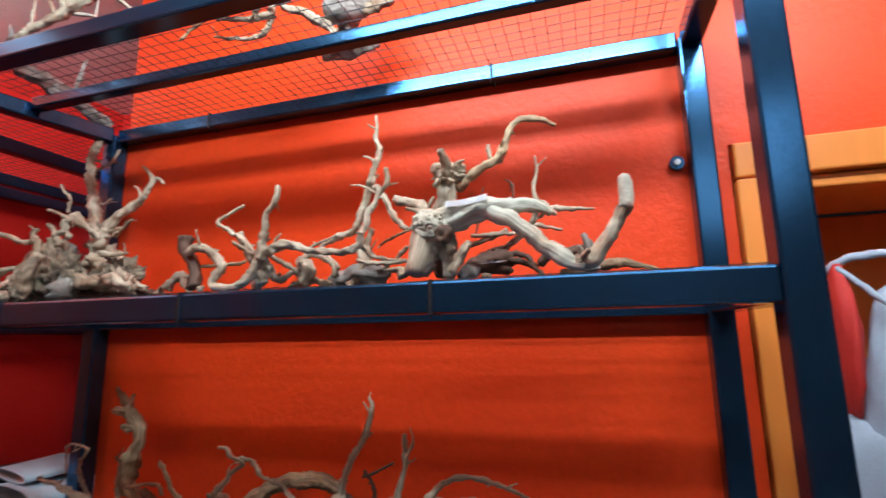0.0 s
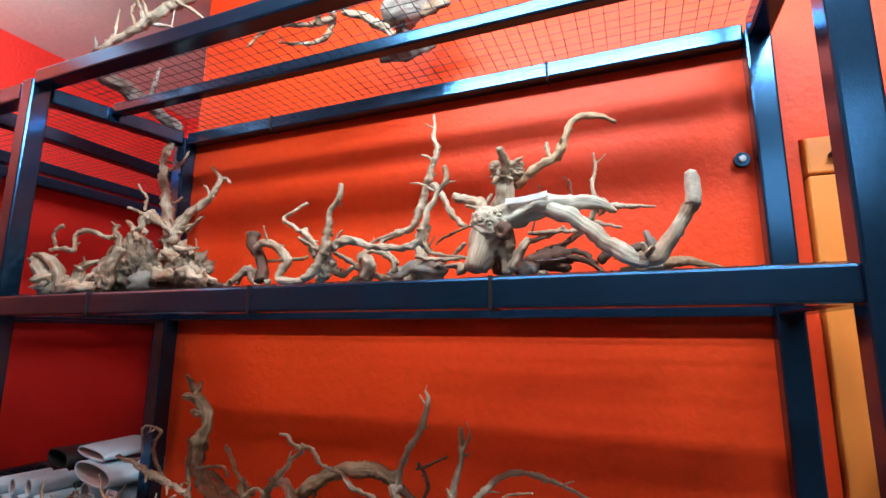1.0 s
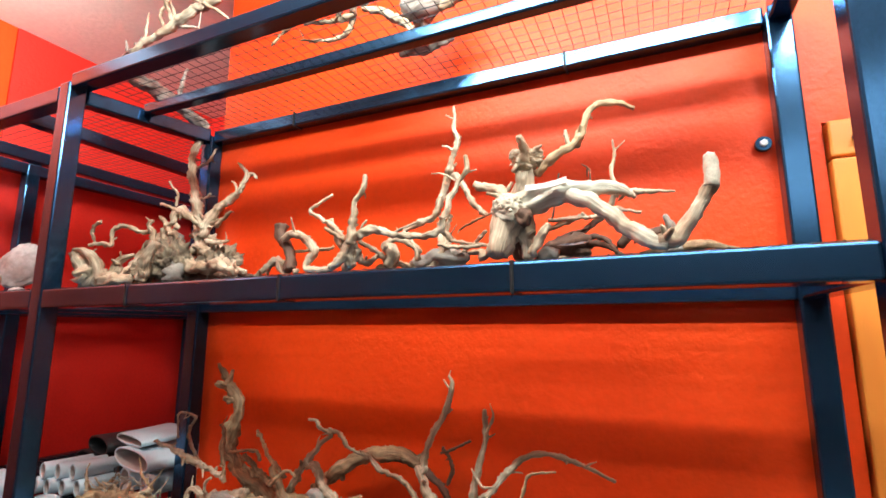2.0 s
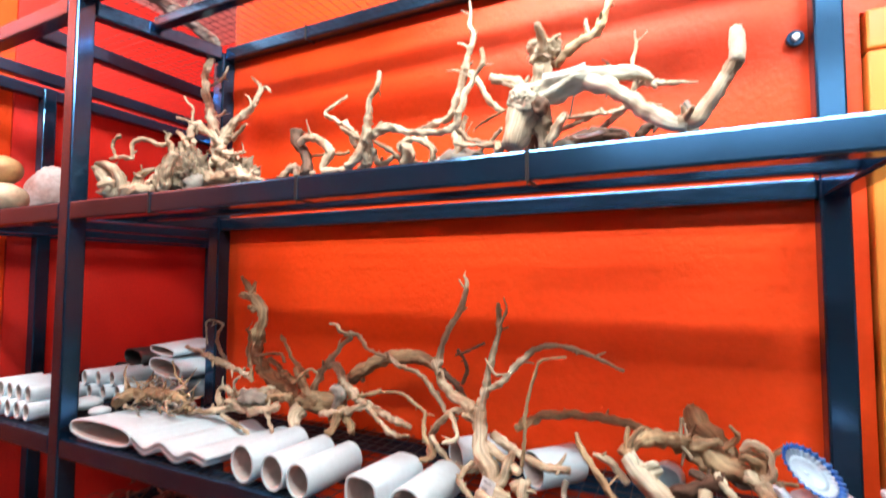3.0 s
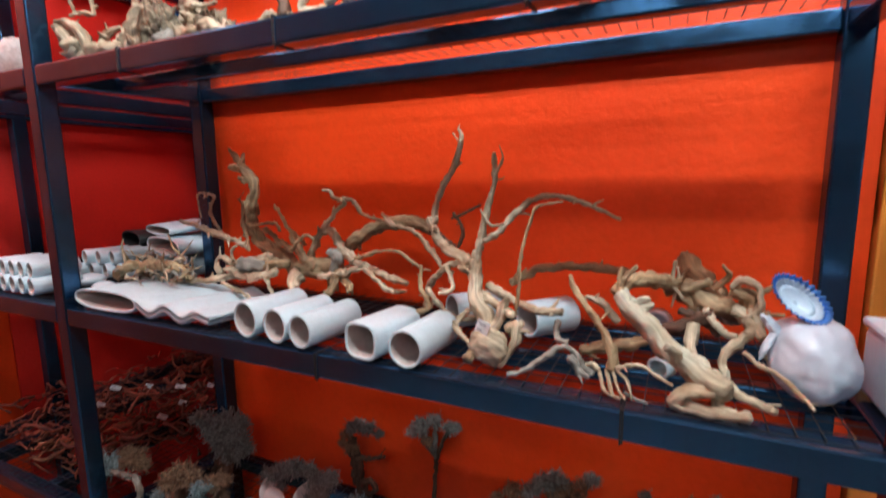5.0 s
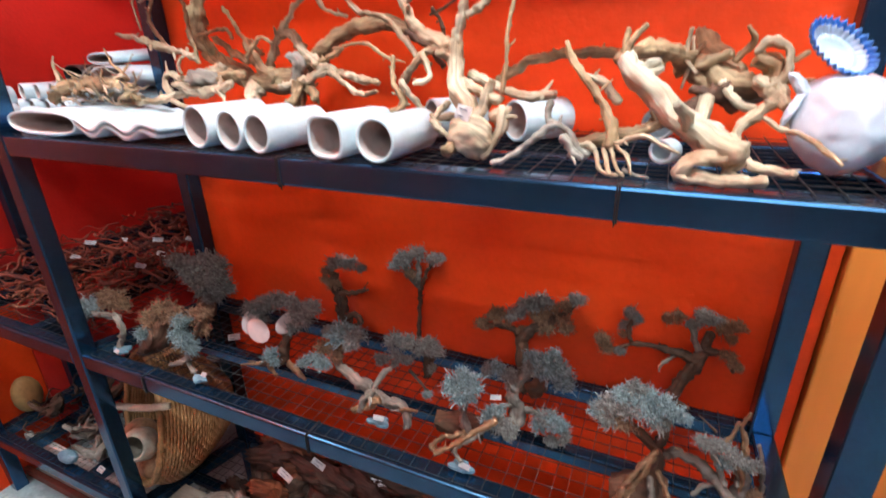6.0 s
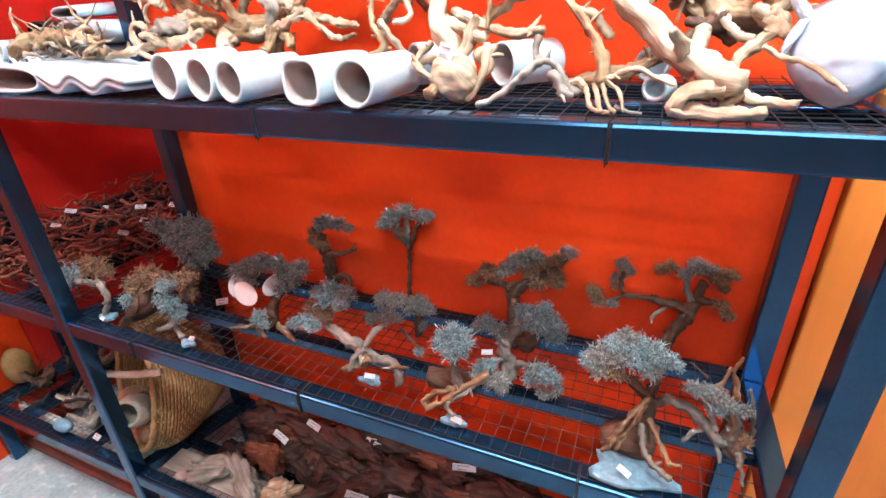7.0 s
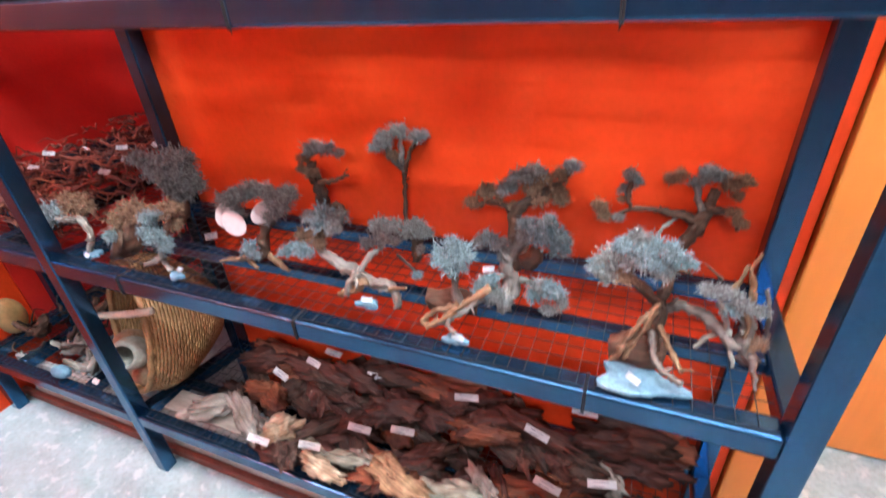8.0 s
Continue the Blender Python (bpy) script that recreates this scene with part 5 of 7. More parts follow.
limb(w, "lump", [(-0.016, 0.787, 1.399, 0.0082), (0.003, 0.787, 1.382, 0.0095), (0.024, 0.787, 1.369, 0.0109)], TAN, gnarl=0.24)
limb(w, "lump", [(0.051, 0.754, 1.411, 0.0095), (0.070, 0.754, 1.400, 0.0121), (0.074, 0.754, 1.383, 0.0108)], TAN, gnarl=0.24)
limb(w, "branch", [(0.073, 0.776, 1.398, 0.0055), (0.091, 0.786, 1.404, 0.0049), (0.110, 0.798, 1.415, 0.0028)], TAN, gnarl=0.24)
limb(w, "slab", [(-0.052, 0.754, 1.334, 0.0058), (-0.011, 0.744, 1.356, 0.0098), (0.031, 0.732, 1.377, 0.0108)], BROWN, gnarl=0.24)
limb(w, "branch", [(-0.143, 0.732, 1.305, 0.0075), (-0.101, 0.739, 1.315, 0.0096), (-0.063, 0.746, 1.324, 0.0087), (-0.022, 0.754, 1.345, 0.0072)], TAN, gnarl=0.24)
limb(w, "branch", [(0.006, 0.710, 1.368, 0.0080), (0.004, 0.688, 1.342, 0.0084), (0.010, 0.667, 1.322, 0.0094)], PALE, gnarl=0.24)
limb(w, "branch", [(0.073, 0.743, 1.387, 0.0060), (0.081, 0.727, 1.370, 0.0064), (0.061, 0.708, 1.355, 0.0064), (0.044, 0.691, 1.340, 0.0063), (0.040, 0.678, 1.327, 0.0050), (0.046, 0.662, 1.312, 0.0054), (0.062, 0.641, 1.305, 0.0052), (0.087, 0.612, 1.307, 0.0043)], PALE, gnarl=0.24)
limb(w, "twig", [(0.077, 0.743, 1.383, 0.0033), (0.109, 0.732, 1.387, 0.0025)], TAN, gnarl=0.24)
limb(w, "branch", [(0.060, 0.667, 1.353, 0.0030), (0.075, 0.652, 1.345, 0.0029), (0.092, 0.637, 1.341, 0.0028), (0.109, 0.616, 1.330, 0.0027), (0.119, 0.601, 1.321, 0.0021)], PALE, gnarl=0.24)
limb(w, "root", [(0.027, 0.607, 1.322, 0.0112), (-0.003, 0.605, 1.317, 0.0080), (-0.015, 0.604, 1.303, 0.0075), (-0.007, 0.603, 1.302, 0.0069), (0.024, 0.601, 1.301, 0.0067), (0.063, 0.598, 1.301, 0.0059)], PALE, gnarl=0.24)
limb(w, "root", [(0.042, 0.623, 1.317, 0.0068), (0.031, 0.615, 1.301, 0.0068), (0.062, 0.601, 1.300, 0.0049)], PALE, gnarl=0.24)
limb(w, "branch", [(-0.134, 0.710, 1.394, 0.0036), (-0.110, 0.710, 1.386, 0.0050), (-0.089, 0.710, 1.362, 0.0057)], PALE, gnarl=0.24)
limb(w, "twig", [(-0.016, 0.776, 1.435, 0.0022), (-0.015, 0.776, 1.410, 0.0026), (-0.022, 0.776, 1.374, 0.0015)], PALE, gnarl=0.24)
limb(w, "lump", [(0.039, 0.776, 1.376, 0.0085), (0.053, 0.776, 1.361, 0.0070), (0.074, 0.776, 1.369, 0.0055)], GREYW, gnarl=0.24)
limb(w, "branch", [(0.020, 0.732, 1.386, 0.0054), (0.039, 0.718, 1.363, 0.0046), (0.055, 0.710, 1.357, 0.0045)], PALE, gnarl=0.24)
limb(w, "root", [(0.085, 0.710, 1.395, 0.0038), (0.096, 0.701, 1.371, 0.0031), (0.083, 0.693, 1.350, 0.0031), (0.089, 0.689, 1.339, 0.0024)], PALE, gnarl=0.24)
limb(w, "lump", [(-0.008, 0.798, 1.405, 0.0105), (0.022, 0.786, 1.389, 0.0159), (0.053, 0.773, 1.378, 0.0154), (0.076, 0.765, 1.383, 0.0102)], TAN, gnarl=0.24)
limb(w, "root", [(0.058, 0.754, 1.385, 0.0082), (0.076, 0.729, 1.371, 0.0078), (0.087, 0.710, 1.360, 0.0050)], PALE, gnarl=0.24)
limb(w, "branch", [(-0.031, 0.787, 1.395, 0.0075), (-0.001, 0.781, 1.404, 0.0080), (0.028, 0.776, 1.415, 0.0064)], TAN, gnarl=0.24)
limb(w, "knot", [(0.049, 0.743, 1.416, 0.0040), (0.063, 0.741, 1.428, 0.0053), (0.080, 0.739, 1.419, 0.0052), (0.083, 0.736, 1.396, 0.0052), (0.068, 0.734, 1.380, 0.0046), (0.052, 0.732, 1.387, 0.0040)], PALE, gnarl=0.24)
limb(w, "twig", [(0.033, 0.776, 1.407, 0.0050), (0.048, 0.763, 1.430, 0.0035), (0.038, 0.754, 1.444, 0.0027)], TAN, gnarl=0.24)
limb(w, "branch", [(-0.011, 0.754, 1.375, 0.0057), (0.013, 0.745, 1.369, 0.0062), (0.040, 0.732, 1.354, 0.0060)], BROWN, gnarl=0.24)
limb(w, "twig", [(-0.020, 0.765, 1.445, 0.0029), (-0.022, 0.759, 1.413, 0.0029), (-0.008, 0.754, 1.393, 0.0028)], PALE, gnarl=0.24)
label_card((-0.265, 0.634, 1.354), 0.012, 0.009, (70, 10, -20))
# ---- miniature trees on the lower shelf ----
w = bonsai("small tan bonsai with a pale lichen tuft on blue slate", (-1.160, 0.634, 0.777))
limb(w, "trunk", [(-1.160, 0.634, 0.783, 0.0059), (-1.150, 0.642, 0.813, 0.0070), (-1.150, 0.647, 0.833, 0.0069), (-1.173, 0.653, 0.852, 0.0081), (-1.227, 0.660, 0.846, 0.0071), (-1.292, 0.667, 0.831, 0.0061)], GREYW, gnarl=0.3)
tuft(w, (-1.315, 0.667, 0.840), 0.028, LICHEN)
tuft(w, (-1.366, 0.667, 0.810), 0.017, LICHEN)
tuft(w, (-1.237, 0.689, 0.868), 0.027, RUST)
tuft(w, (-1.255, 0.689, 0.880), 0.019, RUST)
tuft(w, (-1.199, 0.689, 0.862), 0.019, RUST)
slate(w, (-1.151, 0.634, 0.777), 0.026, 0.016)
tag_on(w, (-1.146, 0.618, 0.786))
w = bonsai("bonsai with brown moss crown on a broad dark wood base", (-1.099, 0.667, 0.777))
limb(w, "trunk", [(-1.099, 0.667, 0.811, 0.0361), (-1.093, 0.678, 0.806, 0.0310), (-1.077, 0.690, 0.815, 0.0235), (-1.067, 0.699, 0.850, 0.0116)], BROWN, gnarl=0.3)
tuft(w, (-1.066, 0.699, 0.865), 0.031, RUST)
tuft(w, (-1.096, 0.689, 0.850), 0.024, RUST)
tuft(w, (-1.029, 0.699, 0.865), 0.023, RUST)
tuft(w, (-1.102, 0.667, 0.819), 0.020, LICHEN)
tuft(w, (-1.109, 0.667, 0.790), 0.013, LICHEN)
w = bonsai("small bonsai on spread white legs with pale lichen and a tag", (-0.989, 0.634, 0.777))
limb(w, "trunk", [(-0.989, 0.634, 0.781, 0.0045), (-0.945, 0.643, 0.796, 0.0066), (-0.931, 0.649, 0.826, 0.0076), (-0.936, 0.656, 0.857, 0.0064)], GREYW, gnarl=0.3)
limb(w, "root", [(-0.909, 0.634, 0.782, 0.0054), (-0.937, 0.646, 0.790, 0.0055), (-0.946, 0.656, 0.811, 0.0055)], GREYW, gnarl=0.3)
limb(w, "branch", [(-0.939, 0.656, 0.828, 0.0054), (-0.910, 0.662, 0.866, 0.0053), (-0.898, 0.667, 0.894, 0.0053)], BROWN, gnarl=0.3)
tuft(w, (-0.925, 0.645, 0.852), 0.022, LICHEN)
tuft(w, (-0.913, 0.645, 0.833), 0.017, LICHEN)
tuft(w, (-0.947, 0.645, 0.862), 0.017, LICHEN)
tuft(w, (-0.948, 0.656, 0.890), 0.016, LICHEN)
tuft(w, (-0.921, 0.656, 0.903), 0.011, LICHEN)
tuft(w, (-0.913, 0.678, 0.903), 0.024, RUST)
tuft(w, (-0.910, 0.678, 0.867), 0.018, RUST)
slate(w, (-0.882, 0.623, 0.777), 0.021, 0.012)
tag_on(w, (-0.839, 0.607, 0.815))
w = bonsai("bushy dark grey moss bonsai in the corner", (-1.064, 0.798, 0.777))
limb(w, "trunk", [(-1.064, 0.798, 0.801, 0.0256), (-1.057, 0.807, 0.809, 0.0253), (-1.061, 0.819, 0.867, 0.0150)], BROWN, gnarl=0.3)
tuft(w, (-1.131, 0.819, 0.938), 0.028, MOSS)
tuft(w, (-1.102, 0.819, 0.923), 0.028, MOSS)
tuft(w, (-1.045, 0.819, 0.946), 0.036, MOSS)
tuft(w, (-0.999, 0.819, 0.945), 0.024, MOSS)
tuft(w, (-0.992, 0.808, 0.921), 0.030, MOSS)
tuft(w, (-0.976, 0.808, 0.894), 0.022, MOSS)
tuft(w, (-1.039, 0.798, 0.896), 0.033, MOSS)
tuft(w, (-1.011, 0.798, 0.870), 0.022, MOSS)
tuft(w, (-1.075, 0.808, 0.909), 0.025, MOSS)
w = bonsai("bonsai with rooted legs, grey moss crown and pale pink discs", (-0.752, 0.732, 0.777))
limb(w, "trunk", [(-0.752, 0.732, 0.784, 0.0078), (-0.747, 0.739, 0.803, 0.0110), (-0.737, 0.746, 0.845, 0.0086), (-0.753, 0.754, 0.881, 0.0075)], BROWN, gnarl=0.3)
limb(w, "root", [(-0.760, 0.732, 0.790, 0.0066), (-0.774, 0.721, 0.782, 0.0056), (-0.759, 0.710, 0.782, 0.0050), (-0.736, 0.699, 0.780, 0.0033)], COPPER, gnarl=0.3)
limb(w, "root", [(-0.770, 0.732, 0.787, 0.0055), (-0.800, 0.717, 0.781, 0.0045), (-0.839, 0.699, 0.779, 0.0023)], COPPER, gnarl=0.3)
limb(w, "root", [(-0.728, 0.732, 0.794, 0.0065), (-0.695, 0.721, 0.783, 0.0054), (-0.666, 0.710, 0.780, 0.0032)], COPPER, gnarl=0.3)
limb(w, "root", [(-0.759, 0.732, 0.783, 0.0066), (-0.791, 0.721, 0.782, 0.0056), (-0.824, 0.710, 0.781, 0.0046)], BROWN, gnarl=0.3)
limb(w, "branch", [(-0.741, 0.754, 0.840, 0.0065), (-0.714, 0.759, 0.871, 0.0054), (-0.689, 0.765, 0.901, 0.0053)], BROWN, gnarl=0.3)
tuft(w, (-0.828, 0.754, 0.895), 0.022, MOSS)
tuft(w, (-0.802, 0.765, 0.911), 0.022, MOSS)
tuft(w, (-0.764, 0.765, 0.922), 0.024, MOSS)
tuft(w, (-0.728, 0.765, 0.928), 0.019, MOSS)
tuft(w, (-0.699, 0.754, 0.918), 0.021, MOSS)
tuft(w, (-0.660, 0.754, 0.932), 0.021, MOSS)
tuft(w, (-0.679, 0.743, 0.904), 0.019, MOSS)
tuft(w, (-0.706, 0.743, 0.882), 0.018, MOSS)
tuft(w, (-0.819, 0.754, 0.871), 0.020, MOSS)
tuft(w, (-0.754, 0.710, 0.820), 0.019, LICHEN)
tuft(w, (-0.747, 0.710, 0.804), 0.012, LICHEN)
petal(w, (-0.791, 0.722, 0.865), 0.022, (58, -35, 45))
petal(w, (-0.82, 0.735, 0.875), 0.021, (60, 30, 48))
petal(w, (-0.716, 0.735, 0.895), 0.021, (66, 70, 45))
w = bonsai("twisted rust-brown bonsai with a flat moss cap against the wall", (-0.672, 0.896, 0.777))
limb(w, "trunk", [(-0.672, 0.896, 0.787, 0.0108), (-0.672, 0.896, 0.793, 0.0108), (-0.687, 0.897, 0.813, 0.0108), (-0.698, 0.901, 0.856, 0.0119), (-0.709, 0.904, 0.899, 0.0130), (-0.710, 0.907, 0.938, 0.0105)], BROWN, gnarl=0.3)
limb(w, "branch", [(-0.691, 0.896, 0.893, 0.0070), (-0.652, 0.891, 0.905, 0.0057), (-0.605, 0.885, 0.924, 0.0033)], BROWN, gnarl=0.3)
limb(w, "root", [(-0.683, 0.896, 0.831, 0.0072), (-0.646, 0.891, 0.846, 0.0070), (-0.638, 0.888, 0.828, 0.0059), (-0.659, 0.885, 0.813, 0.0047)], BROWN, gnarl=0.3)
limb(w, "twig", [(-0.702, 0.885, 0.864, 0.0047), (-0.697, 0.885, 0.842, 0.0047), (-0.695, 0.885, 0.827, 0.0036)], BROWN, gnarl=0.3)
tuft(w, (-0.702, 0.907, 0.968), 0.020, MOSS)
tuft(w, (-0.668, 0.907, 0.969), 0.019, MOSS)
tuft(w, (-0.635, 0.907, 0.963), 0.011, MOSS)
tuft(w, (-0.723, 0.896, 0.947), 0.016, RUST)
tuft(w, (-0.731, 0.896, 0.921), 0.013, RUST)
tuft(w, (-0.699, 0.885, 0.921), 0.016, RUST)
w = bonsai("slim single-stem bonsai with three small moss heads", (-0.502, 0.928, 0.777))
limb(w, "trunk", [(-0.502, 0.928, 0.782, 0.0058), (-0.502, 0.928, 0.798, 0.0058), (-0.497, 0.930, 0.876, 0.0051), (-0.492, 0.932, 0.931, 0.0055), (-0.477, 0.933, 0.970, 0.0049), (-0.463, 0.934, 0.994, 0.0043)], BROWN, gnarl=0.3)
limb(w, "branch", [(-0.493, 0.934, 0.926, 0.0067), (-0.517, 0.934, 0.950, 0.0067), (-0.533, 0.934, 0.975, 0.0055)], BARK, gnarl=0.3)
limb(w, "branch", [(-0.500, 0.934, 0.932, 0.0056), (-0.497, 0.934, 0.973, 0.0055), (-0.497, 0.934, 1.000, 0.0043)], BARK, gnarl=0.3)
tuft(w, (-0.537, 0.934, 0.992), 0.021, MOSS)
tuft(w, (-0.557, 0.934, 0.976), 0.015, MOSS)
tuft(w, (-0.499, 0.934, 1.011), 0.017, MOSS)
tuft(w, (-0.458, 0.934, 1.005), 0.017, MOSS)
tuft(w, (-0.443, 0.934, 1.007), 0.011, MOSS)
tuft(w, (-0.520, 0.934, 0.959), 0.015, RUST)
w = bonsai("leaning bonsai with a grey trunk on a blue slate chip", (-0.396, 0.667, 0.777))
limb(w, "trunk", [(-0.396, 0.667, 0.783, 0.0072), (-0.396, 0.667, 0.814, 0.0072), (-0.410, 0.672, 0.819, 0.0091), (-0.468, 0.689, 0.816, 0.0123), (-0.530, 0.706, 0.821, 0.0108), (-0.578, 0.721, 0.834, 0.0101), (-0.597, 0.732, 0.859, 0.0091)], BARK, gnarl=0.3)
limb(w, "branch", [(-0.479, 0.689, 0.827, 0.0057), (-0.477, 0.720, 0.839, 0.0058), (-0.464, 0.754, 0.846, 0.0049)], BARK, gnarl=0.3)
limb(w, "root", [(-0.453, 0.667, 0.831, 0.0082), (-0.477, 0.661, 0.808, 0.0074), (-0.507, 0.656, 0.794, 0.0047)], COPPER, gnarl=0.3)
limb(w, "twig", [(-0.407, 0.667, 0.820, 0.0045), (-0.366, 0.656, 0.838, 0.0026)], COPPER, gnarl=0.3)
limb(w, "root", [(-0.464, 0.667, 0.841, 0.0073), (-0.482, 0.661, 0.820, 0.0065), (-0.491, 0.656, 0.795, 0.0047)], GREYW, gnarl=0.3)
tuft(w, (-0.573, 0.732, 0.904), 0.025, LICHEN)
tuft(w, (-0.540, 0.732, 0.906), 0.020, MOSS)
tuft(w, (-0.600, 0.732, 0.903), 0.016, MOSS)
tuft(w, (-0.542, 0.721, 0.889), 0.015, MOSS)
tuft(w, (-0.632, 0.743, 0.849), 0.021, RUST)
tuft(w, (-0.587, 0.732, 0.866), 0.018, RUST)
tuft(w, (-0.581, 0.721, 0.853), 0.014, RUST)
tuft(w, (-0.639, 0.710, 0.836), 0.017, LICHEN)
tuft(w, (-0.613, 0.710, 0.836), 0.016, LICHEN)
tuft(w, (-0.667, 0.710, 0.823), 0.011, LICHEN)
tuft(w, (-0.496, 0.754, 0.849), 0.015, MOSS)
tuft(w, (-0.463, 0.754, 0.862), 0.016, MOSS)
tuft(w, (-0.438, 0.754, 0.863), 0.012, MOSS)
slate(w, (-0.452, 0.661, 0.777), 0.025, 0.013)
tag_on(w, (-0.445, 0.650, 0.801))
w = bonsai("low spiky grey bonsai with a flat crown", (-0.426, 0.819, 0.777))
limb(w, "trunk", [(-0.426, 0.819, 0.785, 0.0094), (-0.426, 0.819, 0.804, 0.0094), (-0.424, 0.819, 0.833, 0.0093), (-0.433, 0.819, 0.852, 0.0072)], BROWN, gnarl=0.3)
limb(w, "twig", [(-0.459, 0.798, 0.804, 0.0031), (-0.423, 0.776, 0.799, 0.0030), (-0.387, 0.754, 0.794, 0.0029)], BARK, gnarl=0.3)
tuft(w, (-0.506, 0.819, 0.853), 0.019, MOSS)
tuft(w, (-0.473, 0.819, 0.855), 0.019, MOSS)
tuft(w, (-0.433, 0.819, 0.852), 0.021, MOSS)
tuft(w, (-0.401, 0.819, 0.852), 0.016, MOSS)
tuft(w, (-0.419, 0.819, 0.869), 0.014, MOSS)
tuft(w, (-0.400, 0.787, 0.832), 0.011, MOSS)
tuft(w, (-0.384, 0.732, 0.811), 0.009, LICHEN)
w = bonsai("round-headed bonsai with pale lichen ball on looped roots", (-0.273, 0.667, 0.777))
limb(w, "trunk", [(-0.273, 0.667, 0.801, 0.0078), (-0.280, 0.667, 0.830, 0.0077), (-0.282, 0.667, 0.866, 0.0059), (-0.283, 0.667, 0.896, 0.0049)], BARK, gnarl=0.3)
limb(w, "root", [(-0.217, 0.645, 0.879, 0.0055), (-0.250, 0.628, 0.854, 0.0056), (-0.288, 0.610, 0.825, 0.0049), (-0.308, 0.601, 0.814, 0.0041)], COPPER, gnarl=0.3)
limb(w, "root", [(-0.234, 0.667, 0.842, 0.0042), (-0.276, 0.642, 0.809, 0.0042), (-0.312, 0.623, 0.797, 0.0042)], GREYW, gnarl=0.3)
limb(w, "root", [(-0.271, 0.645, 0.833, 0.0050), (-0.305, 0.628, 0.824, 0.0050), (-0.320, 0.619, 0.811, 0.0050), (-0.310, 0.612, 0.803, 0.0042)], COPPER, gnarl=0.3)
limb(w, "root", [(-0.277, 0.645, 0.812, 0.0042), (-0.284, 0.630, 0.804, 0.0042), (-0.264, 0.612, 0.803, 0.0033)], GREYW, gnarl=0.3)
limb(w, "lump", [(-0.344, 0.689, 0.793, 0.0170), (-0.306, 0.698, 0.798, 0.0224), (-0.260, 0.710, 0.796, 0.0202)], BROWN, gnarl=0.3)
tuft(w, (-0.278, 0.656, 0.916), 0.026, LICHEN)
tuft(w, (-0.294, 0.650, 0.916), 0.016, LICHEN)
tuft(w, (-0.259, 0.650, 0.926), 0.016, LICHEN)
tuft(w, (-0.278, 0.656, 0.936), 0.016, LICHEN)
tuft(w, (-0.274, 0.645, 0.909), 0.018, LICHEN)
tuft(w, (-0.234, 0.667, 0.862), 0.017, LICHEN)
tuft(w, (-0.214, 0.667, 0.850), 0.017, MOSS)
tuft(w, (-0.200, 0.667, 0.843), 0.012, MOSS)
tuft(w, (-0.222, 0.667, 0.878), 0.012, LICHEN)
slate(w, (-0.269, 0.623, 0.777), 0.024, 0.011)
tag_on(w, (-0.259, 0.612, 0.796))
w = bonsai("tall dark bonsai with spreading brown moss crown", (-0.224, 0.863, 0.777))
limb(w, "trunk", [(-0.224, 0.863, 0.790, 0.0135), (-0.232, 0.872, 0.790, 0.0134), (-0.240, 0.881, 0.829, 0.0122), (-0.244, 0.890, 0.877, 0.0131), (-0.223, 0.895, 0.898, 0.0099), (-0.197, 0.902, 0.919, 0.0078), (-0.182, 0.907, 0.938, 0.0058)], BROWN, gnarl=0.3)
limb(w, "branch", [(-0.251, 0.907, 0.873, 0.0092), (-0.273, 0.907, 0.891, 0.0072), (-0.303, 0.907, 0.888, 0.0062), (-0.341, 0.907, 0.875, 0.0042)], BROWN, gnarl=0.3)
limb(w, "branch", [(-0.192, 0.907, 0.924, 0.0059), (-0.162, 0.911, 0.946, 0.0048), (-0.147, 0.913, 0.966, 0.0038)], BROWN, gnarl=0.3)
tuft(w, (-0.334, 0.907, 0.884), 0.015, RUST)
tuft(w, (-0.306, 0.907, 0.912), 0.019, RUST)
tuft(w, (-0.285, 0.907, 0.906), 0.016, RUST)
tuft(w, (-0.261, 0.907, 0.924), 0.018, MOSS)
tuft(w, (-0.239, 0.907, 0.950), 0.020, MOSS)
tuft(w, (-0.214, 0.912, 0.955), 0.022, MOSS)
tuft(w, (-0.195, 0.912, 0.942), 0.020, RUST)
tuft(w, (-0.215, 0.907, 0.926), 0.020, RUST)
tuft(w, (-0.195, 0.896, 0.910), 0.016, RUST)
tuft(w, (-0.168, 0.912, 0.925), 0.018, RUST)
tuft(w, (-0.158, 0.907, 0.911), 0.013, RUST)
tuft(w, (-0.163, 0.913, 0.957), 0.014, RUST)
tuft(w, (-0.145, 0.913, 0.977), 0.015, MOSS)
tuft(w, (-0.249, 0.907, 0.887), 0.012, RUST)
w = bonsai("grey-trunked bonsai with large pale lichen tufts", (-0.212, 0.710, 0.777))
limb(w, "trunk", [(-0.212, 0.710, 0.786, 0.0105), (-0.212, 0.710, 0.808, 0.0105), (-0.205, 0.719, 0.835, 0.0121), (-0.214, 0.730, 0.868, 0.0112), (-0.204, 0.739, 0.894, 0.0094), (-0.185, 0.747, 0.911, 0.0068), (-0.168, 0.754, 0.916, 0.0059)], BARK, gnarl=0.3)
limb(w, "branch", [(-0.207, 0.721, 0.882, 0.0068), (-0.224, 0.727, 0.898, 0.0051), (-0.241, 0.732, 0.913, 0.0043)], BARK, gnarl=0.3)
limb(w, "branch", [(-0.196, 0.721, 0.849, 0.0069), (-0.172, 0.726, 0.845, 0.0051), (-0.148, 0.732, 0.829, 0.0043)], BARK, gnarl=0.3)
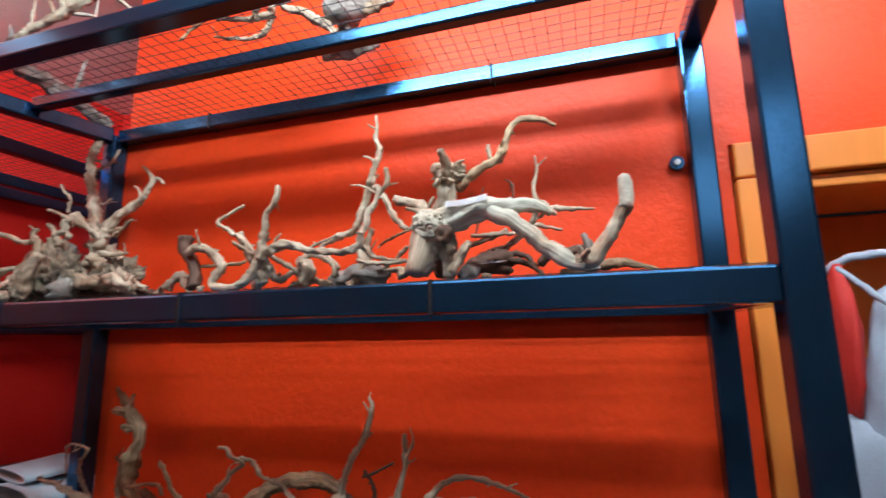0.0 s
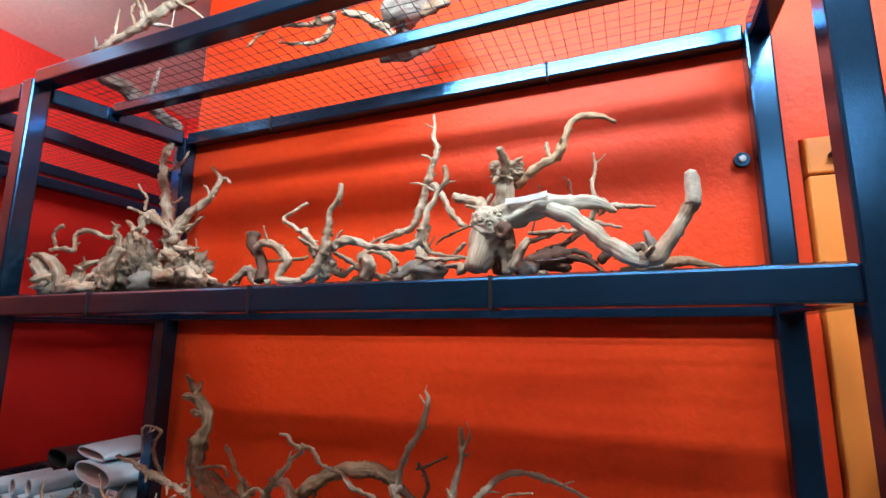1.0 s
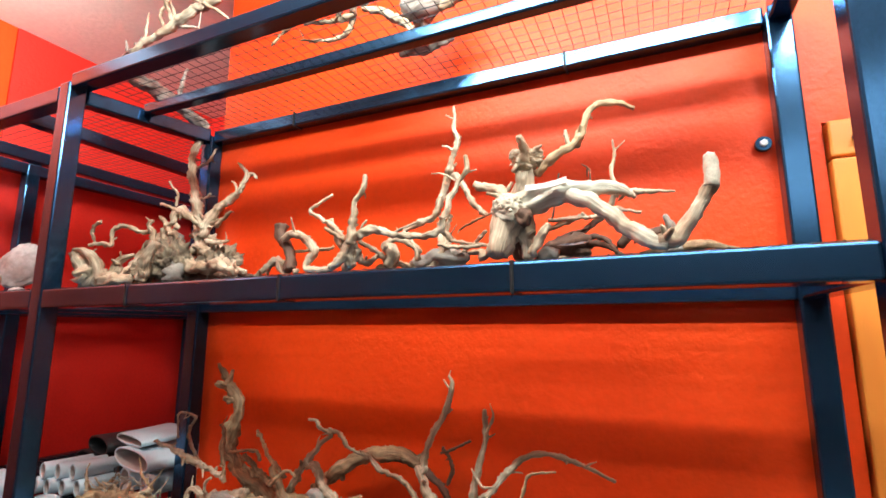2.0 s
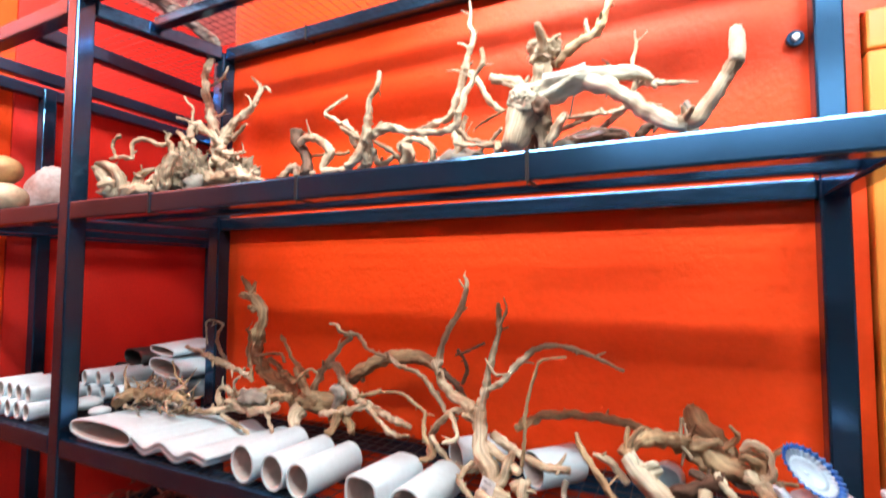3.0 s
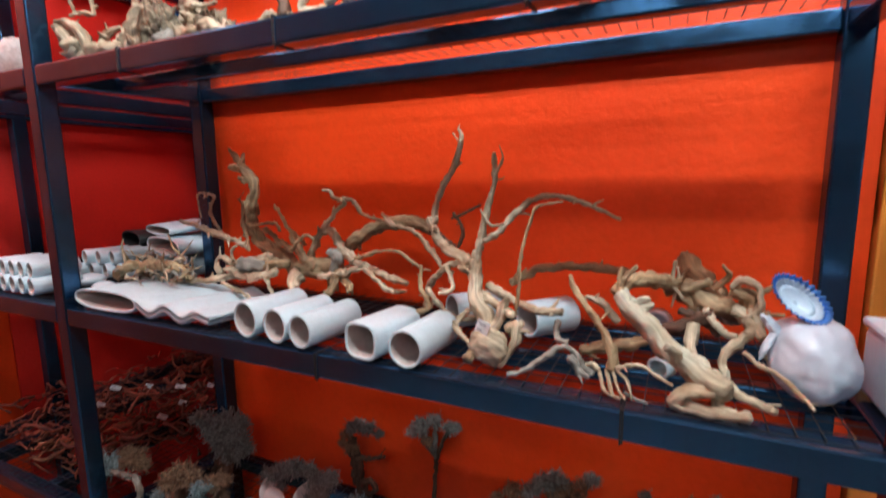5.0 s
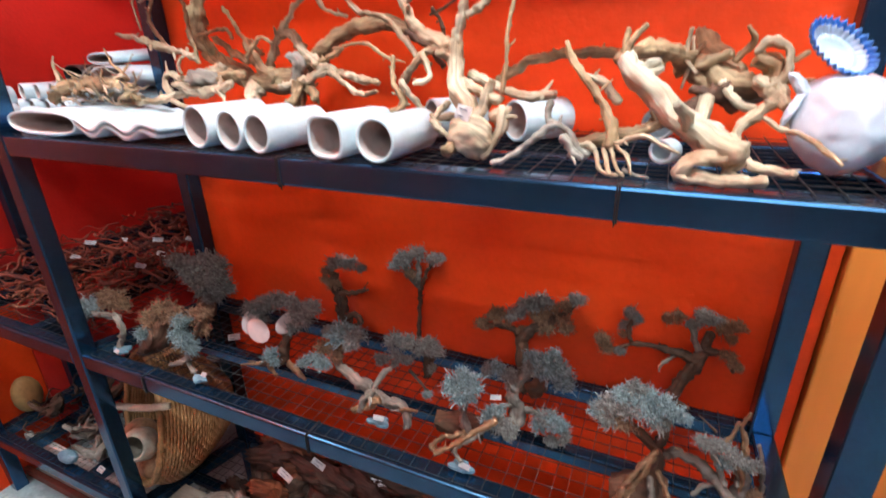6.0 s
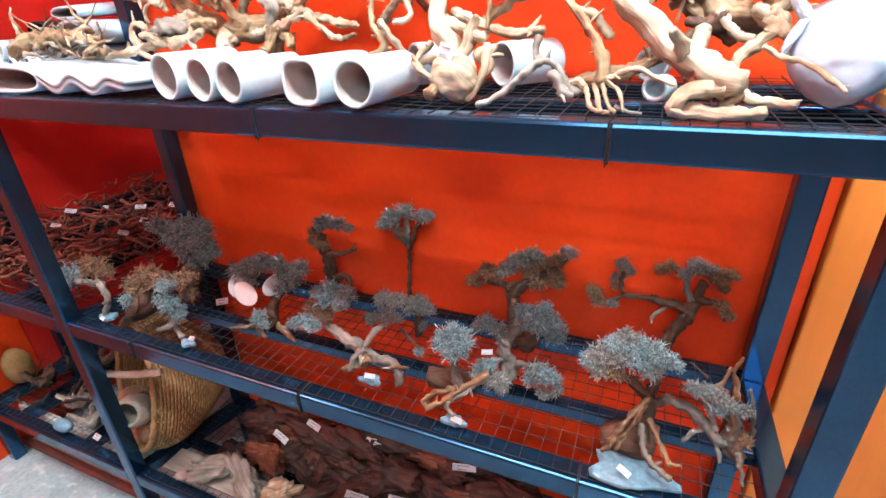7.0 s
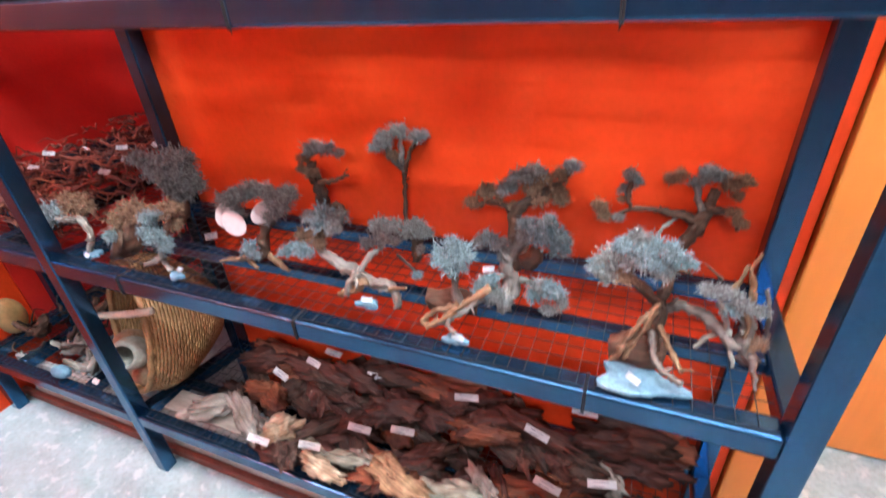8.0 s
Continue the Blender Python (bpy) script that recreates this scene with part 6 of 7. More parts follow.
limb(w, "root", [(-0.204, 0.699, 0.826, 0.0068), (-0.220, 0.685, 0.831, 0.0051), (-0.239, 0.667, 0.849, 0.0050)], COPPER, gnarl=0.3)
limb(w, "lump", [(-0.200, 0.776, 0.844, 0.0127), (-0.183, 0.788, 0.853, 0.0136), (-0.175, 0.798, 0.867, 0.0091)], BROWN, gnarl=0.3)
tuft(w, (-0.244, 0.732, 0.913), 0.015, LICHEN)
tuft(w, (-0.261, 0.732, 0.903), 0.012, MOSS)
tuft(w, (-0.226, 0.732, 0.905), 0.014, MOSS)
tuft(w, (-0.217, 0.732, 0.884), 0.012, MOSS)
tuft(w, (-0.188, 0.754, 0.935), 0.015, LICHEN)
tuft(w, (-0.166, 0.743, 0.930), 0.023, LICHEN)
tuft(w, (-0.143, 0.748, 0.920), 0.023, LICHEN)
tuft(w, (-0.155, 0.754, 0.942), 0.017, LICHEN)
tuft(w, (-0.131, 0.743, 0.902), 0.016, LICHEN)
tuft(w, (-0.189, 0.743, 0.918), 0.013, MOSS)
tuft(w, (-0.152, 0.721, 0.843), 0.017, MOSS)
tuft(w, (-0.132, 0.710, 0.846), 0.018, LICHEN)
tuft(w, (-0.119, 0.710, 0.825), 0.013, MOSS)
tuft(w, (-0.137, 0.710, 0.807), 0.012, MOSS)
tuft(w, (-0.162, 0.721, 0.824), 0.014, LICHEN)
tag_on(w, (-0.239, 0.710, 0.867))
w = bonsai("broad bonsai with twisted copper roots on a large blue slate chip", (0.018, 0.667, 0.777))
limb(w, "trunk", [(0.018, 0.667, 0.792, 0.0154), (0.015, 0.667, 0.822, 0.0135), (0.020, 0.667, 0.878, 0.0101), (0.006, 0.667, 0.897, 0.0072), (-0.016, 0.667, 0.917, 0.0064)], BROWN, gnarl=0.3)
limb(w, "root", [(0.018, 0.656, 0.895, 0.0042), (-0.007, 0.634, 0.867, 0.0050), (-0.024, 0.612, 0.834, 0.0036)], COPPER, gnarl=0.3)
limb(w, "root", [(0.016, 0.656, 0.884, 0.0036), (0.000, 0.637, 0.852, 0.0043), (-0.033, 0.612, 0.817, 0.0029)], COPPER, gnarl=0.3)
limb(w, "root", [(0.012, 0.645, 0.887, 0.0035), (-0.007, 0.630, 0.839, 0.0036), (-0.015, 0.623, 0.815, 0.0029)], COPPER, gnarl=0.3)
limb(w, "root", [(0.013, 0.645, 0.855, 0.0043), (0.021, 0.630, 0.828, 0.0050), (0.036, 0.617, 0.815, 0.0049), (0.059, 0.601, 0.811, 0.0041)], BARK, gnarl=0.3)
limb(w, "root", [(0.023, 0.656, 0.859, 0.0043), (0.043, 0.637, 0.830, 0.0043), (0.059, 0.623, 0.812, 0.0035)], COPPER, gnarl=0.3)
limb(w, "lump", [(-0.035, 0.667, 0.792, 0.0159), (-0.003, 0.667, 0.799, 0.0231), (0.038, 0.667, 0.796, 0.0197)], BROWN, gnarl=0.3)
limb(w, "branch", [(0.015, 0.667, 0.889, 0.0065), (0.024, 0.677, 0.905, 0.0057), (0.028, 0.689, 0.923, 0.0050)], BROWN, gnarl=0.3)
limb(w, "branch", [(0.021, 0.678, 0.869, 0.0066), (0.046, 0.675, 0.884, 0.0072), (0.077, 0.672, 0.874, 0.0071), (0.102, 0.669, 0.853, 0.0070), (0.123, 0.667, 0.836, 0.0063)], BARK, gnarl=0.3)
tuft(w, (-0.067, 0.650, 0.946), 0.014, LICHEN)
tuft(w, (-0.052, 0.650, 0.960), 0.016, MOSS)
tuft(w, (-0.037, 0.650, 0.981), 0.014, LICHEN)
tuft(w, (-0.020, 0.656, 0.991), 0.014, MOSS)
tuft(w, (-0.005, 0.656, 0.983), 0.014, LICHEN)
tuft(w, (-0.023, 0.645, 0.962), 0.017, MOSS)
tuft(w, (-0.050, 0.645, 0.935), 0.014, MOSS)
tuft(w, (-0.031, 0.645, 0.935), 0.013, RUST)
tuft(w, (-0.002, 0.645, 0.964), 0.017, LICHEN)
tuft(w, (0.017, 0.645, 0.983), 0.015, LICHEN)
tuft(w, (0.032, 0.645, 0.973), 0.013, LICHEN)
tuft(w, (0.014, 0.645, 0.954), 0.014, MOSS)
tuft(w, (0.043, 0.645, 0.969), 0.009, LICHEN)
tuft(w, (-0.011, 0.650, 0.976), 0.015, LICHEN)
tuft(w, (-0.059, 0.645, 0.942), 0.011, MOSS)
slate(w, (0.007, 0.623, 0.777), 0.065, 0.025)
tag_on(w, (-0.000, 0.601, 0.803))
w = bonsai("wind-torn grey bonsai with ragged bark and hanging white roots", (0.147, 0.678, 0.777))
limb(w, "trunk", [(0.147, 0.678, 0.808, 0.0093), (0.130, 0.678, 0.839, 0.0092), (0.125, 0.678, 0.880, 0.0083), (0.109, 0.678, 0.911, 0.0061)], BARK, gnarl=0.3)
limb(w, "branch", [(0.125, 0.678, 0.880, 0.0048), (0.123, 0.678, 0.926, 0.0040), (0.114, 0.678, 0.952, 0.0033), (0.120, 0.678, 0.978, 0.0026)], COPPER, gnarl=0.3)
limb(w, "root", [(0.103, 0.678, 0.850, 0.0043), (0.086, 0.673, 0.843, 0.0036), (0.073, 0.667, 0.823, 0.0029)], GREYW, gnarl=0.3)
limb(w, "branch", [(0.141, 0.689, 0.922, 0.0027), (0.157, 0.700, 0.865, 0.0035), (0.166, 0.710, 0.807, 0.0037)], BARK, gnarl=0.3)
limb(w, "root", [(0.106, 0.667, 0.851, 0.0035), (0.117, 0.661, 0.829, 0.0028), (0.123, 0.656, 0.811, 0.0021)], GREYW, gnarl=0.3)
limb(w, "root", [(0.142, 0.667, 0.827, 0.0042), (0.150, 0.661, 0.802, 0.0049), (0.157, 0.656, 0.779, 0.0021)], GREYW, gnarl=0.3)
limb(w, "twig", [(0.089, 0.689, 0.926, 0.0021), (0.077, 0.689, 0.937, 0.0014), (0.063, 0.689, 0.948, 0.0010)], BROWN, gnarl=0.3)
limb(w, "branch", [(0.084, 0.667, 0.912, 0.0041), (0.096, 0.667, 0.885, 0.0041), (0.109, 0.667, 0.858, 0.0042)], GREYW, gnarl=0.3)
limb(w, "branch", [(0.097, 0.678, 0.917, 0.0041), (0.107, 0.678, 0.940, 0.0033), (0.109, 0.678, 0.960, 0.0020)], COPPER, gnarl=0.3)
limb(w, "twig", [(0.116, 0.667, 0.903, 0.0034), (0.126, 0.667, 0.880, 0.0034), (0.128, 0.667, 0.857, 0.0028)], COPPER, gnarl=0.3)
tuft(w, (0.072, 0.667, 0.921), 0.011, MOSS)
tuft(w, (0.086, 0.667, 0.921), 0.012, MOSS)
tuft(w, (0.102, 0.667, 0.916), 0.013, MOSS)
tuft(w, (0.116, 0.667, 0.905), 0.011, MOSS)
tuft(w, (0.133, 0.678, 0.893), 0.012, MOSS)
tuft(w, (0.102, 0.667, 0.896), 0.011, LICHEN)
tuft(w, (0.147, 0.678, 0.840), 0.012, RUST)
w = bonsai("dark spreading bonsai with several moss pads against the wall", (0.042, 0.896, 0.777))
limb(w, "trunk", [(0.042, 0.896, 0.788, 0.0122), (0.042, 0.896, 0.801, 0.0122), (0.050, 0.900, 0.833, 0.0120), (0.062, 0.905, 0.871, 0.0118), (0.075, 0.910, 0.902, 0.0107), (0.084, 0.914, 0.931, 0.0088), (0.089, 0.917, 0.955, 0.0070)], BROWN, gnarl=0.3)
limb(w, "branch", [(0.074, 0.907, 0.900, 0.0080), (0.040, 0.901, 0.911, 0.0072), (0.001, 0.895, 0.918, 0.0054), (-0.037, 0.890, 0.917, 0.0046), (-0.066, 0.885, 0.896, 0.0046)], BROWN, gnarl=0.3)
limb(w, "branch", [(0.082, 0.907, 0.923, 0.0053), (0.113, 0.901, 0.927, 0.0052), (0.130, 0.898, 0.915, 0.0051), (0.130, 0.896, 0.896, 0.0035)], BROWN, gnarl=0.3)
limb(w, "branch", [(0.073, 0.907, 0.921, 0.0062), (0.060, 0.907, 0.953, 0.0052), (0.053, 0.907, 0.972, 0.0052)], BARK, gnarl=0.3)
limb(w, "twig", [(0.039, 0.907, 0.902, 0.0036), (0.017, 0.891, 0.885, 0.0032), (0.015, 0.885, 0.873, 0.0018)], GREYW, gnarl=0.3)
limb(w, "twig", [(-0.037, 0.885, 0.920, 0.0036), (-0.045, 0.885, 0.945, 0.0036), (-0.043, 0.885, 0.969, 0.0035)], BROWN, gnarl=0.3)
tuft(w, (-0.045, 0.896, 0.974), 0.014, MOSS)
tuft(w, (-0.050, 0.896, 0.952), 0.013, MOSS)
tuft(w, (-0.034, 0.896, 0.967), 0.010, LICHEN)
tuft(w, (-0.051, 0.896, 0.932), 0.010, RUST)
tuft(w, (-0.089, 0.885, 0.918), 0.013, RUST)
tuft(w, (-0.080, 0.885, 0.902), 0.013, RUST)
tuft(w, (-0.055, 0.885, 0.901), 0.010, MOSS)
tuft(w, (0.017, 0.917, 0.968), 0.012, RUST)
tuft(w, (0.031, 0.917, 0.974), 0.012, RUST)
tuft(w, (0.057, 0.907, 0.970), 0.012, MOSS)
tuft(w, (0.073, 0.917, 0.984), 0.015, MOSS)
tuft(w, (0.090, 0.917, 0.978), 0.016, MOSS)
tuft(w, (0.106, 0.917, 0.970), 0.017, RUST)
tuft(w, (0.123, 0.917, 0.973), 0.015, RUST)
tuft(w, (0.122, 0.917, 0.948), 0.010, RUST)
tuft(w, (0.118, 0.896, 0.926), 0.012, RUST)
tuft(w, (0.131, 0.896, 0.910), 0.012, RUST)
# ---- ceramics on the middle shelf ----
def extrude_ring(outer, inner, length, skew):
    """A hollow form: an outline swept along y, with its wall and rounded lips. Returns the shell and the lining."""
    n = len(outer)
    lip = 0.0018
    stations = ((0.0, 0.55), (lip, 0.0), (length - lip, 0.0), (length, 0.55))
    verts, faces = [], []
    for y, k in stations:
        verts += [(o[0] + (i[0] - o[0]) * k * 0.5 + skew * y, y, o[1] + (i[1] - o[1]) * k * 0.5) for o, i in zip(outer, inner)]
    for a in range(3):
        for i in range(n):
            j = (i + 1) % n
            faces.append((a * n + i, a * n + j, (a + 1) * n + j, (a + 1) * n + i))
    base = len(verts)
    for y, k in ((0.0, 0.45), (lip, 0.0)):
        verts += [(i[0] + (o[0] - i[0]) * k * 0.5 + skew * y, y, i[1] + (o[1] - i[1]) * k * 0.5) for o, i in zip(outer, inner)]
    for i in range(n):
        j = (i + 1) % n
        faces.append((base + i, base + j, j, i))
        faces.append((base + i, base + n + i, base + n + j, base + j))
    lv, lf = [], []
    for y in (lip, length * 0.5, length - lip):
        lv += [(i[0] + skew * y, y, i[1]) for i in inner]
    for a in range(2):
        for i in range(n):
            j = (i + 1) % n
            lf.append((a * n + j, a * n + i, (a + 1) * n + i, (a + 1) * n + j))
    k = len(lv)
    lv.append((skew * (length - lip), length - lip, sum(i[1] for i in inner) / n))
    for i in range(n):
        j = (i + 1) % n
        lf.append((2 * n + j, 2 * n + i, k))
    back = 3 * n
    verts.append((skew * length, length, sum(o[1] for o in outer) / n))
    for i in range(n):
        j = (i + 1) % n
        faces.append((back + i, back + j, len(verts) - 1))
    return verts, faces, lv, lf


def squircle(rx, rz, power, n=36):
    pts = []
    for i in range(n):
        a = 2 * math.pi * i / n
        c, s = math.cos(a), math.sin(a)
        pts.append((rx * math.copysign(abs(c) ** (2 / power), c), rz * math.copysign(abs(s) ** (2 / power), s)))
    return pts


def ceramic_hide(at, rx, rz, length, label, wall=0.0048, power=2.0, skew=0.0, turn=0.0, tilt=0.0, material=None, lining=None, group="white ceramic tubes"):
    """A hollow ceramic hide lying on its side with its mouth towards -y, resting at the height given."""
    outer, inner = squircle(rx, rz, power), squircle(rx - wall, rz - wall, power)
    v, f, lv, lf = extrude_ring(outer, inner, length, skew)
    ob = thing("ceramic_hide", label, "ceramic hide", group=group, at=at)
    m = pose(at[0], at[1], at[2] + rz, tilt, 0, turn)
    put(mesh_ob("shell", [m @ Vector(p) for p in v], f, material or CERAMIC, None, "", True), ob)
    put(mesh_ob("lining", [m @ Vector(p) for p in lv], lf, lining or CLAYIN, None, "buff unglazed inside", True), ob)
    return ob


CZ = LEVELS[2] + 0.0045
tube_label = "white ceramic tube hide with buff inside on the shelf"
for x, y, r, length in ((-0.694, 0.592, 0.0325, 0.125), (-0.624, 0.59, 0.030, 0.12), (-0.566, 0.586, 0.0285, 0.125)):
    ceramic_hide((x, y, CZ), r * 0.94, r, length, tube_label, turn=-6)
ceramic_hide((-0.446, 0.585, CZ), 0.0325, 0.0295, 0.115, "white ceramic hide with a squarish mouth on the shelf", power=3.2, turn=-8, wall=0.0055)
ceramic_hide((-0.367, 0.583, CZ), 0.0295, 0.029, 0.122, tube_label, turn=-3)
ceramic_hide((-1.114, 0.597, CZ), 0.108, 0.0235, 0.17, "flat white ceramic hide with a wide slot mouth", power=2.6, skew=0.28, wall=0.006)
ceramic_hide((-0.385, 0.79, CZ), 0.033, 0.031, 0.09, tube_label, turn=-42)
ceramic_hide((-0.245, 0.79, CZ), 0.034, 0.031, 0.09, "short white ceramic tube lying behind the driftwood", turn=-40)
ceramic_hide((-0.045, 0.86, CZ), 0.024, 0.024, 0.03, "small white ceramic ring behind the driftwood", turn=-10, lining=CERAMIC)
ceramic_hide((-0.035, 0.69, CZ), 0.0165, 0.0145, 0.022, "small open white ceramic ring near the shelf edge", turn=-30, lining=CERAMIC)


def wavy_tile(at, width, length, skew, lift, label):
    n, rows = 60, 6
    verts, faces = [], []
    for side in (0, 1):
        for k in range(rows):
            y = length * k / (rows - 1)
            for i in range(n):
                s = i / (n - 1)
                fade = min(1.0, 3.2 * (1 - s) + 0.12)
                z = 0.0085 * math.cos(2 * math.pi * 2.3 * s + 0.4) * fade + 0.008
                verts.append((at[0] + width * s + skew * y, at[1] + y, at[2] + lift + z + (0.0085 if side else 0.0)))
    per = n * rows
    for side in (0, 1):
        for k in range(rows - 1):
            for i in range(n - 1):
                a = side * per + k * n + i
                q = (a, a + 1, a + n + 1, a + n)
                faces.append(q if side else q[::-1])
    for k in (0, rows - 1):
        for i in range(n - 1):
            a = k * n + i
            faces.append((a, a + 1, per + a + 1, per + a))
    for i in (0, n - 1):
        for k in range(rows - 1):
            a = k * n + i
            faces.append((a, a + n, per + a + n, per + a))
    ob = thing("wavy_tile", label, "ceramic tile", group="wavy ceramic tiles", at=(at[0], at[1], at[2] + lift))
    put(mesh_ob("tile_body", verts, faces, CERAMIC, None, "", True), ob)
    return ob


wavy_tile((-1.001, 0.594, CZ), 0.212, 0.18, 0.26, 0.003, "white corrugated ceramic tile in a stack of two")
wavy_tile((-0.999, 0.592, CZ), 0.218, 0.18, 0.26, 0.0135, "white corrugated ceramic tile lying on another")

# hides stored in the corner rack
for x, y, z, rx, rz, ln, lab, mt, tl in (
        (-1.375, 0.905, CZ, 0.034, 0.031, 0.13, "short white ceramic tube under a stack of flat hides", CERAMIC, 0),
        (-1.290, 0.905, CZ, 0.036, 0.031, 0.13, "short white ceramic tube under a stack of flat hides", CERAMIC, 0),
        (-1.330, 0.885, CZ + 0.063, 0.112, 0.0275, 0.15, "flat white ceramic hide lying on two tubes", CERAMIC, 0),
        (-1.365, 0.900, CZ + 0.119, 0.088, 0.0150, 0.13, "thin flat white ceramic hide on top of a stack", CERAMIC, 4),
        (-1.640, 0.96, CZ, 0.090, 0.034, 0.15, "flat black ceramic hide at the bottom of a pile", BLACKC, 0),
        (-1.560, 0.94, CZ + 0.069, 0.078, 0.026, 0.14, "flat black ceramic hide on another one", BLACKC, 0),
        (-1.470, 0.92, CZ, 0.050, 0.034, 0.14, "rounded black ceramic hide beside a white stack", BLACKC, 0)):
    ceramic_hide((x, y, z), rx, rz, ln, lab, power=2.4, turn=-14, tilt=tl, wall=0.006, material=mt, lining=(CLAYIN if mt is CERAMIC else BLACKC), group="stacked flat ceramic hides")
for row, n in enumerate((4, 3)):
    for k in range(n):
        ceramic_hide((-1.575 + 0.0435 * k + 0.022 * row, 0.790 + 0.012 * k + 0.010 * row, CZ + 0.038 * row), 0.0215, 0.0215, 0.115, "white ceramic tube in a low pile on the corner rack", turn=-10, lining=CLAYIN)
for row, n in enumerate((6, 5)):
    for k in range(n):
        ceramic_hide((-1.437 - 0.0435 * k - 0.022 * row, 0.612 + 0.012 * row, CZ + 0.0375 * row), 0.0215, 0.0215, 0.105, "white ceramic tube in a stacked pile", turn=-6)
for x, y, r in ((-1.42, 0.74, 0.04), (-1.47, 0.70, 0.03), (-1.33, 0.72, 0.028)):
    bm = bmesh.new()
    bmesh.ops.create_uvsphere(bm, u_segments=24, v_segments=12, radius=1.0)
    bmesh.ops.transform(bm, matrix=Matrix.Translation((x, y, CZ + r * 0.42)) @ Matrix.Diagonal((r, r * 0.85, r * 0.42, 1)), verts=bm.verts)
    tagged(part("ceramic_pebble", bm, CERAMIC, None, "", True), "flattened white ceramic pebble on the corner rack", "pebble")
label_card((-1.215, 0.86, CZ + 0.055), 0.024, 0.018, (72, 0, -8), "blank white paper card propped on the shelf")


sack = thing("plastic_sack", "white knotted plastic sack slumped on the shelf", "bag", at=(0.135, 0.69, CZ))
b = lumpy("sack_body", (0.134, 0.70, CZ + 0.052), (0.046, 0.062, 0.053), PLASTIC, "", "", 4, 0.10, 1.2, 5, (0, -18, 0), 0.012)
put(b, sack)
for p, rr, rot in (((0.090, 0.69, CZ + 0.090), (0.006, 0.006, 0.017), (0, -40, 0)), ((0.086, 0.685, CZ + 0.068), (0.004, 0.007, 0.018), (0, 25, 20))):
    put(lumpy("tied_end", p, rr, PLASTIC, "", "", 9, 0.35, 1.6, 4, rot, 0.1), sack)

# fluted dish leaning on the sack
dish = thing("fluted_dish", "oval white dish with a fluted cobalt blue rim", "dish", at=(0.118, 0.685, CZ + 0.11))
BLUE = mat("cobalt_glaze", (0.03, 0.16, 0.62), 0.25, vary=0.25, scale=30, fine=80, bump=0.05, second=(0.12, 0.34, 0.8))
PALEBLUE = mat("pale_blue_glaze", (0.62, 0.76, 0.88), 0.25, vary=0.12, scale=30, fine=80, bump=0.05)
dm = pose(0.112, 0.70, CZ + 0.120, 0, 0, 12) @ pose(0, 0, 0, 62, 0, 0) @ pose(0, 0, 0, 0, 0, -48)


def dish_ring(r0, r1, mtl, nm, lab, rings=6, n=112):
    verts, faces = [], []
    for side in (0, 1):
        for k in range(rings):
            s = r0 + (r1 - r0) * k / (rings - 1)
            for i in range(n):
                a = 2 * math.pi * i / n
                flute = 0.0035 * max(0.0, s - 0.55) / 0.45 * math.sin(28 * a)
                edge = 1 + 0.03 * max(0.0, s - 0.8) / 0.2 * math.sin(28 * a + 1.5)
                z = 0.018 * s ** 2.2 + flute - (0.003 if side else 0.0)
                verts.append(dm @ Vector((0.035 * s * edge * math.cos(a), 0.0195 * s * edge * math.sin(a), z)))
    per = rings * n
    for side in (0, 1):
        for k in range(rings - 1):
            for i in range(n):
                j = (i + 1) % n
                q = (side * per + k * n + i, side * per + k * n + j, side * per + (k + 1) * n + j, side * per + (k + 1) * n + i)
                faces.append(q[::-1] if side else q)
    for k in (0, rings - 1):
        for i in range(n):
            j = (i + 1) % n
            faces.append((k * n + i, k * n + j, per + k * n + j, per + k * n + i))
    put(mesh_ob(nm, verts, faces, mtl, None, lab, True), dish)


dish_ring(0.02, 0.62, PALEBLUE, "well", "pale blue glazed well")
dish_ring(0.622, 0.86, PALEBLUE, "fluted_wall", "white fluted wall")
dish_ring(0.862, 1.03, BLUE, "rim", "cobalt blue scalloped rim", rings=3)

tub = thing("plastic_tub", "clear-white plastic tub with a blue label", "tub", at=(0.215, 0.70, CZ))
put(part("tub_body", box((0.198, 0.64, CZ), (0.26, 0.76, CZ + 0.085), 0.008), PLASTIC), tub)
put(part("tub_lid", box((0.195, 0.637, CZ + 0.0855), (0.263, 0.763, CZ + 0.096), 0.004), PLASTIC), tub)
put(part("tub_label", box((0.202, 0.6385, CZ + 0.04), (0.25, 0.6395, CZ + 0.075), 0), BLUE, None, "plain blue label"), tub)

# bag hanging by the door
CLOTH = mat("white_bag_cloth", (0.42, 0.50, 0.60), 0.75, vary=0.1, scale=6, fine=300, bump=0.2, dist=0.001)
REDC = mat("red_bag_cloth", (0.62, 0.03, 0.02), 0.7, vary=0.12, scale=8, fine=300, bump=0.2, dist=0.001)
bag = thing("carrier_bag", "white cloth carrier bag with a red side hanging by the door", "bag", at=(0.39, 0.90, 1.45))
for nm, c, rad3, mt, sd in (("bag_body", (0.445, 0.865, 1.655), (0.085, 0.035, 0.15), CLOTH, 3), ("bag_side", (0.347, 0.872, 1.725), (0.017, 0.034, 0.105), REDC, 5), ("bag_bottom", (0.36, 0.875, 1.48), (0.092, 0.03, 0.15), CLOTH, 8)):
    b = lumpy(nm, c, rad3, mt, "", "", sd, 0.2, 1.3)
    put(b, bag)
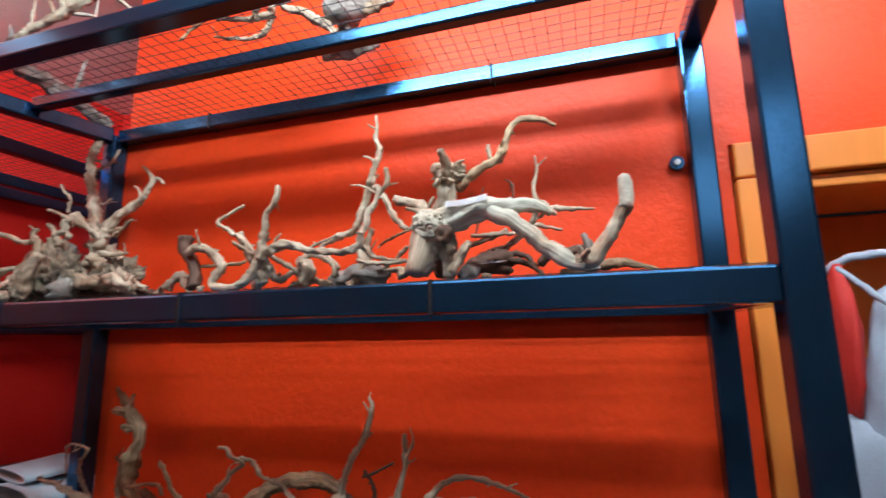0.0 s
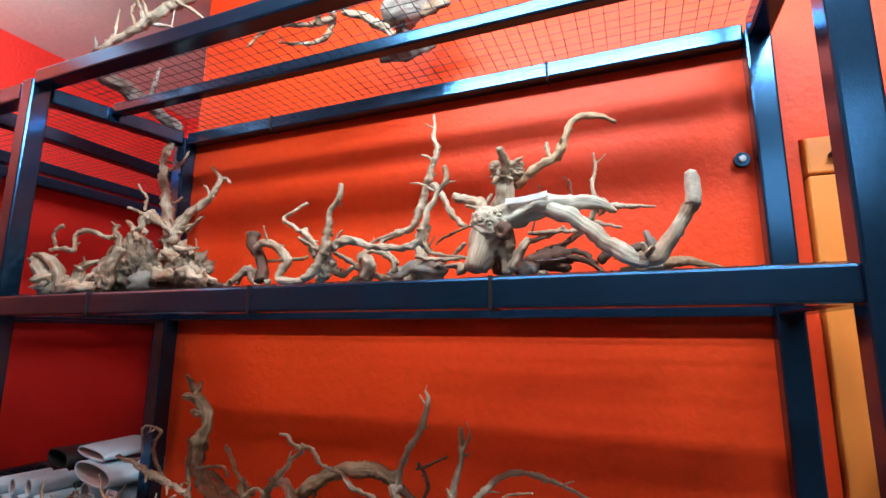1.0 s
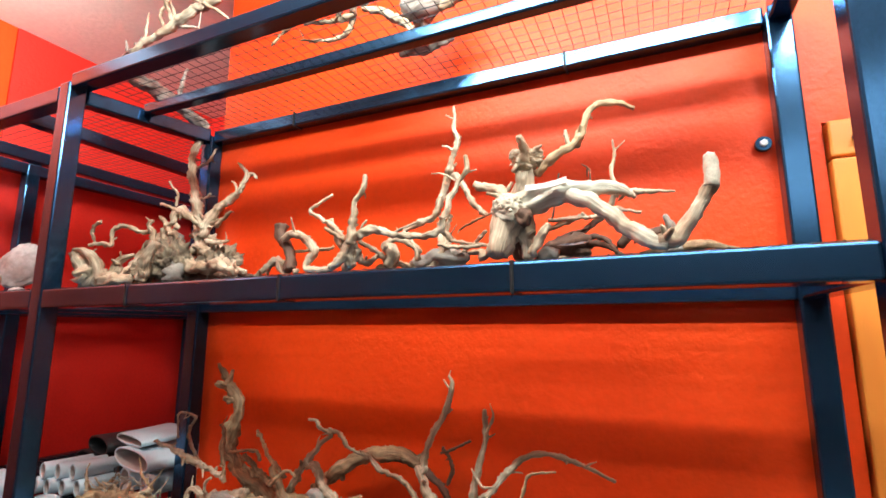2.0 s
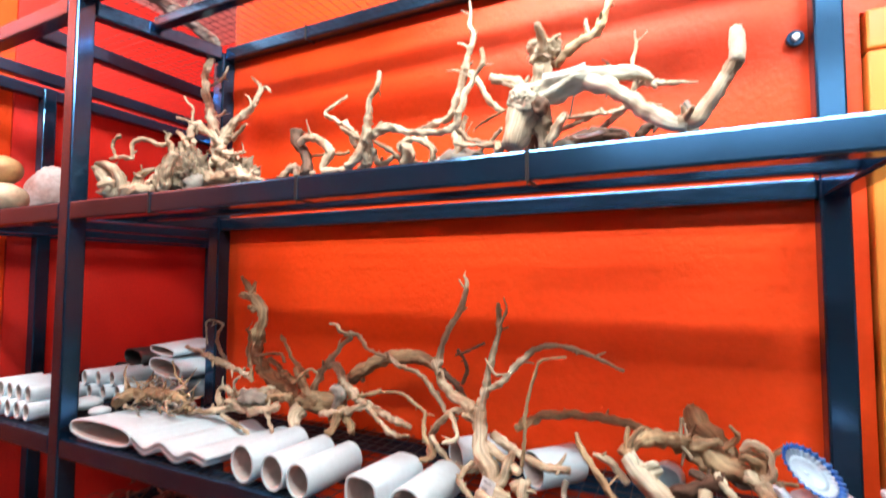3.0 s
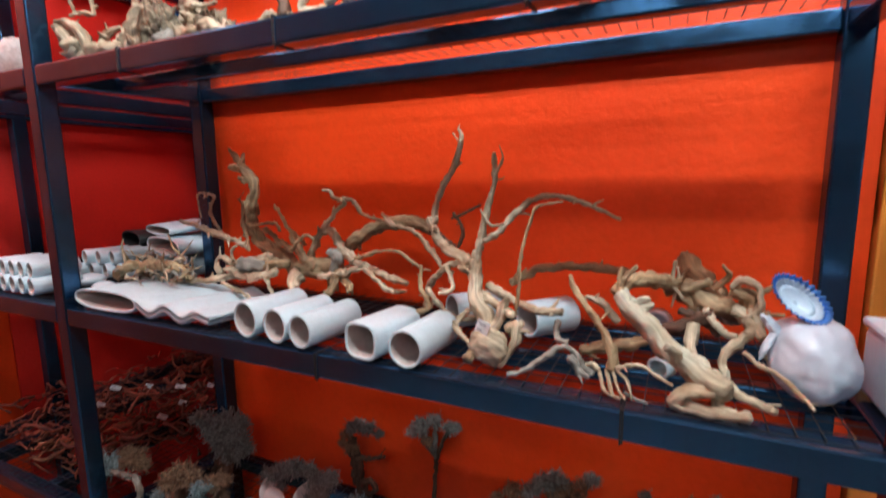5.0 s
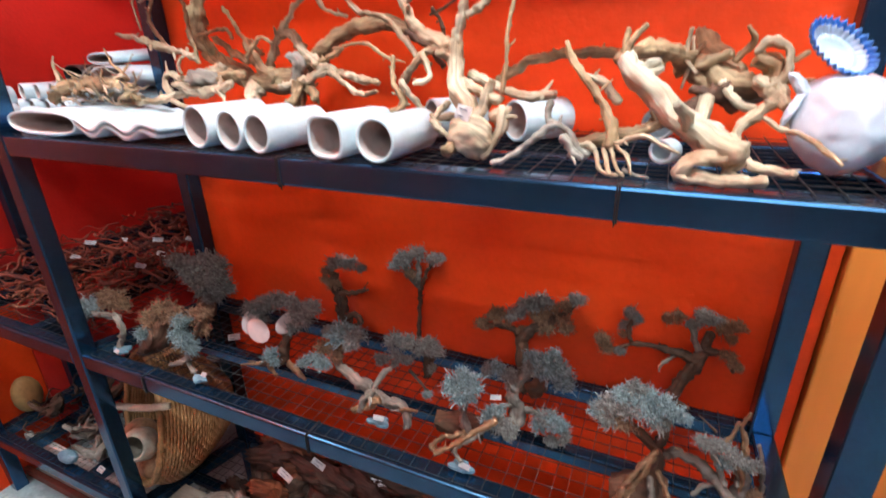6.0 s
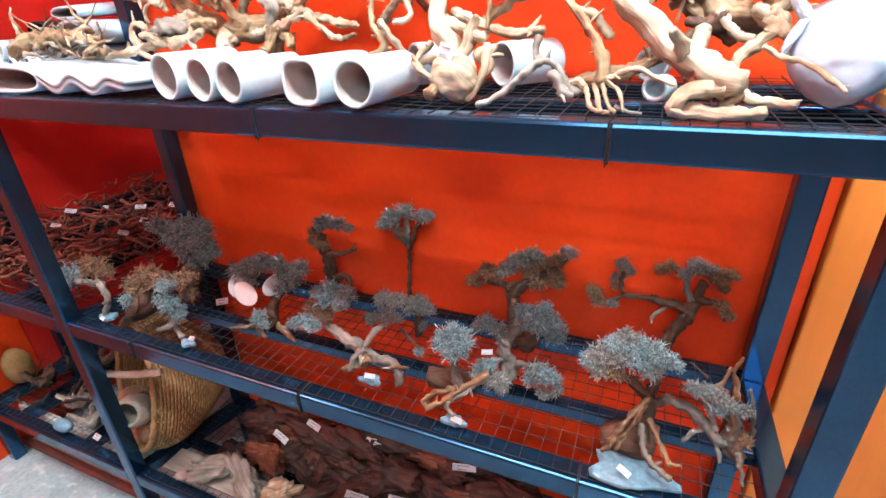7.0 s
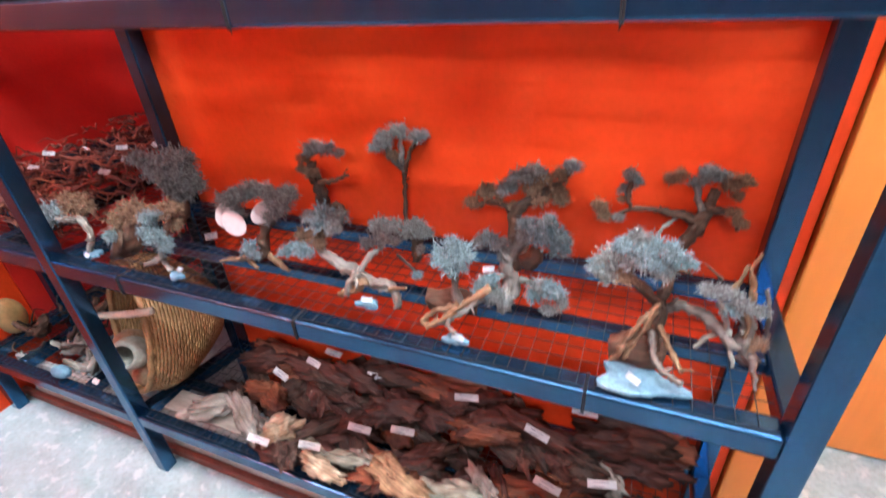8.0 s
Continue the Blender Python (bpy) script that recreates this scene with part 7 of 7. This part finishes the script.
for pts in ([(0.33, 0.89, 1.82, 0.006), (0.36, 0.86, 1.842, 0.006), (0.42, 0.85, 1.845, 0.006), (0.50, 0.86, 1.83, 0.006)], [(0.345, 0.86, 1.83, 0.004), (0.38, 0.83, 1.78, 0.005), (0.425, 0.82, 1.74, 0.005), (0.47, 0.825, 1.70, 0.005)]):
    v, f = sweep(pts, 0.1, 3.0)
    put(mesh_ob("strap", v, f, CLOTH, None, "white cloth strap", True), bag)

# ---- corner rack: red twigs, shells, tags ----
REDTWIG = mat("red_brown_twigs", (0.42, 0.080, 0.038), 0.75, vary=0.35, scale=14, fine=120, bump=0.4, second=(0.19, 0.034, 0.020), island=0.65)


ROOTS = mat("red_orange_roots", (0.36, 0.12, 0.05), 0.75, vary=0.35, scale=14, fine=120, bump=0.4, second=(0.2, 0.05, 0.025), island=0.5)


def twig_heap(x0, x1, y0, y1, z, count, seed, label, material, height=0.07, rmax=0.005):
    rnd = random.Random(seed)
    verts, faces = [], []
    for k in range(count):
        x, y = rnd.uniform(x0, x1), rnd.uniform(y0, y1)
        a, ln = rnd.uniform(0, 6.28), rnd.uniform(0.05, 0.15)
        zz = z + 0.006 + rnd.random() ** 1.6 * height
        r = rnd.uniform(0.0015, rmax)
        pts = []
        for i in range(5):
            s = i / 4
            a += rnd.gauss(0, 0.35)
            pts.append((x, y, max(z + r, zz + rnd.gauss(0, 0.008)), r * (1 - 0.6 * s)))
            x += math.cos(a) * ln / 4
            y += math.sin(a) * ln / 4
            x, y = min(max(x, x0 - 0.03), x1 + 0.03), min(max(y, y0), y1)
        v, f = sweep(pts, 0.25, k * 0.7)
        o = len(verts)
        verts += v
        faces += [tuple(i + o for i in q) for q in f]
    return tagged(mesh_ob("twig_heap", verts, faces, material, None, "", True), label, "twigs", kind="stuff")


DZ = LEVELS[1] + 0.0045
twig_heap(-1.95, -1.33, 0.66, 1.45, DZ, 360, 5, "heap of dry red-brown twigs on the corner rack", REDTWIG, 0.085, 0.007)
twig_heap(-1.7, -1.35, 0.64, 0.9, DZ, 46, 9, "heap of red-orange roots on the corner rack", ROOTS, 0.06, 0.006)
for x, y in ((-1.657, 1.008), (-1.552, 1.052), (-1.427, 0.971), (-1.401, 0.881), (-1.661, 0.85), (-0.936, 0.775), (-1.46, 1.1), (-1.75, 0.95)):
    label_card((x, y, 0.856 if x < -1.2 else DZ + 0.008), 0.018, 0.0075)

shell_mat = mat("grey_shell", (0.45, 0.40, 0.38), 0.6, vary=0.25, scale=14, second=(0.3, 0.2, 0.18))
shell = thing("sea_shell", "pale grey frilled shell standing on a small foot", "shell", at=(-1.81, 0.80, 1.813))
put(lumpy("shell_fan", (-1.800, 0.80, 1.915), (0.056, 0.020, 0.070), shell_mat, "", "", 6, 0.16, 1.6, 5, (0, 25, 40), 0.04), shell)
put(lumpy("shell_foot", (-1.800, 0.80, 1.834), (0.024, 0.022, 0.020), shell_mat, "", "", 7, 0.2, 2.2, 3), shell)
GOURD = mat("tan_gourd", (0.52, 0.30, 0.13), 0.5, vary=0.2)
lumpy("gourd", (-1.70, 0.655, 1.856), (0.062, 0.052, 0.044), mat("pale_gourd", (0.62, 0.48, 0.32), 0.55, vary=0.2), "round pale gourd on the corner rack", "gourd", 2, 0.06, 1.2, 4)
lumpy("gourd", (-1.725, 0.655, 1.938), (0.052, 0.048, 0.040), GOURD, "round orange-brown gourd resting on a paler one", "gourd", 5, 0.06, 1.2, 4)

# ---- bottom shelf ----
EZ = LEVELS[0] + 0.0045
WICKER = mat("wicker", (0.52, 0.31, 0.13), 0.65, vary=0.3, scale=30, fine=200, bump=0.3, second=(0.36, 0.19, 0.07), island=0.35)
COCO = mat("coconut_shell", (0.44, 0.28, 0.17), 0.6, vary=0.3, scale=18, fine=120, bump=0.3, second=(0.3, 0.17, 0.09))
COCOP = mat("pale_coconut_shell", (0.52, 0.49, 0.40), 0.6, vary=0.2, scale=18, fine=120, bump=0.3)

basket = thing("wicker_basket", "woven tan wicker basket tipped on its side", "basket", at=(-1.235, 0.77, EZ))
R = 0.195
axis = Vector((-0.36, -0.86, 0.26)).normalized()
bm_m = Matrix.Translation((-1.255, 0.785, EZ + 0.196)) @ axis.to_track_quat("Z", "Y").to_matrix().to_4x4()


def bowl(s):
    """Radius and height along the basket's axis, s from the bottom (0) to the rim (1)."""
    return R * (0.42 + 0.58 * math.sin(min(1.0, s * 1.25) * math.pi / 2)) * (1.0 - 0.05 * max(0, s - 0.8) / 0.2), -0.13 + 0.22 * s


stakes = 40
for k in range(27):
    s = (k + 0.5) / 27
    r, h = bowl(s)
    n = stakes * 2
    verts, faces = [], []
    for i in range(n):
        a = 2 * math.pi * i / n
        w = 0.0028 * (1 if (i + k) % 2 else -1)
        for du, dv in ((-0.0024, -0.0040), (0.0024, -0.0040), (0.0024, 0.0040), (-0.0024, 0.0040)):
            verts.append(bm_m @ Vector(((r + w + du) * math.cos(a), (r + w + du) * math.sin(a), h + dv)))
    for i in range(n):
        j = (i + 1) % n
        for q in range(4):
            p = (q + 1) % 4
            faces.append((i * 4 + q, i * 4 + p, j * 4 + p, j * 4 + q))
    put(mesh_ob("weaver", verts, faces, WICKER, None, "", True), basket)
for i in range(stakes):
    a = 2 * math.pi * (i + 0.25) / stakes
    pts = []
    for k in range(7):
        r, h = bowl(k / 6)
        q = bm_m @ Vector((r * math.cos(a), r * math.sin(a), h))
        pts.append((*q, 0.0022))
    v, f = sweep(pts, 0.05, i)
    put(mesh_ob("stake", v, f, WICKER, None, "", True), basket)
bm = bmesh.new()
r, h = bowl(0)
bmesh.ops.create_cone(bm, segments=40, radius1=r + 0.002, radius2=r + 0.002, depth=0.008, cap_ends=True)
bmesh.ops.transform(bm, matrix=bm_m @ Matrix.Translation((0, 0, h)), verts=bm.verts)
put(part("basket_bottom", bm, WICKER), basket)
r, h = bowl(1)
ring = [(*(bm_m @ Vector((r * math.cos(2 * math.pi * i / 24), r * math.sin(2 * math.pi * i / 24), h + 0.004))), 0.0085) for i in range(25)]
v, f = sweep(ring, 0.12, 2.0)
put(mesh_ob("rim", v, f, WICKER, None, "braided wicker rim", True), basket)
for pts in ([(-1.375, 0.645, 0.550, 0.0105), (-1.32, 0.635, 0.562, 0.010), (-1.23, 0.632, 0.585, 0.0095), (-1.14, 0.64, 0.605, 0.009), (-1.08, 0.66, 0.614, 0.009)],):
    v, f = sweep(pts, 0.1, 5.0)
    put(mesh_ob("handle", v, f, RAWEND, None, "pale peeled-cane handle", True), basket)


def coconut(at, r, rot, material, hole=True):
    """A hollow shell with a round opening."""
    bm = bmesh.new()
    bmesh.ops.create_uvsphere(bm, u_segments=28, v_segments=18, radius=1.0)
    if hole:
        bmesh.ops.delete(bm, geom=[v for v in bm.verts if v.co.z > 0.84], context="VERTS")
    for v in bm.verts:
        v.co *= 1 + 0.05 * noise.noise(v.co * 2.2 + Vector((at[0] * 9, 0, 0)))
    bmesh.ops.solidify(bm, geom=bm.faces[:], thickness=0.09)
    bmesh.ops.transform(bm, matrix=pose(*at, *rot) @ Matrix.Scale(r, 4), verts=bm.verts)
    return tagged(part("coconut_hide", bm, material, None, "", True), "hollow coconut shell with a round opening in the basket", "coconut shell", group="coconut shells in the basket")


coconut((-1.262, 0.660, EZ + 0.165), 0.048, (62, 10, 20), COCOP)
coconut((-1.335, 0.705, EZ + 0.135), 0.048, (75, 35, 30), COCO)
coconut((-1.275, 0.690, EZ + 0.060), 0.046, (20, 40, 0), COCO, False)
coconut((-1.225, 0.730, EZ + 0.085), 0.048, (30, 10, 0), COCO, False)
coconut((-1.345, 0.680, EZ + 0.046), 0.043, (60, 20, 0), COCO, False)


def chunk(at, radii, rot, material, seed, label):
    return lumpy("driftwood_chunk", at, radii, material, label, "driftwood", seed, 0.62, 1.5, 4, rot, 0.42)


DARKRED = mat("dark_red_wood", (0.095, 0.025, 0.014), 0.7, vary=0.5, scale=18, fine=130, bump=1.0, dist=0.003, second=(0.045, 0.014, 0.010), grain=(200, 16))
DARKBROWN = mat("dark_brown_wood", (0.075, 0.032, 0.019), 0.75, vary=0.5, scale=18, fine=130, bump=1.0, dist=0.003, second=(0.03, 0.017, 0.012), grain=(200, 16))
RUSTW = mat("rust_wood", (0.24, 0.070, 0.026), 0.7, vary=0.45, scale=14, fine=130, bump=1.0, dist=0.003, second=(0.09, 0.026, 0.014), grain=(200, 16))
rnd = random.Random(21)
for k in range(64):
    x, y = -1.0 + 1.12 * ((k * 0.618) % 1.0), 0.625 + 0.26 * rnd.random()
    rx, ry, rz = rnd.uniform(0.04, 0.10), rnd.uniform(0.018, 0.04), rnd.uniform(0.012, 0.026)
    mt = (DARKRED, DARKBROWN, DARKRED, DARKBROWN, RUSTW, DARKRED, DARKBROWN)[k % 7] if k % 16 else GREYW
    name = {"dark_red_wood": "dark red-brown", "dark_brown_wood": "dark brown", "rust_wood": "rust-brown", "grey_driftwood": "weathered grey", "tan_driftwood": "tan"}[mt.name]
    chunk((x, y, EZ + rz * 0.9 + (0.03 if k % 3 == 0 else 0.0)), (rx, ry, rz), (rnd.uniform(-8, 8), rnd.uniform(-8, 8), rnd.uniform(-60, 60)), mt, k + 2, name + " flat driftwood chunk in a heap on the bottom shelf")
for k in range(30):
    x, y = -0.98 + 1.10 * ((k * 0.618 + 0.3) % 1.0), rnd.uniform(0.80, 0.90)
    rx, ry, rz = rnd.uniform(0.05, 0.11), rnd.uniform(0.02, 0.035), rnd.uniform(0.014, 0.028)
    mt = (DARKRED, DARKBROWN, DARKRED, RUSTW)[k % 4]
    name = {"dark_red_wood": "dark red-brown", "dark_brown_wood": "dark brown", "rust_wood": "rust-brown"}[mt.name]
    chunk((x, y, EZ + rz + rnd.uniform(0.02, 0.085)), (rx, ry, rz), (rnd.uniform(10, 35), rnd.uniform(-10, 10), rnd.uniform(-25, 25)), mt, k + 90, name + " driftwood chunk piled against the wall on the bottom shelf")
OLIVE = mat("olive_grey_wood", (0.40, 0.41, 0.33), 0.8, vary=0.4, scale=22, fine=130, bump=0.9, dist=0.003, second=(0.20, 0.17, 0.12), grain=(200, 16))
for k in range(11):
    x, y = -0.66 + 0.072 * k, 0.632 + 0.012 * (k % 3)
    chunk((x, y, EZ + 0.034 + 0.006 * (k % 2)), (rnd.uniform(0.035, 0.065), rnd.uniform(0.016, 0.024), rnd.uniform(0.012, 0.020)), (rnd.uniform(-10, 10), rnd.uniform(-10, 10), rnd.uniform(-25, 15)), (OLIVE, OLIVE, GREYW, RUSTW)[k % 4], k + 140, ("olive-grey", "olive-grey", "weathered grey", "rust-brown")[k % 4] + " driftwood chunk near the edge of the bottom shelf")
for x, y, sx, sy, sz, mt, rot, nm in ((-0.90, 0.665, 0.085, 0.03, 0.022, GREYW, (0, 8, -28), "pale grey knobbly"), (-0.775, 0.65, 0.05, 0.036, 0.026, PALE, (0, -12, 40), "split tan"), (-0.62, 0.60, 0.06, 0.02, 0.018, PALE, (0, 0, -10), "small pale"), (-0.42, 0.63, 0.09, 0.035, 0.024, TAN, (0, 4, -18), "reddish tan")):
    chunk((x, y, EZ + 0.05), (sx, sy, sz), rot, mt, int(100 * abs(x)), nm + " driftwood chunk lying on top of the heap")
tagged(part("shelf_board", box((-1.18, 0.632, LEVELS[0] + 0.006), (-0.70, 0.70, LEVELS[0] + 0.016), 0.002), mat("bleached_board", (0.42, 0.36, 0.30), 0.8, vary=0.3, scale=9, fine=80, stretch=(0.2, 1, 1))), "bleached board lying along the bottom shelf", "board")
for x, y in ((-0.849, 0.771), (-0.789, 0.838), (-0.757, 0.888), (-0.595, 0.849), (-0.577, 0.714), (-0.473, 0.743), (-0.796, 0.602), (-0.666, 0.631), (-0.348, 0.859), (-0.117, 0.719), (-0.068, 0.908), (-0.009, 0.762), (-0.161, 0.812)):
    label_card((x, y, EZ + (0.072 if y < 0.77 else 0.112)), 0.030, 0.0085, (rnd.uniform(20, 50), rnd.uniform(-8, 8), rnd.uniform(-22, 18)))

# corner rack, bottom shelf
for k, (x, y, ln, mt) in enumerate(((-1.62, 0.70, 0.16, GREYW), (-1.50, 0.66, 0.12, GREYW), (-1.75, 0.85, 0.18, BROWN), (-1.55, 0.95, 0.2, BROWN), (-1.85, 0.72, 0.12, BROWN), (-1.42, 0.80, 0.14, DARKRED))):
    w = driftwood(("weathered grey" if mt is GREYW else "dark brown") + " forked driftwood on the bottom of the corner rack", (x, y, EZ))
    limb(w, "trunk", [(x - ln * 0.5, y, EZ + 0.016, 0.016), (x - ln * 0.15, y + 0.01, EZ + 0.035, 0.02), (x + ln * 0.2, y - 0.01, EZ + 0.06, 0.016), (x + ln * 0.45, y + 0.02, EZ + 0.10, 0.009)], mt, 0.35)
    limb(w, "branch", [(x, y, EZ + 0.04, 0.013), (x + 0.02, y - 0.03, EZ + 0.07, 0.01), (x - 0.01, y - 0.05, EZ + 0.11, 0.006)], mt, 0.35)
    limb(w, "branch", [(x - 0.03, y, EZ + 0.03, 0.012), (x - 0.05, y + 0.05, EZ + 0.05, 0.01), (x - 0.09, y + 0.06, EZ + 0.03, 0.006)], mt, 0.35)
twig_heap(-1.95, -1.3, 0.64, 1.4, EZ, 110, 31, "heap of dark branches on the bottom of the corner rack", DARKBROWN, 0.10, 0.008)
lumpy("clay_pot", (-1.985, 0.72, EZ + 0.07), (0.036, 0.045, 0.072), mat("yellow_tan_clay", (0.5, 0.30, 0.11), 0.6, vary=0.2, scale=8), "rounded yellow-tan pot on the corner rack", "pot", 3, 0.05, 1.2, 3)
label_card((-1.44, 0.625, EZ + 0.03), 0.02, 0.008)
lumpy("blue_pouch", (-1.60, 0.622, EZ + 0.022), (0.04, 0.02, 0.018), SLATE, "small blue plastic pouch on the corner rack", "pouch", 7, 0.2, 1.5, 3)
